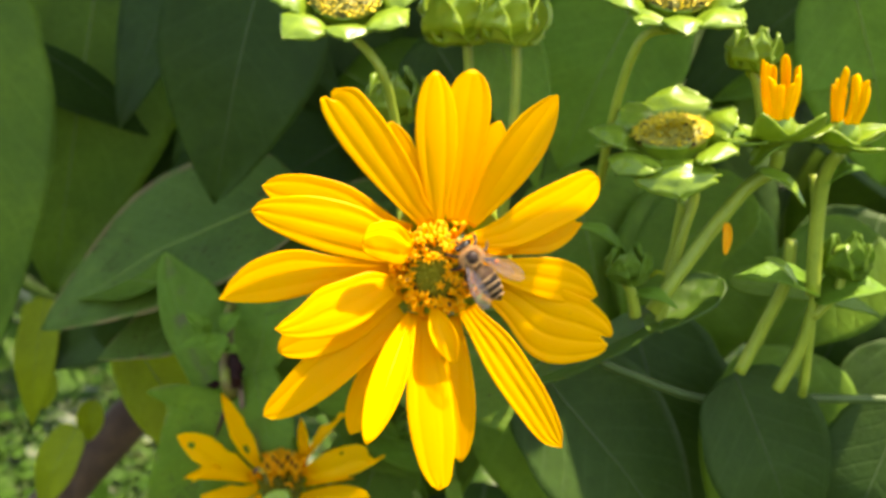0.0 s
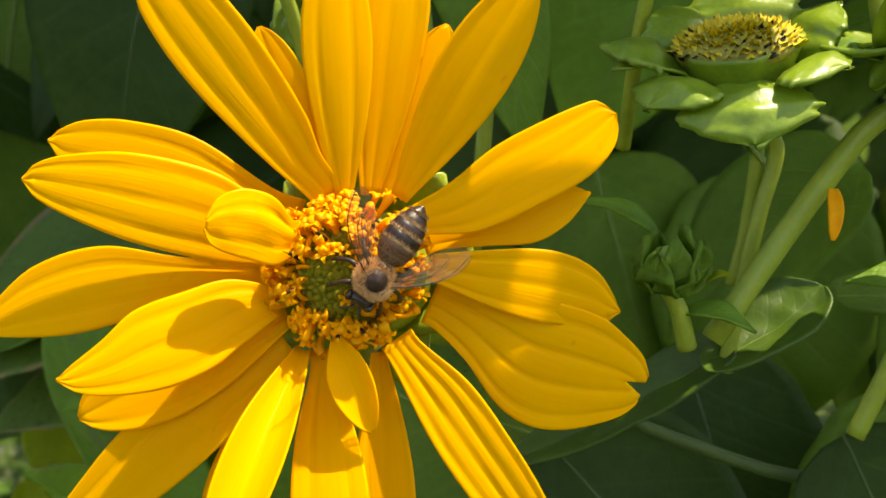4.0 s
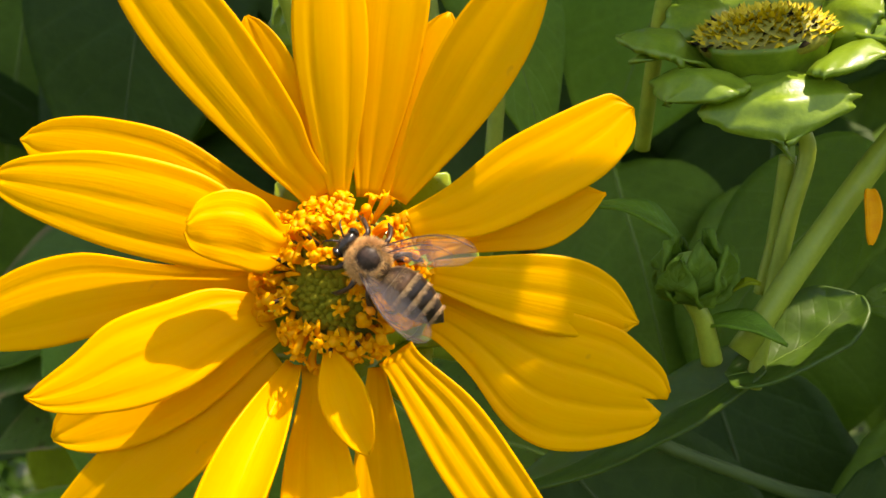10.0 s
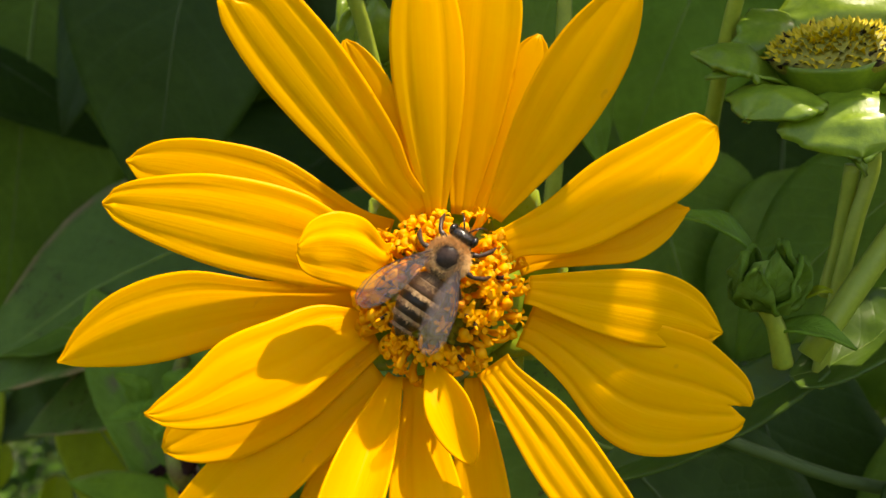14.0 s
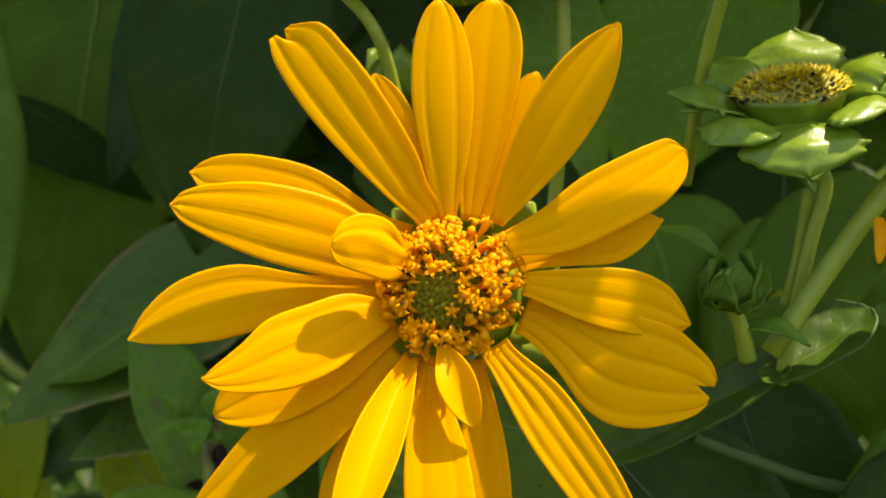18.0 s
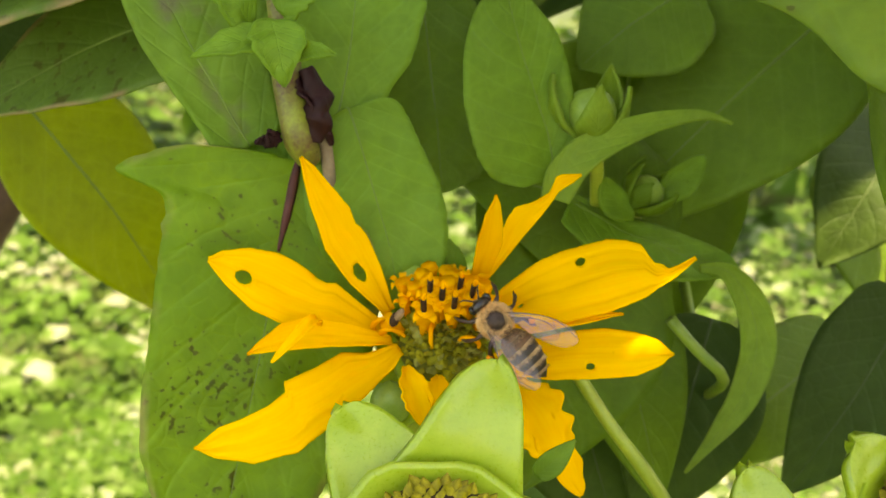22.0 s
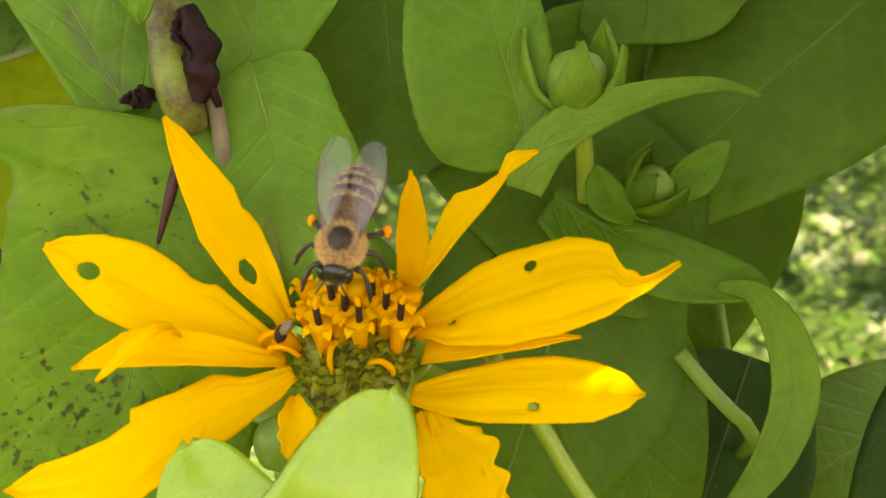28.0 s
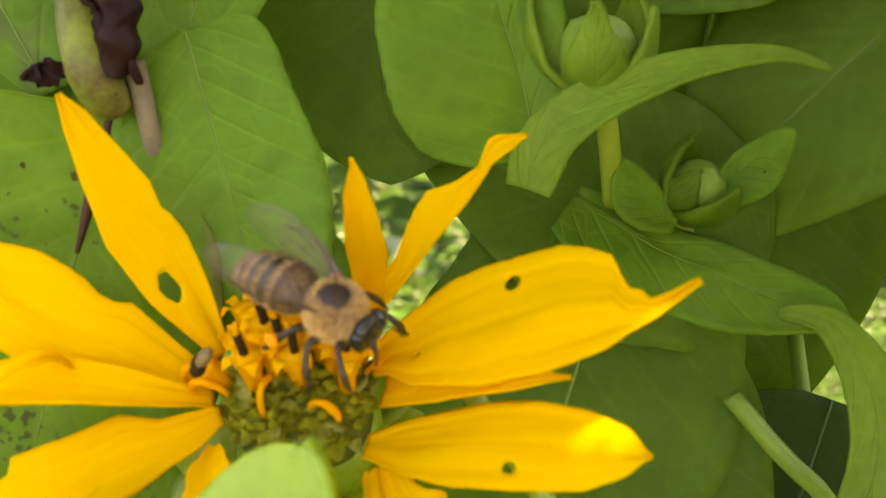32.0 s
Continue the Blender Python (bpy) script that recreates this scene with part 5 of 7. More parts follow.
leaf((-15.87, 26.00, -2.16), (-16.21, 26.50, -3.30), 0.79, (0.2, -0.6, 0.8), "leaf_sunlit_lime", "small sunlit yellow-green leaf", rows=12, cols=9, cup=0.2)
leaf((-10.29, 30.00, -5.24), (-10.58, 30.50, -7.31), 1.43, (0.2, -0.6, 0.8), "leaf_sunlit_lime", "small sunlit yellow-green leaf", rows=12, cols=9, cup=0.2)
leaf((-17.78, 30.00, 4.82), (-15.43, 32.00, -2.10), 6.17, (0.1, -0.9, 0.3), "leaf_shaded", "dark leaf in the shade behind the dead branch")
leaf((-14.17, 27.00, 4.30), (-11.57, 29.00, -0.92), 5.36, (0.1, -0.9, 0.3), "leaf_shaded", "dark leaf in the shade behind the dead branch")
leaf((-0.35, 15.00, -2.90), (-1.56, 16.00, -9.48), 4.88, (0.05, -0.9, 0.35), "leaf", "broad shaded leaf behind the young buds", bow=0.04)
# ---- leaves round the small flower ----
leaf((-1.07, 16.80, 1.64), (-7.42, 16.80, -1.59), 3.1, (0.0, -0.8, 0.6), "leaf_torn", "grey-green leaf behind the spotted leaves", bow=0.05)
leaf((-4.33, 15.40, 1.72), (-12.32, 16.15, -2.55), 5.84, (-0.1, -0.75, 0.65), "leaf_torn", "large grey-green leaf with a torn dry edge", bow=0.06, ragged=0.06)
leaf((3.02, 14.07, -2.22), (-1.34, 14.64, -5.96), 3.27, (-0.1, -0.85, 0.5), "leaf", "large dark leaf with a light midrib")
leaf((-0.25, 13.69, -5.89), (-3.54, 14.07, -4.48), 2.77, (0.1, -0.9, 0.4), "leaf", "green leaf below the young buds")
leaf((-1.53, 13.62, -5.31), (-3.05, 13.39, -9.45), 3.46, (0, -0.9, 0.4), "leaf", "broad green leaf hanging behind the small flower")
leaf((-1.60, 13.67, -5.90), (-0.70, 13.40, -9.88), 2.0, (0, -0.9, 0.4), "leaf", "green leaf below the rosette")
leaf((1.71, 4.60, -3.04), (-4.51, 9.50, -1.70), 3.59, (0.0, -0.88, 0.5), "leaf_specked", "large leaf with small dark spots below the big flower", bow=0.05, cup=-0.04, rows=50, edges=([(0.00, 1.26), (0.26, 1.26), (0.54, 1.58), (0.75, 1.31), (0.84, 0.97), (0.91, 0.65), (0.96, 0.19), (1.00, 0.00)], [(0.00, 0.56), (0.09, 0.56), (0.22, 0.74), (0.32, 0.67), (0.41, 0.54), (0.48, 0.29), (0.54, 0.17), (0.64, 0.09), (0.75, 0.08), (0.86, 0.08), (0.91, -0.11), (0.94, -0.08), (1.00, 0.00)]))
# shade among these leaves is coloured in, not only cast
leaf((7.15, 20.00, -5.15), (4.72, 19.00, -7.80), 2.9, (-0.1, -0.9, 0.4), "leaf_shaded", "dark leaf in the shade among the others")
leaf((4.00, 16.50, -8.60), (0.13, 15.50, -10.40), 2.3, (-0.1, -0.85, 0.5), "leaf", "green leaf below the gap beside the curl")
leaf((0.52, 14.24, -7.28), (-0.81, 14.05, -10.58), 2.56, (0, -0.9, 0.4), "leaf_shaded", "dark leaf in the shade among the others")
leaf((4.06, 14.43, -7.31), (1.59, 14.05, -10.30), 2.40, (0, -0.9, 0.4), "leaf_shaded", "dark leaf in the shade among the others")
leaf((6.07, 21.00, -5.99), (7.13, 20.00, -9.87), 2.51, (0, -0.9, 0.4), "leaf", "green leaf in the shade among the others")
leaf((-2.21, 14.62, -6.71), (-1.15, 14.24, -10.82), 3.12, (0, -0.9, 0.4), "leaf_shaded", "dark leaf in the shade among the others")
leaf((0.36, 14.33, -2.16), (-1.37, 14.71, -3.29), 2.48, (0, -0.8, 0.6), "leaf", "shaded leaf in the gap between leaves")
leaf((-5.72, 15.30, -1.69), (-10.63, 16.30, -3.47), 2.6, (-0.1, -0.8, 0.6), "leaf_torn", "grey-green drooping leaf with a dry edge behind the lobes", bow=0.06, ragged=0.06, seed=5)
leaf((-10.64, 20.00, -3.02), (-7.99, 21.50, -8.16), 3.22, (0.2, -0.8, 0.5), "leaf_sunlit_lime", "sunlit yellow-green leaf over the far weeds")
leaf((-8.19, 13.61, -1.03), (-12.19, 21.00, -2.14), 2.90, (0, -0.8, 0.6), "leaf", "grey-green leaf behind the torn leaf")
leaf((-14.75, 24.00, -1.89), (-15.58, 25.00, -6.80), 1.79, (0.1, -0.7, 0.6), "leaf_sunlit_lime", "small sunlit yellow-green leaf")
leaf((-13.56, 24.00, -6.73), (-15.23, 25.00, -10.05), 1.95, (0.1, -0.7, 0.6), "leaf_sunlit_lime", "small sunlit yellow-green leaf")
leaf((-11.63, 22.00, -0.93), (-10.65, 23.00, -4.69), 3.06, (0.1, -0.9, 0.4), "leaf_shaded", "dark leaf behind the torn leaf")


def strap(points, width, facing, material, label, roll=0.0):
    """A narrow leaf that curls along a bent line."""
    pts = [P(*p) for p in points]
    face = V(*facing)
    rows, cols, verts, uvs = 40, 9, [], []
    for i in range(rows):
        u = i / (rows - 1)
        c = spline(pts, u)
        d = (spline(pts, min(1, u + 0.02)) - spline(pts, max(0, u - 0.02))).normalized()
        n = (face - d * d.dot(face)).normalized()
        s = d.cross(n)
        w = width * CM * max(0.03, math.sin(math.pi * min(1, 0.12 + 0.88 * u)) ** 0.75)
        for j in range(cols):
            v = 2 * j / (cols - 1) - 1
            verts.append(c + s * v * w / 2 + n * 0.22 * w * v * v)
            uvs.append((u, (v + 1) / 2))
    return single("leaf", verts, grid_faces(rows, cols), MAT[material], label, "leaf", uvs=uvs, thick=0.0003)

def bent_leaf(points, reach, facing, material, label, cup=0.08, fold=0.0, wave=0.03, name="leaf", rib=True, seed=0, rows=46, cols=17):
    """A leaf along a bent midrib. reach: for steps along it, how far the blade goes to its right and to its left, in cm."""
    line, face = [P(*p) for p in points], V(*facing)
    one, two = [(u, a) for u, a, _ in reach], [(u, b) for u, _, b in reach]
    verts, uvs = [], []
    for i in range(rows):
        u = i / (rows - 1)
        c = spline(line, u)
        d = (spline(line, min(1, u + 0.03)) - spline(line, max(0, u - 0.03))).normalized()
        n = (face - d * d.dot(face)).normalized()
        s = d.cross(n)
        a, b = max(along(one, u), 0.004) * CM, max(along(two, u), 0.004) * CM
        for j in range(cols):
            v = 2 * j / (cols - 1) - 1
            w = a if v > 0 else b
            lift = cup * v * v * w + fold * abs(v) * w + 1.7 * wave * noise.noise(Vector((seed + u * 6, v * 2.3, 0.4))) * (a + b)
            verts.append(c + s * v * w * (1 + 0.03 * noise.noise(Vector((u * 30, round(v) * 2.0, seed)))) + n * lift)
            uvs.append((u, (v + 1) / 2))
    ob = thing(name, line[0], label, "leaf")
    part("blade", verts, grid_faces(rows, cols), MAT[material], ob, "", uvs, thick=0.0003)
    if rib:
        mid = [verts[i * cols + cols // 2] for i in range(0, rows, 4)]
        r = 0.007 * CM * max(a + b for _, a, b in reach)
        if material == "leaf_spotted":
            part("midrib", *tube(mid[0:9], [0.0004, 0.0007, 0.0006, 0.0002], 6, 18), MAT["stem_dark"], ob, "dark red base of the midrib")
            mid, r = mid[8:], r * 0.5
        part("midrib", *tube(mid, [r, r * 0.8, r * 0.5, r * 0.15], 6, 24), MAT["rib_shaded" if material == "leaf_shaded" else "rib"], ob)
    return ob


def cupped_bud(at, axis, size, label, stalk, tips=5, green="leaf_pale", seed=0):
    """A bud held in a cup of broad upright bracts with pointed, uneven tips."""
    at, axis, s = P(*at), V(*axis), size * CM
    head = thing("green_bud", at, label, "bud", "green buds")
    q = Vector((0, 0, 1)).rotation_difference(axis)
    rnd = random.Random(seed)
    v, f = ball(at, (s * 0.42, s * 0.42, s * 0.46), axis, 9, 14, 0.05, 4)
    part("core", v, f, MAT["bud"], head)
    for k in range(tips):
        a = 2 * math.pi * k / tips + rnd.uniform(-0.25, 0.25) + seed
        d = q @ Vector((math.cos(a), math.sin(a), 0))
        top = at + d * s * rnd.uniform(0.45, 0.75) + axis * s * rnd.uniform(0.50, 0.80)
        v, f, uv = blade(at + d * s * 0.12 - axis * s * 0.55, top, s * 0.80, d, "leaf", 0.20, -0.22, rows=18, cols=9, ruffle=0.06, foot=0.6, seed=k + seed)
        part("bract", v, f, MAT[green], head, "", uv, thick=0.0005)
    part("stem", *tube([at - axis * s * 0.5] + [P(*p) for p in stalk], [0.0009, 0.0010], 8, 12), MAT["stem"], head)
    return head


# the pair of leaf lobes joined round the stem below the big flower
bent_leaf([(4.37, 2.90, -1.25), (3.85, 3.10, -1.63), (3.14, 3.30, -2.01), (2.41, 3.50, -2.40), (1.44, 3.70, -2.83)], [(0.00, 0.25, 0.30), (0.20, 0.42, 0.42), (0.50, 0.42, 0.50), (0.80, 0.30, 0.38), (1.00, 0.02, 0.02)], (0.1, -0.62, 0.78), "leaf_glossy", "broad glossy green leaf below the big flower", fold=0.22, seed=3)
bent_leaf([(3.96, 2.80, -1.47), (4.39, 2.85, -1.35), (4.92, 2.90, -1.08), (5.30, 2.95, -0.81), (5.53, 3.00, -0.56)], [(0.00, 0.25, 0.05), (0.30, 0.42, 0.40), (0.60, 0.45, 0.55), (0.85, 0.30, 0.45), (1.00, 0.05, 0.05)], (-0.1, -0.62, 0.78), "leaf_glossy", "rounded glossy leaf lobe joined round the stem", cup=0.25, seed=5)
# the joined leaf lobes round the withered stem
bent_leaf([(-6.15, 12.75, -1.90), (-6.05, 12.68, -2.70), (-5.92, 12.60, -3.50), (-5.80, 12.50, -4.40)], [(0.00, 0.50, 0.60), (0.30, 0.95, 0.95), (0.70, 0.95, 0.95), (1.00, 0.40, 0.50)], (0.0, -0.92, 0.35), "leaf_pale", "light green leaf base joined round the withered stem", seed=21, rib=False)
bent_leaf([(-3.82, 14.00, -1.57), (-3.78, 14.00, -2.43), (-3.74, 13.90, -3.45), (-3.72, 13.80, -4.27), (-3.72, 13.70, -4.86)], [(0.00, 0.30, 0.30), (0.30, 1.30, 0.90), (0.60, 1.25, 1.10), (0.85, 0.60, 0.70), (1.00, 0.02, 0.02)], (0, -0.9, 0.4), "leaf", "shaded leaf behind the light green lobes", seed=13)
bent_leaf([(-6.39, 12.30, -3.84), (-6.89, 12.40, -2.83), (-7.33, 12.50, -1.77), (-7.59, 12.60, -0.87), (-7.75, 12.70, -0.14)], [(0.00, 0.45, 0.45), (0.15, 0.70, 0.45), (0.40, 1.25, 0.55), (0.65, 1.05, 0.42), (0.85, 0.45, 0.25), (1.00, 0.02, 0.02)], (0.15, -0.9, 0.35), "leaf_stained", "light green pointed leaf lobe joined round the withered stem", seed=1)
bent_leaf([(-5.55, 12.20, -4.33), (-5.20, 12.40, -3.39), (-4.96, 12.50, -2.43), (-4.82, 12.60, -1.57), (-4.75, 12.70, -0.97)], [(0.00, 0.35, 0.40), (0.18, 0.62, 0.60), (0.30, 0.58, 0.70), (0.42, 0.80, 0.85), (0.70, 0.92, 1.00), (0.88, 0.80, 0.85), (0.97, 0.40, 0.45), (1.00, 0.05, 0.05)], (-0.1, -0.92, 0.35), "leaf_pale", "broad rounded light green leaf lobe beside the withered stem", seed=2, rows=60)
bent_leaf([(-5.14, 12.00, -3.42), (-5.02, 11.95, -3.93), (-4.89, 11.90, -4.57), (-4.75, 11.85, -5.28), (-4.69, 11.80, -6.10)], [(0.00, 0.05, 0.42), (0.08, 0.50, 0.62), (0.30, 0.80, 0.72), (0.60, 0.90, 0.82), (0.85, 0.60, 0.60), (1.00, 0.02, 0.02)], (-0.1, -0.95, 0.3), "leaf_pale", "light green leaf lobe hanging behind the small flower", seed=4, wave=0.02)
bent_leaf([(-5.82, 12.10, -4.05), (-5.99, 12.00, -4.61), (-6.22, 11.90, -5.34), (-6.53, 11.80, -6.51), (-6.97, 11.70, -7.97), (-7.33, 11.60, -9.18)], [(0.00, 0.35, 0.25), (0.03, 1.15, 0.35), (0.10, 1.75, 0.55), (0.19, 2.15, 0.90), (0.22, 2.05, 1.00), (0.25, 1.62, 1.10), (0.30, 1.48, 1.20), (0.50, 1.42, 1.40), (0.77, 1.24, 1.20), (0.93, 0.60, 0.60), (1.00, 0.02, 0.02)], (0.1, -0.9, 0.45), "leaf_spotted", "large green leaf with brown spots and an eaten upper edge", seed=6, rows=90, cols=23, wave=0.015)
bent_leaf([(-2.36, 12.50, -4.62), (-2.43, 12.55, -4.06), (-2.62, 12.60, -3.32), (-2.80, 12.65, -2.56), (-2.89, 12.70, -1.96)], [(0.00, 0.08, 0.50), (0.10, 0.22, 0.95), (0.35, 0.46, 1.12), (0.65, 0.50, 0.92), (0.88, 0.25, 0.45), (1.00, 0.02, 0.02)], (0.1, -0.95, 0.2), "leaf_pale", "smooth oval leaf folded along its pale midrib", fold=0.18, seed=7, wave=0.015)
bent_leaf([(-2.46, 12.30, -4.86), (-2.32, 12.26, -4.50), (-2.03, 12.22, -4.23), (-1.55, 12.18, -4.02), (-1.03, 12.13, -3.89), (-0.44, 12.09, -3.86), (-0.02, 12.05, -4.00)], [(0.00, 0.20, 0.16), (0.15, 0.27, 0.20), (0.40, 0.27, 0.18), (0.70, 0.15, 0.10), (0.90, 0.04, 0.04), (1.00, 0.01, 0.01)], (0.0, -0.80, 0.6), "leaf_light", "narrow pale leaf curling over beside the bud", cup=0.3, seed=8, wave=0.0, rib=False)
bent_leaf([(-2.04, 13.00, -5.02), (-1.39, 12.85, -5.45), (-0.69, 12.70, -5.80), (-0.13, 12.55, -6.05), (0.18, 12.40, -6.12)], [(0.00, 0.40, 0.15), (0.20, 0.62, 0.25), (0.50, 0.55, 0.36), (0.80, 0.18, 0.30), (1.00, 0.05, 0.06)], (0.1, -0.7, 0.7), "leaf_pale", "green leaf spreading below the young rosette", seed=9)
bent_leaf([(-0.39, 12.40, -6.01), (0.00, 12.33, -6.09), (0.29, 12.27, -6.59), (0.35, 12.20, -7.22), (0.09, 12.13, -7.88), (-0.36, 12.07, -8.40), (-0.82, 12.00, -8.83)], [(0.00, 0.05, 0.04), (0.15, 0.12, 0.10), (0.35, 0.20, 0.24), (0.55, 0.22, 0.26), (0.75, 0.16, 0.17), (0.90, 0.06, 0.06), (1.00, 0.01, 0.01)], (-0.25, -0.95, 0.1), "leaf_light", "long twisted leaf tip hanging in a curl", cup=0.2, seed=10, wave=0.02)
cupped_bud((-1.81, 12.60, -3.79), (0.0, -0.3, 0.95), 0.82, "green bud in a cup of pointed bracts above a curled leaf", [(-1.76, 12.60, -4.30), (-1.69, 12.90, -5.07)], 5, "leaf_light", 2)
cupped_bud((-0.98, 12.90, -4.99), (0.45, -0.55, 0.7), 0.62, "rosette of young green leaves", [(-1.08, 13.10, -5.42), (-1.32, 13.10, -5.59)], 6, "leaf", 5)
bent_leaf([(-0.85, 12.85, -5.14), (-0.63, 12.80, -4.86), (-0.37, 12.75, -4.65), (-0.16, 12.70, -4.51)], [(0.00, 0.10, 0.10), (0.40, 0.30, 0.14), (0.75, 0.20, 0.10), (1.00, 0.01, 0.01)], (0.3, -0.8, 0.5), "leaf_pale", "young pointed leaf of the rosette", fold=0.3, seed=11, rib=False, rows=18, cols=9)
bent_leaf([(-1.17, 12.80, -5.26), (-1.40, 12.77, -5.09), (-1.53, 12.73, -4.85), (-1.61, 12.70, -4.68)], [(0.00, 0.10, 0.10), (0.40, 0.16, 0.26), (0.75, 0.10, 0.20), (1.00, 0.01, 0.01)], (-0.2, -0.8, 0.5), "leaf_pale", "young pointed leaf of the rosette", fold=0.3, seed=12, rib=False, rows=18, cols=9)
# the stem with its withered joint
v, f = tube([P(*p) for p in [(-5.92, 13.20, -1.55), (-5.90, 12.45, -1.75), (-5.88, 12.00, -2.46), (-5.88, 11.75, -3.10), (-5.80, 11.65, -3.70), (-5.68, 11.80, -4.05)]], [0.0012, 0.0015, 0.0016, 0.0020, 0.0023, 0.0012], 12, 34, 0.22, 3)
single("stem", v, f, MAT["stem_olive"], "olive-green swollen stem with a withered joint", "stem")
stem([(-5.51, 11.80, -3.65), (-5.47, 11.83, -3.95), (-5.45, 11.95, -4.31), (-5.44, 12.15, -4.61)], 0.09, 0.08, "dry grey-brown stalk of a withered leaf", material='dry_stalk')


strap([(5.33, 1.60, 0.51), (5.32, 1.50, 0.24), (5.28, 1.50, -0.08)], 0.15, (0, -1, 0.1), "floret", "withered orange ray petal hanging from a bract")
# ---- unseen leaves added above the view, for shade on the small flower and thicket ----

def shading_leaves():
    """Unseen big leaves added above the view, to shade the small flower and the thicket."""
    rnd = random.Random(8)
    for i in range(4):
        for j in range(4):
            x, y = -13 + 6.5 * i + rnd.uniform(-1, 1), 7.5 + 5.0 * j + rnd.uniform(-1, 1)
            z = 12.5 + 1.2 * ((i + 2 * j) % 3) + 0.2 * y
            a = rnd.uniform(-0.7, 0.7) - math.pi / 2
            tip = (x + 11 * math.cos(a + 1.57), y - 1 + math.sin(a), z - 1.0)
            # the hole in one leaf lets a sun fleck down to a petal
            leaf((x, y, z), tip, rnd.uniform(6.5, 8), (0.1, -0.2, 1), rnd.choice(("leaf", "leaf_shaded")), "large green leaf added above the view to cast shade", group="upper leaves", rows=40 if i == 2 else 14, cols=33 if i == 2 else 9, seed=i * 7 + j, hole=[(0.67, 0.24, 0.0050, 1.2)] if i == 2 and j == 0 else None)


shading_leaves()


def left_shade_leaves():
    """Unseen leaves added above the view, to keep the thicket beside the big flower in the shade."""
    rnd = random.Random(17)
    for i in range(3):
        for j in range(4):
            x, y = -14 + 5.6 * i + rnd.uniform(-1, 1), 15 + 5.5 * j + rnd.uniform(-1, 1)
            z = 20 + 1.5 * ((2 * i + j) % 3) + 0.25 * y
            leaf((x, y, z), (x + 11, y - 2 + rnd.uniform(-2, 2), z - 0.8), rnd.uniform(7, 8.5), (0.1, -0.2, 1), rnd.choice(("leaf", "leaf_shaded")), "large green leaf added above the view to cast shade", group="upper leaves", rows=14, cols=9, seed=80 + i * 5 + j)


left_shade_leaves()
leaf((-7.07, 23.0, -0.45), (-15.36, 25.0, -4.72), 3.6, (0.1, -0.9, 0.3), "leaf_shaded", "dark hanging leaf in the shade behind the torn leaf", rib=False, seed=90)
# more leaves added out of view, to block sun from the leaves below
leaf((-9.0, 7.2, 11.0), (3.0, 8.6, 11.6), 6.4, (0.1, -0.2, 1), "leaf", "large green leaf added above the view to cast shade", group="upper leaves", seed=64)
# pinholes here make the sun fleck on the small flower's petal
leaf((7.5, 3.4, 8.2), (-3.0, 7.6, 8.8), 5.6, (0.1, -0.2, 1), "leaf", "large green leaf added above the view to cast shade", group="upper leaves", seed=61, rows=210, cols=111, hole=[(0.354, 0.60, 0.00045, 1.5), (0.364, 0.64, 0.00055, 1.8), (0.372, 0.60, 0.00045, 1.5), (0.381, 0.66, 0.00045, 1.5)])
leaf((8.6, 8.2, 9.4), (0.6, 10.6, 10.0), 4.6, (0.1, -0.2, 1), "leaf", "large green leaf added above the view to cast shade", group="upper leaves", seed=65)
leaf((14.0, 3.2, 8.0), (5.5, 5.6, 8.6), 5.2, (0.1, -0.2, 1), "leaf", "large green leaf added above the view to cast shade", group="upper leaves", seed=62)
# added to shade the big flower's petals; its hole makes a sun spot
leaf((8.0, -1.45, 8.6), (3.7, -1.60, 8.5), 0.75, (0.0, -0.1, 1), "leaf", "narrow leaf added above the view to shade the petals", group="upper leaves", ruffle=0.12, seed=63, rows=70, cols=25, hole=[(0.55, -0.06, 0.0011, 2.4)])


# ---- the bee ----
def fuzz_material(name, a, b, rough=0.8):
    m = Nodes(name)
    at = m.coords("Object")
    f = m.noise(2600, 4, at)
    c = m.mix(m.ramp(f, (0.38, (0, 0, 0)), (0.62, (1, 1, 1))), a, b)
    return m.surface(c, rough, m.bump(m.noise(7000, 2, at), 0.7, 0.0002), spec=0.2, sheen=0.15)


MAT["bee_fur"] = fuzz_material("bee_fur", (0.16, 0.085, 0.035), (0.34, 0.20, 0.09))
MAT["bee_hair"] = fuzz_material("bee_hair", (0.60, 0.31, 0.10), (0.88, 0.56, 0.24))
MAT["bee_black"] = plain_material("bee_black", (0.006, 0.004, 0.003), (0.024, 0.015, 0.010), 1800, 0.30, 0.4, 0.0001, spec=0.5)
MAT["bee_leg"] = plain_material("bee_leg", (0.012, 0.006, 0.004), (0.06, 0.028, 0.014), 1500, 0.40, 0.4, 0.0001, spec=0.4)
MAT["bee_brown"] = plain_material("bee_brown", (0.006, 0.003, 0.002), (0.028, 0.013, 0.007), 1500, 0.42, 0.4, 0.0001, spec=0.35)
MAT["bee_amber"] = plain_material("bee_amber", (0.05, 0.022, 0.009), (0.14, 0.065, 0.028), 1300, 0.5, 0.4, 0.0001, spec=0.3)
MAT["bee_back"] = plain_material("bee_back", (0.014, 0.008, 0.006), (0.060, 0.032, 0.020), 1300, 0.45, 0.5, 0.0001, spec=0.22)
MAT["bee_band"] = fuzz_material("bee_band", (0.24, 0.13, 0.055), (0.52, 0.33, 0.16), 0.75)
MAT["bee_eye"] = plain_material("bee_eye", (0.006, 0.005, 0.005), (0.02, 0.014, 0.012), 6000, 0.2, 0.2, 0.00005, spec=0.5)
MAT["pollen"] = plain_material("pollen_orange", (0.82, 0.20, 0.003), (0.95, 0.34, 0.010), 3000, 0.85, 0.6, 0.0002)


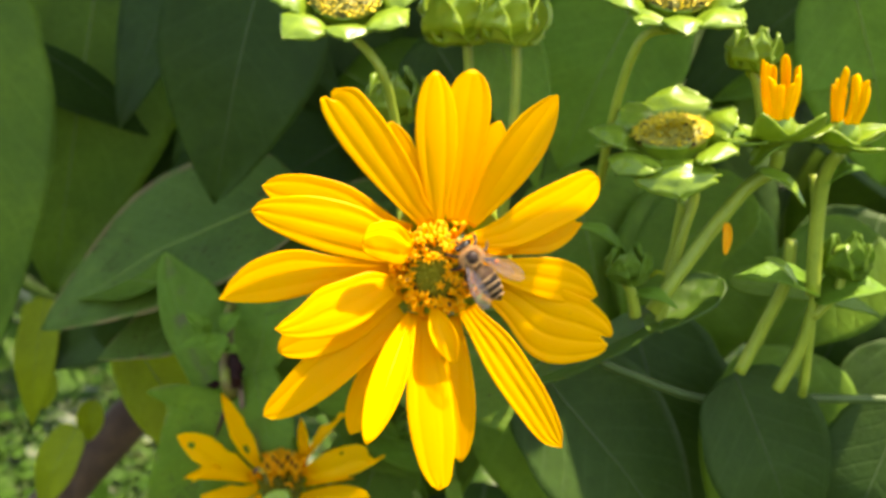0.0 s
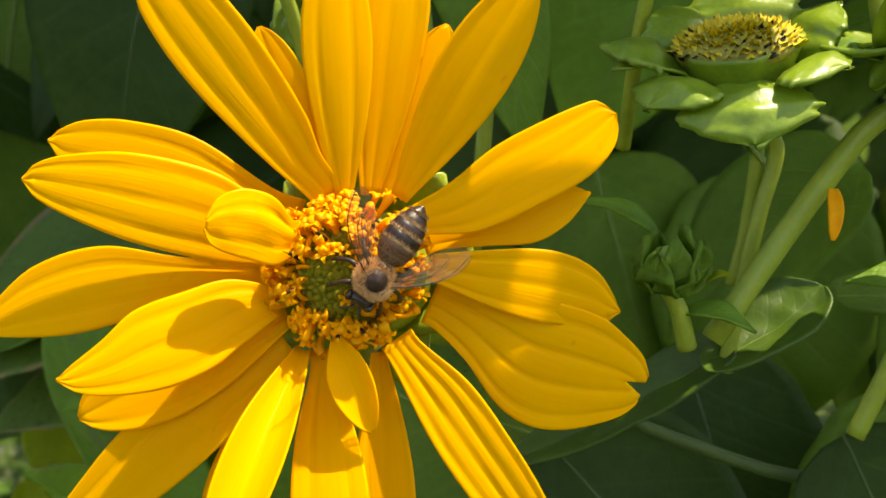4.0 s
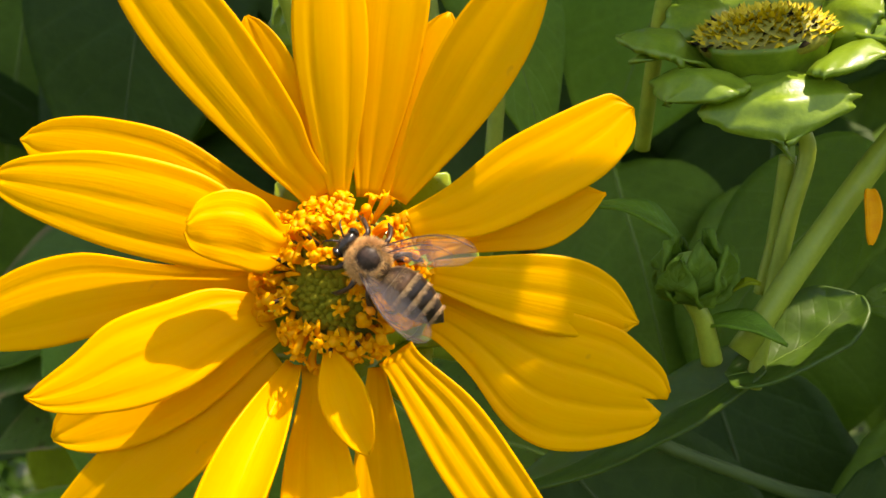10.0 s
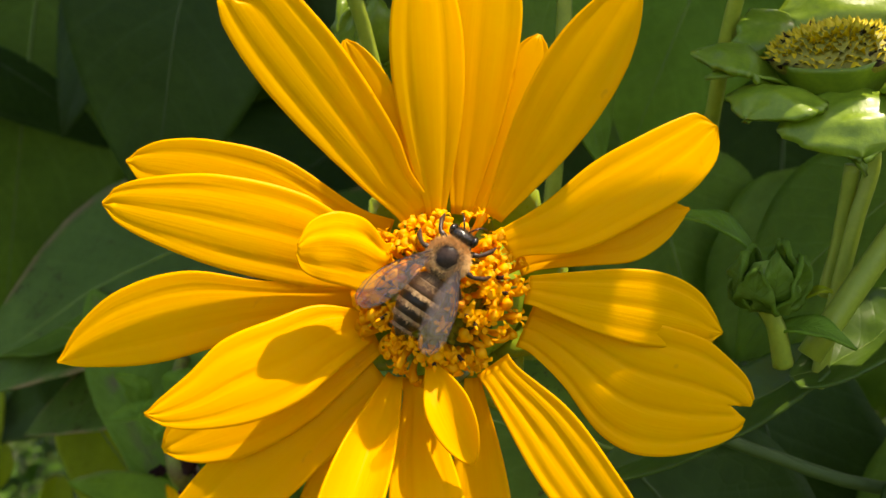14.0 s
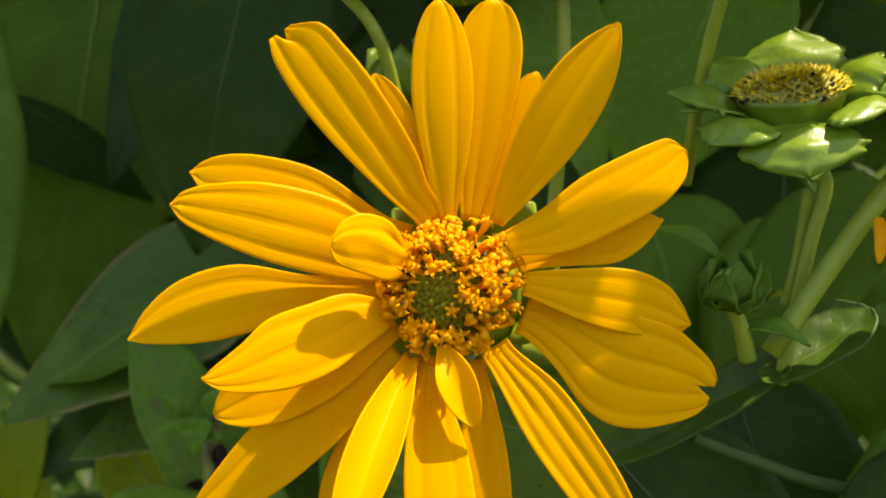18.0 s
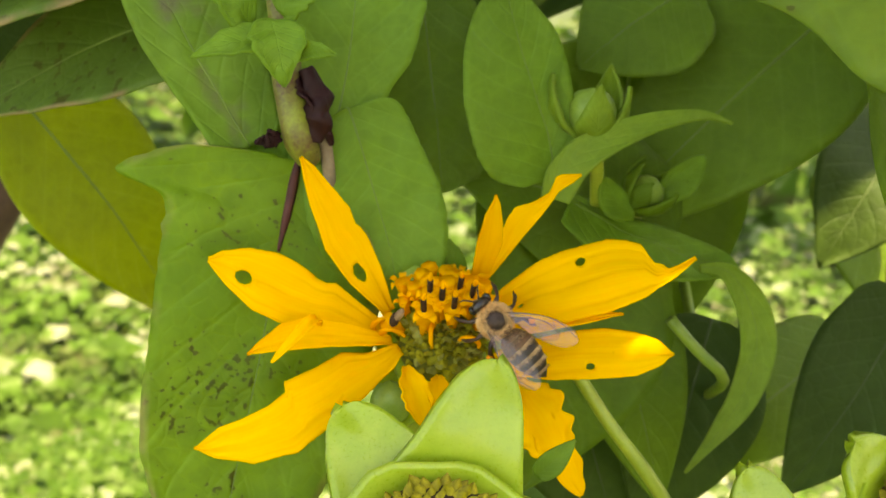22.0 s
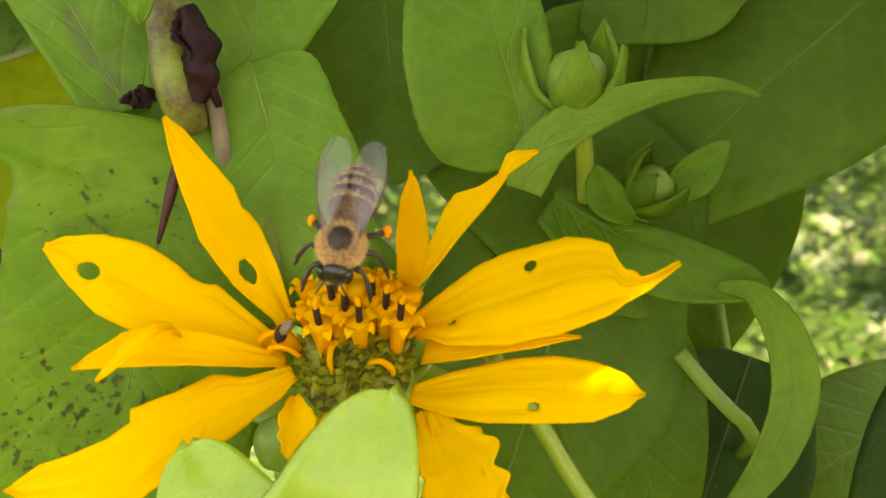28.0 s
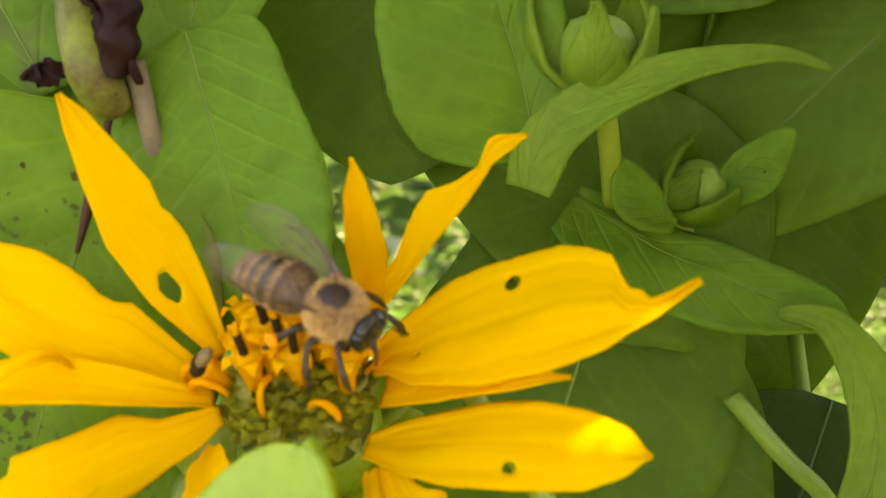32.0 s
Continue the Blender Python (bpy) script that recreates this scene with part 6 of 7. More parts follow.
def wing_material():
    """A clear, faintly brown membrane with a wavy sheen."""
    m = Nodes("bee_wing")
    at = m.coords("Object")
    clear = m.t.nodes.new("ShaderNodeBsdfTransparent")
    clear.inputs[0].default_value = (0.94, 0.89, 0.84, 1)
    film = m.t.nodes.new("ShaderNodeBsdfPrincipled")
    m.put(film.inputs["Base Color"], m.mix(m.noise(700, 3, at), (0.52, 0.34, 0.25), (0.70, 0.54, 0.44)))
    film.inputs["Roughness"].default_value = 0.3
    gloss = m.t.nodes.new("ShaderNodeBsdfGlossy")
    gloss.inputs["Roughness"].default_value = 0.28
    gloss.inputs["Color"].default_value = (1.0, 0.90, 0.86, 1)
    m.put(gloss.inputs["Normal"], m.bump(m.noise(1100, 2, at), 0.7, 0.0004))
    fresnel = m.t.nodes.new("ShaderNodeFresnel")
    fresnel.inputs[0].default_value = 1.55
    one = m.t.nodes.new("ShaderNodeMixShader")
    one.inputs[0].default_value = 0.045
    m.t.links.new(clear.outputs[0], one.inputs[1])
    m.t.links.new(film.outputs[0], one.inputs[2])
    two = m.t.nodes.new("ShaderNodeMixShader")
    m.put(two.inputs[0], m.math("ADD", m.math("MULTIPLY", fresnel.outputs[0], 0.34), 0.02))
    m.t.links.new(one.outputs[0], two.inputs[1])
    m.t.links.new(gloss.outputs[0], two.inputs[2])
    m.t.links.new(two.outputs[0], m.out.inputs[0])
    return m.mat


MAT["wing"] = wing_material()


def hairs(centre, radii, count, length, seed, rows=(-1, 1), droop=0.0, bald=2.0):
    """Short fur on a round form, as thin three-sided spikes in one mesh."""
    rnd = random.Random(seed)
    verts, faces = [], []
    while len(faces) < count * 3:
        d = Vector((rnd.gauss(0, 1), rnd.gauss(0, 1), rnd.gauss(0, 1))).normalized()
        if not rows[0] <= d.x <= rows[1] or d.z > bald:
            continue
        p = Vector(centre) + Vector((d.x * radii[0], d.y * radii[1], d.z * radii[2])) * 0.97
        n = Vector((d.x / radii[0], d.y / radii[1], d.z / radii[2])).normalized()
        tip = p + (n + Vector((rnd.uniform(-0.5, 0.3) - droop, rnd.uniform(-0.4, 0.4), rnd.uniform(-0.4, 0.4)))).normalized() * length * rnd.uniform(0.6, 1.2)
        a = n.orthogonal().normalized() * length * 0.05
        b = n.cross(a)
        k = len(verts)
        verts += [p + a, p - a * 0.5 + b * 0.87, p - a * 0.5 - b * 0.87, tip]
        faces += [(k, k + 1, k + 3), (k + 1, k + 2, k + 3), (k + 2, k, k + 3)]
    return verts, faces


def build_bee():
    """A honeybee 12.7 mm long: +x ahead, +z its back."""
    bee = thing("honeybee", (0, 0, 0), "brown striped honeybee with furry thorax and orange pollen on its legs", "bee")
    mm = 0.00098
    body, size = Vector((1.55, 0, 0.05)) * mm, Vector((1.95, 1.95, 1.8)) * mm
    v, f = ball(body, size, (0, 0, 1), 14, 24, 0.04)
    thorax = part("thorax", v, f, MAT["bee_fur"], bee, "brown furry thorax")
    part("fur", *hairs(body, size, 7500, 0.55 * mm, 3, bald=0.80), MAT["bee_hair"], thorax, "tan fur", smooth=False)
    v, f = ball(body + Vector((0.05, 0, 1.05)) * mm, (1.32 * mm, 1.26 * mm, 0.90 * mm), (0, 0, 1), 14, 26, 0.05)
    part("back_plate", v, f, MAT["bee_back"], thorax, "dark bald patch on the back")
    part("fur", *hairs(body + Vector((0.05, 0, 1.0)) * mm, (1.5 * mm, 1.42 * mm, 0.88 * mm), 1300, 0.42 * mm, 8, droop=0.3, bald=0.72), MAT["bee_fur"], thorax, "sparse brown fur on the back", smooth=False)
    v, f = ball(body + Vector((-1.55, 0, 0.85)) * mm, (0.55 * mm, 1.0 * mm, 0.5 * mm), (0, 0, 1), 8, 16, 0.06)
    part("scutellum", v, f, MAT["bee_amber"], thorax, "brown rear edge of the thorax")
    # head: a short wide shield, eyes at its sides
    v, f = ball((4.15 * mm, 0, -0.45 * mm), (0.72 * mm, 1.46 * mm, 1.30 * mm), (0, 0, 1), 12, 20, 0.04)
    head = part("head", v, f, MAT["bee_black"], bee, "black head")
    part("fur", *hairs((4.10 * mm, 0, -0.40 * mm), (0.85 * mm, 1.10 * mm, 1.36 * mm), 260, 0.32 * mm, 5), MAT["bee_fur"], head, "short dark brown fur", smooth=False)
    for s in (-1, 1):
        v, f = ball((4.25 * mm, s * 1.12 * mm, -0.40 * mm), (0.62 * mm, 0.46 * mm, 1.05 * mm), (0.1, 0.2 * s, 1), 10, 16)
        part("eye", v, f, MAT["bee_eye"], head, "shiny black eye")
        v, f = tube([Vector((4.8, s * 0.28, 0.0)) * mm, Vector((5.4, s * 0.7, 0.25)) * mm, Vector((5.9, s * 1.15, -0.3)) * mm, Vector((6.0, s * 1.5, -1.1)) * mm], [0.10 * mm, 0.09 * mm, 0.08 * mm], 6, 12)
        part("antenna", v, f, MAT["bee_black"], head)
    v, f = tube([Vector((4.6, 0, -1.5)) * mm, Vector((4.8, 0, -2.2)) * mm, Vector((4.6, 0, -3.0)) * mm], [0.26 * mm, 0.08 * mm], 6, 6)
    part("tongue", v, f, MAT["bee_leg"], head)
    # abdomen: six overlapping rings, each with a pale hairy band at its front
    cuts = [(-0.45, 0.85), (-1.35, 1.62), (-2.65, 1.92), (-3.95, 1.90), (-5.2, 1.62), (-6.35, 1.10), (-7.4, 0.14)]
    drop = lambda x: -0.014 * (x + 0.3) ** 2

    def hoop(x, r, n=26):
        return [Vector((x, r * 1.02 * math.cos(a), drop(x) + r * 0.88 * math.sin(a))) * mm for a in [2 * math.pi * j / n for j in range(n)]]

    for k in range(6):
        (x0, r0), (x1, r1) = cuts[k], cuts[k + 1]
        puff = lambda t: (r0 + (r1 - r0) * t) + 0.07 * math.sin(math.pi * t) * (1.6 if k in (0, 5) else 1)
        rings = [hoop(x0 + (x1 - x0) * t, puff(min(t, 1)) * g) for t, g in ((0, 0.93), (0.1, 0.985), (0.35, 1.0), (0.7, 1.01), (1.0, 1.025), (1.06, 0.95))]
        seg = part("abdomen_ring", [p for r in rings for p in r], grid_faces(6, 26, True), MAT["bee_amber" if k < 2 else "bee_brown" if k < 5 else "bee_black"], bee, "brown abdomen ring" if k < 2 else "dark brown abdomen ring")
        wide = (0.50, 0.12, 0.26, 0.32, 0.32, 0.16)[k]
        bv, bf = [], []
        if k:
            band = [hoop(x0 + (x1 - x0) * t, puff(t) * g) for t, g in ((0.02, 1.0), (0.10, 1.025), (wide - 0.04, 1.02), (wide, 0.99))]
            bv, bf = [p for r in band for p in r], grid_faces(4, 26, True)
        rnd = random.Random(k)
        for _ in range(380 if k < 2 else 520):
            a, t = rnd.uniform(0, 6.283), rnd.uniform(0.02, wide + (0.35 if k < 2 else 0.06))
            x, r = x0 + (x1 - x0) * t, puff(t) * 1.0
            p = Vector((x, r * 1.02 * math.cos(a), drop(x) + r * 0.88 * math.sin(a))) * mm
            n = (Vector((-1.0, math.cos(a), math.sin(a))) + Vector((rnd.uniform(-0.4, 0.4), rnd.uniform(-0.4, 0.4), rnd.uniform(-0.4, 0.4)))).normalized() * rnd.uniform(0.25, 0.5) * mm
            w = Vector((0, -math.sin(a), math.cos(a))) * 0.035 * mm
            i = len(bv)
            bv += [p - w, p + w, p + n]
            bf.append((i, i + 1, i + 2))
        part("band", bv, bf, MAT["bee_band" if k > 1 else "bee_fur"], seg, "pale hairy band")
    v, f = ball((-0.40 * mm, 0, 0), (0.6 * mm, 0.75 * mm, 0.7 * mm), (1, 0, 0), 6, 12)
    part("waist", v, f, MAT["bee_black"], bee)
    # legs: hip, thigh, shin and foot as one bent, jointed tube; the hind pair carries pollen
    feet = [((2.7, 0.8), (3.5, 2.3), (4.4, 2.9), (5.1, 3.1)), ((1.5, 0.9), (1.4, 3.0), (1.9, 3.9), (2.5, 4.3)), ((0.5, 0.9), (-0.6, 2.7), (-1.7, 3.3), (-2.5, 3.5))]
    for s in (-1, 1):
        for k, (a, b, c, d) in enumerate(feet):
            pts = [Vector((a[0], s * a[1], -1.3)) * mm, Vector((a[0] * 0.4 + b[0] * 0.6, s * (a[1] * 0.4 + b[1] * 0.6), -0.9)) * mm, Vector((b[0], s * b[1], -1.0)) * mm,
                   Vector((c[0], s * c[1], -2.2)) * mm, Vector(((c[0] + d[0]) / 2, s * (c[1] + d[1]) / 2, -2.8)) * mm, Vector((d[0], s * d[1], -3.1)) * mm]
            v, f = tube(pts, [0.24 * mm, 0.34 * mm, 0.20 * mm, (0.46 if k == 2 else 0.27) * mm, 0.18 * mm, 0.07 * mm], 8, 22, 0.1, k)
            leg = part("leg", v, f, MAT["bee_leg"], bee)
            if k == 2:
                v, f = ball(pts[2] * 0.35 + pts[3] * 0.65 + Vector((-0.15, s * 0.30, 0.05)) * mm, (0.70 * mm, 0.42 * mm, 0.52 * mm), (1, 0, 0), 10, 14, 0.25, s)
                part("pollen", v, f, MAT["pollen"], leg, "orange pollen lump")
    wings = []
    for s in (-1, 1):
        for name, length, width, ang in (("forewing", 9.0, 2.9, 3), ("hindwing", 6.2, 2.1, 9)):
            a = radians(ang)
            root = Vector((1.5 if name == "forewing" else 0.7, s * 1.45, 1.2 if name == "forewing" else 1.1)) * mm
            way = Vector((-math.cos(a), s * math.sin(a), 0.12 if name == "forewing" else 0.06)) * length * mm
            side = Vector((-math.sin(a), -s * math.cos(a), 0)) * width * 0.5 * mm
            wv, wf, uv = blade(Vector((0, 0, 0)), way, width * mm, Vector((0, 0, 1)), "petal", 0.03, 0.04, rows=20, cols=9, foot=0.12, peak=0.66, point=0.0, ruffle=0.03, seed=s)
            w = new(name, mesh_from(name, wv, wf, MAT["wing"], uv))
            w.parent, w.location = bee, root
            WORLD_AT[w] = Vector((0, 0, 0))
            tagged(w, "clear veined wing")
            for rim in ([wv[i * 9] for i in range(0, 20, 2)] + [wv[19 * 9]], [wv[i * 9 + 8] for i in range(0, 20, 2)] + [wv[19 * 9 + 8]]):
                part("vein", *tube(rim, [0.022 * mm, 0.016 * mm], 5, 22), MAT["bee_brown"], w, "dark wing edge")
            lines = ((-0.90, (0.0, -0.55, -0.92, -0.86, -0.25)), (-0.4, (0.0, -0.30, -0.45, -0.55, -0.55)), (0.1, (0.0, -0.05, 0.05, 0.02, 0.0)), (0.6, (0.0, 0.20, 0.45, 0.55, 0.5)))
            for n, (_, offs) in enumerate(lines if name == "forewing" else lines[:3]):
                reach = (0.97, 0.80, 0.72, 0.62)[n]
                pts = [way * reach * q / 4 + side * o + Vector((0, 0, 0.05)) * mm for q, o in enumerate(offs)]
                r = (0.075, 0.032, 0.032, 0.028)[n] * mm
                part("vein", *tube(pts, [r, r * 0.6], 5, 10), MAT["bee_amber"], w, "brown wing vein")
            for u, o0, o1 in ((0.42, -0.50, 0.05), (0.55, 0.04, 0.5), (0.60, -0.9, -0.5)) if name == "forewing" else ():
                part("vein", *tube([way * u + side * o0, way * (u + 0.05) + side * o1], [0.025 * mm, 0.025 * mm], 5, 3), MAT["bee_amber"], w, "brown wing vein")
            wings.append((w, s, name, root))
    return bee, wings


bee, bee_wings = build_bee()
BEE = [
    (0, (0.64, -0.25, -0.36), (-0.58, 0.00, 0.81), (0.07, -1.00, 0.05)),
    (0.5, (0.62, -0.25, -0.33), (-0.61, 0.00, 0.79), (0.07, -1.00, 0.06)),
    (1, (0.62, -0.25, -0.31), (-0.82, 0.52, 0.24), (0.48, -0.86, 0.09)),
    (1.5, (0.52, -0.25, -0.11), (-0.95, -0.00, 0.31), (0.00, -1.00, 0.01)),
    (2, (0.36, -0.25, -0.25), (-0.98, 0.06, 0.16), (-0.07, -1.00, -0.03)),
    (2.5, (0.43, -0.28, -0.03), (-0.97, -0.01, -0.24), (0.01, -1.00, -0.01)),
    (3, (0.45, -0.28, -0.04), (-0.97, -0.02, -0.25), (0.01, -1.00, 0.06)),
    (3.5, (0.43, -0.28, -0.13), (-0.86, -0.01, -0.51), (0.04, -1.00, -0.04)),
    (5.5, (0.38, -0.25, -0.57), (0.49, 0.70, -0.51), (0.75, -0.64, -0.17)),
    (6, (0.21, -0.22, -0.56), (0.92, 0.02, 0.40), (0.30, -0.70, -0.65)),
    (6.5, (0.16, -0.22, -0.62), (0.80, -0.03, 0.60), (0.42, -0.68, -0.60)),
    (7, (0.31, -0.22, -0.64), (0.80, -0.03, 0.60), (0.52, -0.62, -0.62)),
    (7.5, (0.39, -0.22, -0.62), (0.73, -0.02, 0.68), (0.52, -0.70, -0.50)),
    (8, (0.50, -0.24, -0.67), (0.66, -0.03, 0.75), (0.52, -0.76, -0.42)),
    (8.5, (0.55, -0.26, -0.54), (-0.15, -0.10, 0.98), (0.42, -0.91, -0.03)),
    (9, (0.52, -0.28, -0.57), (-0.30, -0.11, 0.95), (0.24, -0.97, -0.03)),
    (9.5, (0.67, -0.28, -0.30), (-0.30, -0.10, 0.95), (0.50, -0.86, 0.07)),
    (10, (0.46, -0.28, -0.37), (-0.76, -0.09, 0.64), (0.15, -0.99, 0.04)),
    (10.3, (0.37, -0.28, -0.52), (-0.99, -0.05, -0.09), (0.06, -1.00, -0.06)),
    (10.5, (0.55, -0.28, -0.53), (-0.94, -0.03, -0.35), (0.03, -1.00, 0.02)),
    (10.7, (0.59, -0.30, -1.02), (-1.00, -0.05, -0.03), (0.05, -0.40, -0.91)),
    (11, (0.33, -0.28, -0.81), (-0.75, -0.10, 0.65), (-0.31, -0.82, -0.48)),
    (11.5, (0.01, -0.28, -0.46), (-0.39, -0.07, 0.92), (0.06, -1.00, -0.05)),
    (12, (0.02, -0.28, -0.27), (0.04, -0.05, 1.00), (-0.03, -1.00, -0.05)),
    (12.5, (-0.22, -0.30, -0.07), (0.20, -0.05, 0.98), (-0.05, -1.00, -0.04)),
    (13, (-0.21, -0.30, -0.08), (0.10, -0.04, 0.99), (-0.01, -1.00, -0.04)),
    (13.5, (-0.10, -0.30, -0.20), (0.36, -0.03, 0.93), (-0.08, -1.00, 0.00)),
    (14, (-0.10, -0.30, -0.20), (0.59, 0.00, 0.81), (-0.04, -1.00, 0.03)),
    (14.5, (-0.06, -0.30, -0.16), (0.67, -0.00, 0.74), (-0.16, -0.98, 0.14)),
    (15, (0.25, -0.30, 0.06), (0.34, 0.41, 0.85), (0.01, -0.90, 0.43)),
    (15.3, (0.27, -0.32, 0.08), (0.27, 0.52, 0.81), (0.14, -0.86, 0.49)),
    (15.5, (0.27, -0.36, 0.16), (-0.07, 0.56, 0.83), (0.00, -0.83, 0.56)),
    (15.9, (-0.37, -1.75, 1.56), (0.17, -0.5, 0.85), (0.1, -0.8, -0.5)),
    (16.5, (-5.60, -2.40, 0.80), (-0.94, 0.2, 0.28), (0.0, -0.6, 0.8)),
    (17.1, (-6.80, 3.50, -2.60), (-0.2, 0.9, -0.35), (0.0, -0.3, 0.95)),
    (17.8, (-4.91, 7.95, -4.62), (0.34, 0.85, 0.3), (0.0, -0.6, 0.8)),
    (18.5, (-4.62, 9.5, -5.93), (0.55, 0.3, 0.75), (0.0, -0.8, 0.45)),
    (19, (-4.57, 9.57, -6.14), (0.58, -0.08, 0.81), (-0.08, -1.00, -0.05)),
    (19.5, (-4.64, 9.80, -6.29), (0.45, -0.04, 0.89), (-0.09, -1.00, 0.00)),
    (20, (-4.37, 10.05, -6.03), (0.33, 0.02, 0.94), (-0.13, -0.99, 0.07)),
    (20.5, (-4.25, 10.05, -6.23), (0.06, 0.14, 0.99), (-0.17, -0.97, 0.14)),
    (21, (-4.35, 9.57, -5.90), (0.36, 0.09, 0.93), (-0.19, -0.97, 0.17)),
    (21.5, (-3.84, 10.05, -6.02), (-0.31, 0.24, 0.92), (-0.10, -0.97, 0.22)),
    (22, (-3.65, 10.05, -6.05), (-0.60, 0.25, 0.76), (-0.09, -0.97, 0.25)),
    (22.5, (-3.73, 10.05, -5.82), (-0.33, 0.25, 0.91), (-0.01, -0.97, 0.26)),
    (23, (-3.79, 9.57, -5.62), (-0.33, 0.25, 0.91), (0.12, -0.94, 0.31)),
    (23.5, (-3.64, 10.05, -5.63), (-0.38, 0.25, 0.89), (0.36, -0.84, 0.38)),
    (24, (-3.66, 10.05, -5.25), (-0.55, 0.25, 0.79), (0.48, -0.70, 0.50)),
    (24.5, (-3.82, 10.05, -5.29), (-0.65, 0.24, 0.72), (0.62, -0.52, 0.58)),
    (26.5, (-4.09, 10.20, -5.05), (-0.85, -0.53, -0.06), (0.18, -0.40, 0.90)),
    (27, (-4.09, 10.25, -4.85), (-0.70, -0.54, -0.46), (-0.06, -0.61, 0.79)),
    (27.5, (-4.22, 10.25, -4.73), (-0.11, -0.66, -0.74), (-0.05, -0.74, 0.67)),
    (28, (-4.23, 10.25, -4.83), (-0.23, -0.59, -0.77), (-0.01, -0.79, 0.61)),
    (28.5, (-4.20, 10.25, -4.82), (-0.59, -0.49, -0.64), (-0.01, -0.79, 0.62)),
    (29, (-4.29, 10.25, -4.84), (-0.13, -0.64, -0.76), (0.02, -0.77, 0.64)),
    (29.5, (-4.34, 10.25, -4.93), (-0.06, -0.65, -0.76), (0.02, -0.76, 0.65)),
    (30, (-4.00, 10.25, -4.98), (0.57, -0.60, -0.57), (-0.12, -0.74, 0.66)),
    (30.5, (-3.88, 10.20, -5.18), (0.15, -0.68, -0.72), (-0.04, -0.73, 0.68)),
    (31, (-3.90, 10.15, -5.24), (-0.12, -0.63, -0.77), (0.10, -0.78, 0.62)),
    (31.5, (-3.86, 10.15, -5.20), (-0.09, -0.51, -0.86), (0.10, -0.86, 0.50)),
    (32, (-3.98, 10.15, -5.32), (0.81, -0.44, -0.38), (0.04, -0.61, 0.79)),
]


def bee_pose(centre, ahead, back):
    """Where the bee stands: its middle, the way it heads and the way its back looks, in the plan."""
    ahead, up = V(*ahead), V(*back)
    side = up.cross(ahead).normalized()
    m = Matrix((ahead, side, ahead.cross(side))).transposed().to_4x4()
    return Matrix.Translation(P(*centre)) @ m @ pose(0.0009, 0, 0)


# ---- ground, stick and far plants ----
def ground_sheet():
    n, verts = 60, []
    for i in range(n + 1):
        for j in range(n + 1):
            x = math.copysign(abs(2 * i / n - 1) ** 3 * 60, i - n / 2)
            y = math.copysign(abs(2 * j / n - 1) ** 3 * 60, j - n / 2)
            verts.append(Vector((x, y, 0.06 * noise.noise(Vector((x, y, 0)) * 0.9))))
    ob = single("ground", verts, grid_faces(n + 1, n + 1), MAT["soil"], "garden soil with pale dry litter and low weeds", "ground", kind="structure")
    return ob


ground_sheet()


def low_weeds():
    """Low sunlit weeds on the ground behind and below the plant."""
    rnd = random.Random(5)
    verts, faces = [], []
    for k in range(110000):
        r = 0.25 + 5.0 * rnd.random() ** 1.1
        a = max(-1.5, min(1.5, rnd.gauss(0, 0.55)))
        x, y = r * math.sin(a), 0.1 + r * math.cos(a)
        h = rnd.uniform(0.02, 0.14)
        d = Vector((rnd.gauss(0, 1), rnd.gauss(0, 1), rnd.uniform(-0.25, 0.25))).normalized()
        size = rnd.uniform(0.014, 0.036) * (1 if k % 8 else 2.5)
        v, f, _ = blade(Vector((x, y, h)), Vector((x, y, h)) + d * size, size * rnd.uniform(0.5, 0.8), Vector((rnd.gauss(0, 0.15), -0.5, 0.85)), "leaf", 0.05, 0.05, rows=3, cols=3)
        n = len(verts)
        verts += v
        faces += [tuple(i + n for i in g) for g in f]
    return single("weeds", verts, faces, MAT["grass"], "dense low sunlit green weeds covering the ground", "weeds", kind="stuff")


low_weeds()


def far_foliage():
    """The shaded mass of big leaves behind the flowers, one by one."""
    rnd = random.Random(11)
    for k in range(400):
        x, z = rnd.uniform(-34, 34), rnd.uniform(-16, 30)
        y = rnd.uniform(21, 46)
        length = rnd.uniform(9, 17)
        a = rnd.uniform(-0.9, 0.9) - math.pi / 2
        tip = (x + length * math.cos(a), y + rnd.uniform(-2, 3), z + length * math.sin(a) * 0.8)
        low = min(z, tip[2])
        if (min(x, tip[0]) < 0.5 and low < -4.5) or (max(x, tip[0]) > 2 and low < -6.5):
            continue
        # thicket shade sits in the leaf colour, most of all left of x = 2
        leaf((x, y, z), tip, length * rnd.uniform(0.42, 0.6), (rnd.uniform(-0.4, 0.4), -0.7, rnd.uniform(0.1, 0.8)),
             "leaf_shaded" if x < 2 and k % 5 else rnd.choice(("leaf_shaded", "leaf")), "large green leaf in the shaded thicket behind", group="thicket leaves", rows=14, cols=9, seed=k)


far_foliage()


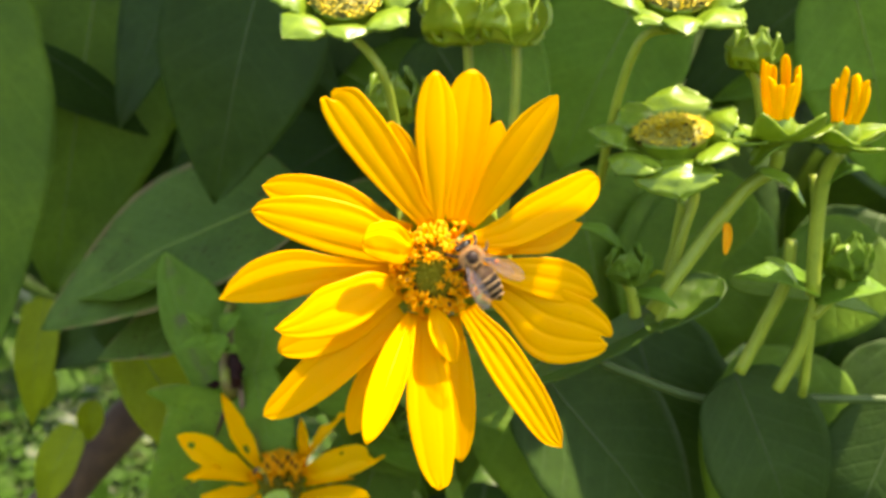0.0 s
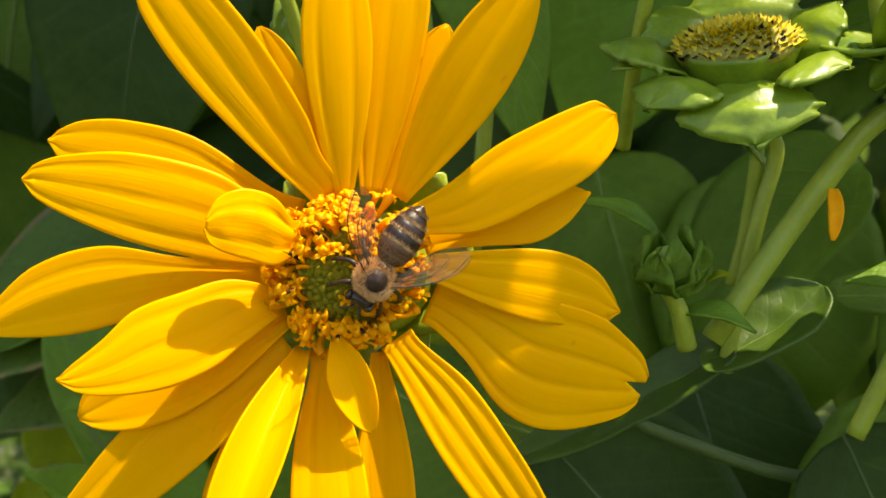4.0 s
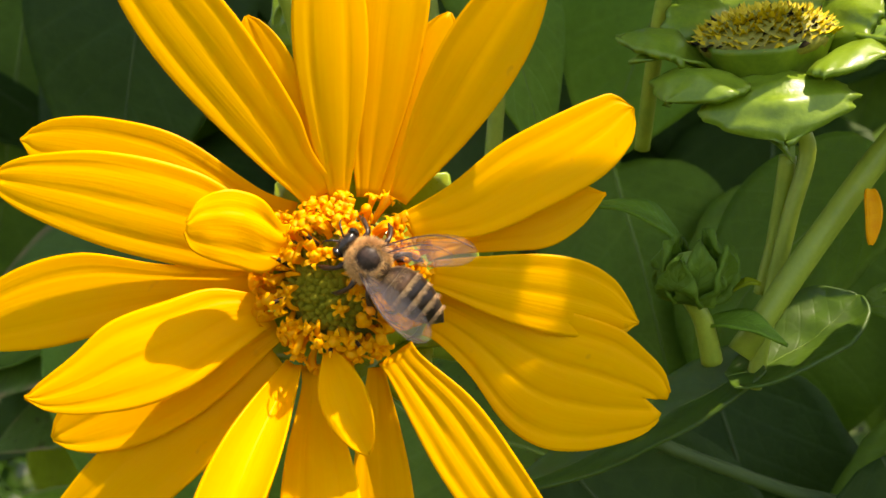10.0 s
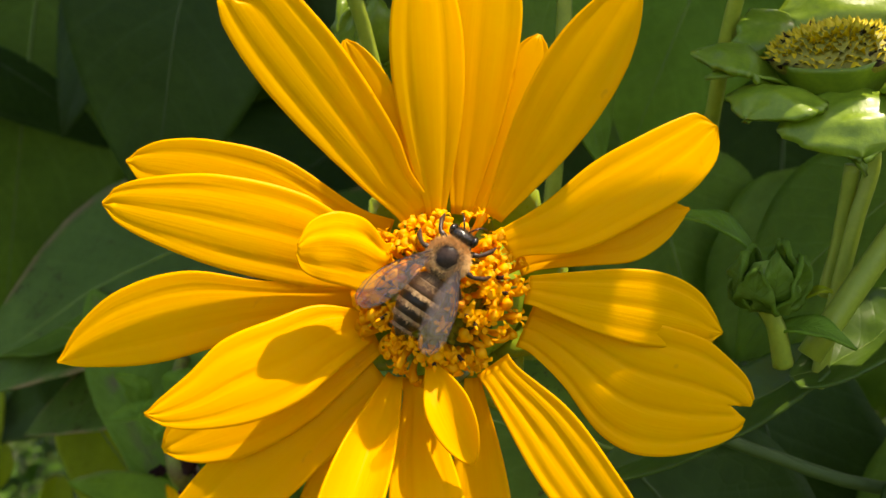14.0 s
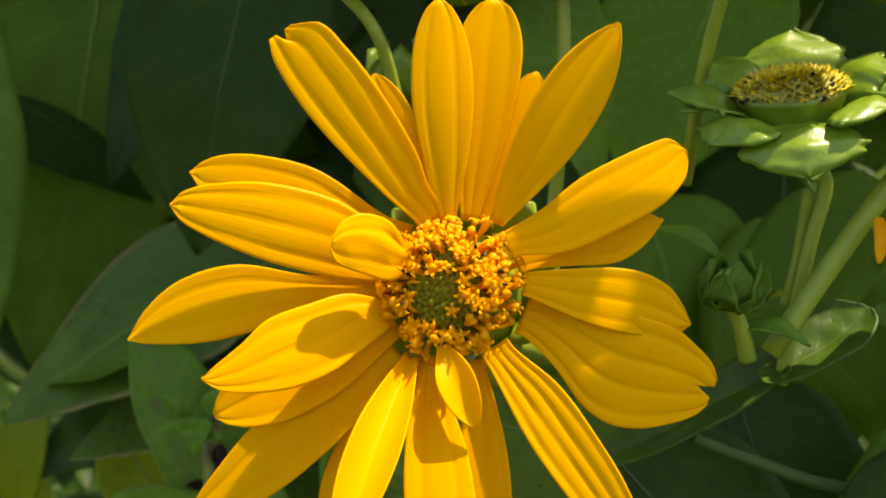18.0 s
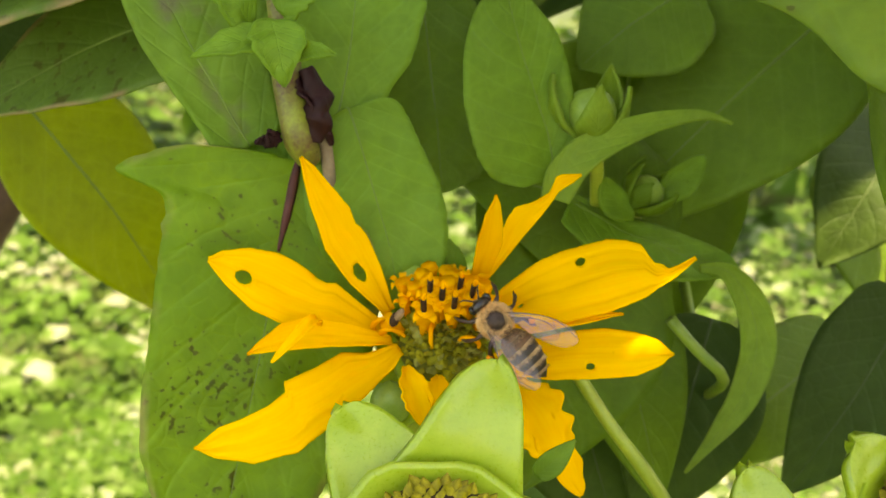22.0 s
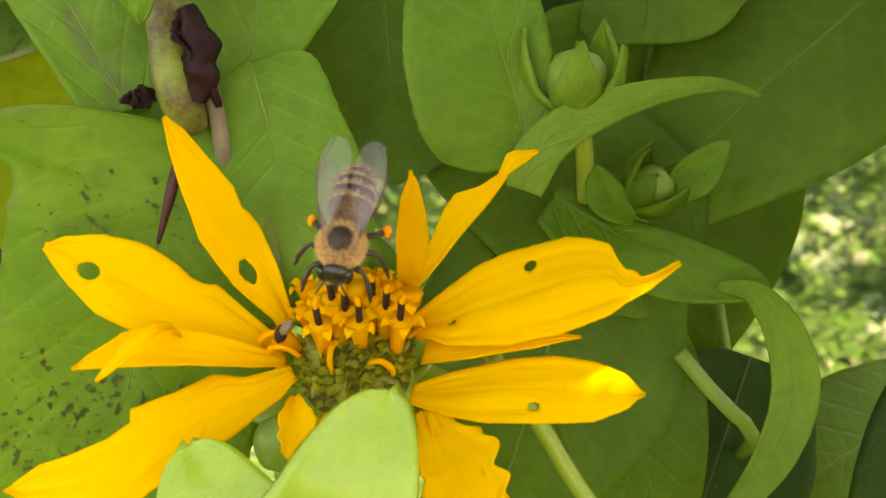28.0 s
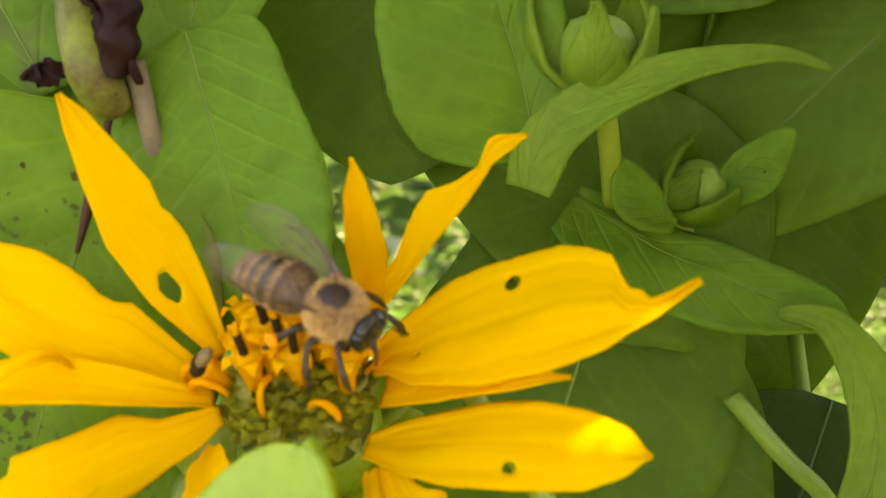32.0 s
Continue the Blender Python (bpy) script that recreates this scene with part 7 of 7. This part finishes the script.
def shrub_wall():
    """Far garden plants that close the view, as many small leaves."""
    rnd = random.Random(21)
    verts, faces = [], []
    for _ in range(5000):
        a = rnd.uniform(-2.2, 2.2)
        r = rnd.uniform(3.0, 5.0)
        h = 2.4 * rnd.random() ** 1.2
        p = Vector((r * math.sin(a), r * math.cos(a), h))
        size = rnd.uniform(0.08, 0.26)
        d = Vector((rnd.gauss(0, 1), rnd.gauss(0, 1), rnd.gauss(0, 0.6))).normalized()
        v, f, _ = blade(p, p + d * size, size * 0.5, Vector((0, -1, 0.6)), "leaf", 0.1, 0.1, rows=4, cols=3)
        k = len(verts)
        verts += v
        faces += [tuple(i + k for i in g) for g in f]
    return single("shrubs", verts, faces, MAT["grass"], "far green garden shrubs in the sun", "shrubs", kind="stuff")


shrub_wall()


def undergrowth():
    """Sunlit small plants below and behind the flowers."""
    rnd = random.Random(33)
    verts, faces = [], []
    for _ in range(95000):
        x, y = rnd.uniform(-1.1, 1.1), rnd.uniform(0.25, 1.8)
        edge = (x / 1.0) ** 2 + ((y - 1.0) / 0.72) ** 2 + 0.5 * noise.noise(Vector((x * 2.5, y * 2.5, 0.2)))
        if edge > 1.05:
            continue
        z = (1.00 - 0.42 * y) * (1.06 - 0.18 * max(0.0, edge) ** 2) + 0.03 * noise.noise(Vector((x * 6, y * 6, 1.7))) + rnd.uniform(-0.08, 0.02)
        if rnd.random() < 0.30:
            z *= rnd.random()
        size = rnd.uniform(0.008, 0.020)
        d = Vector((rnd.gauss(0, 1), rnd.gauss(0, 1), rnd.uniform(-0.25, 0.10))).normalized()
        p = Vector((x, y, max(z, 0.03)))
        v, f, _ = blade(p, p + d * size, size * rnd.uniform(0.6, 0.95), Vector((rnd.gauss(0.1, 0.12), -0.6, 0.8)), "leaf", 0.06, 0.06, rows=3, cols=3)
        k = len(verts)
        verts += v
        faces += [tuple(i + k for i in g) for g in f]
    return single("undergrowth", verts, faces, MAT["grass"], "mixed sunlit green undergrowth below the flowers", "undergrowth", kind="stuff")


undergrowth()

branch = thing("dead_branch", P(-17.73, 34.00, -11.89), "brown dead branch leaning behind the leaves", "branch")
part("branch", *tube([P(-23.0, 30.0, -19.0), P(-17.73, 34.00, -11.89), P(-15.21, 36.00, -8.58), P(-13.28, 38.00, -6.12), P(-10.50, 41.00, -1.78), P(-7.0, 44.0, 4.0)], [0.011, 0.010, 0.008, 0.006], 12, 30, 0.15, 4), MAT["bark"], branch)
part("twig", *tube([P(-14.2, 37.0, -7.3), P(-14.6, 37.6, -5.8), P(-15.3, 38.2, -4.6)], [0.004, 0.0025, 0.0012], 8, 12, 0.2, 7), MAT["bark"], branch, "thin broken twig")


def motions():
    walk(bee, [(t, bee_pose(c, a, b)) for t, c, a, b in BEE])
    # seconds, how far either wing is spread (degrees) and how far both are raised
    beats = ((0, 22, 8, 4), (1, 24, 8, 6), (2, 38, 30, 8), (3.5, 38, 26, 8), (5.5, 30, 30, 6), (6, 12, 4, 2), (8.5, 14, 2, 2), (9.2, 10, 6, 2), (10, 32, 4, 4), (10.4, 42, 34, 8), (10.7, 34, 20, 8), (11.1, 8, 30, 4), (11.5, 24, 22, 3), (12.1, 6, 14, 2), (13, 1, 18, 2),
             (14.6, 16, 14, 4), (15, 8, 3, 4), (15.3, 40, 22, 12), (15.5, 56, 30, 16), (15.8, 60, 60, 0), (16.1, 62, 62, 14), (16.4, 40, 40, -8), (16.7, 65, 65, 12), (17.0, 42, 42, -8), (17.3, 62, 62, 10), (17.6, 30, 30, 0),
             (18.4, 4, 4, 8), (19.5, 4, 4, 6), (21, 6, 2, 3), (22, 22, 0, 3), (23, 24, -2, 2), (24.5, 20, 2, 4), (26.5, 0, 0, 10), (27, -2, -2, 10), (29.5, -2, -2, 10), (31, -1, -1, 10), (32, 6, 0, 8))
    for w, s, name, root in bee_wings:
        walk(w, [(t, Matrix.Translation(root) @ pose(0, 0, 0, 0, rise, -s * (one if s < 0 else two) * (1 if name == "forewing" else 0.8))) for t, one, two, rise in beats])


motions()
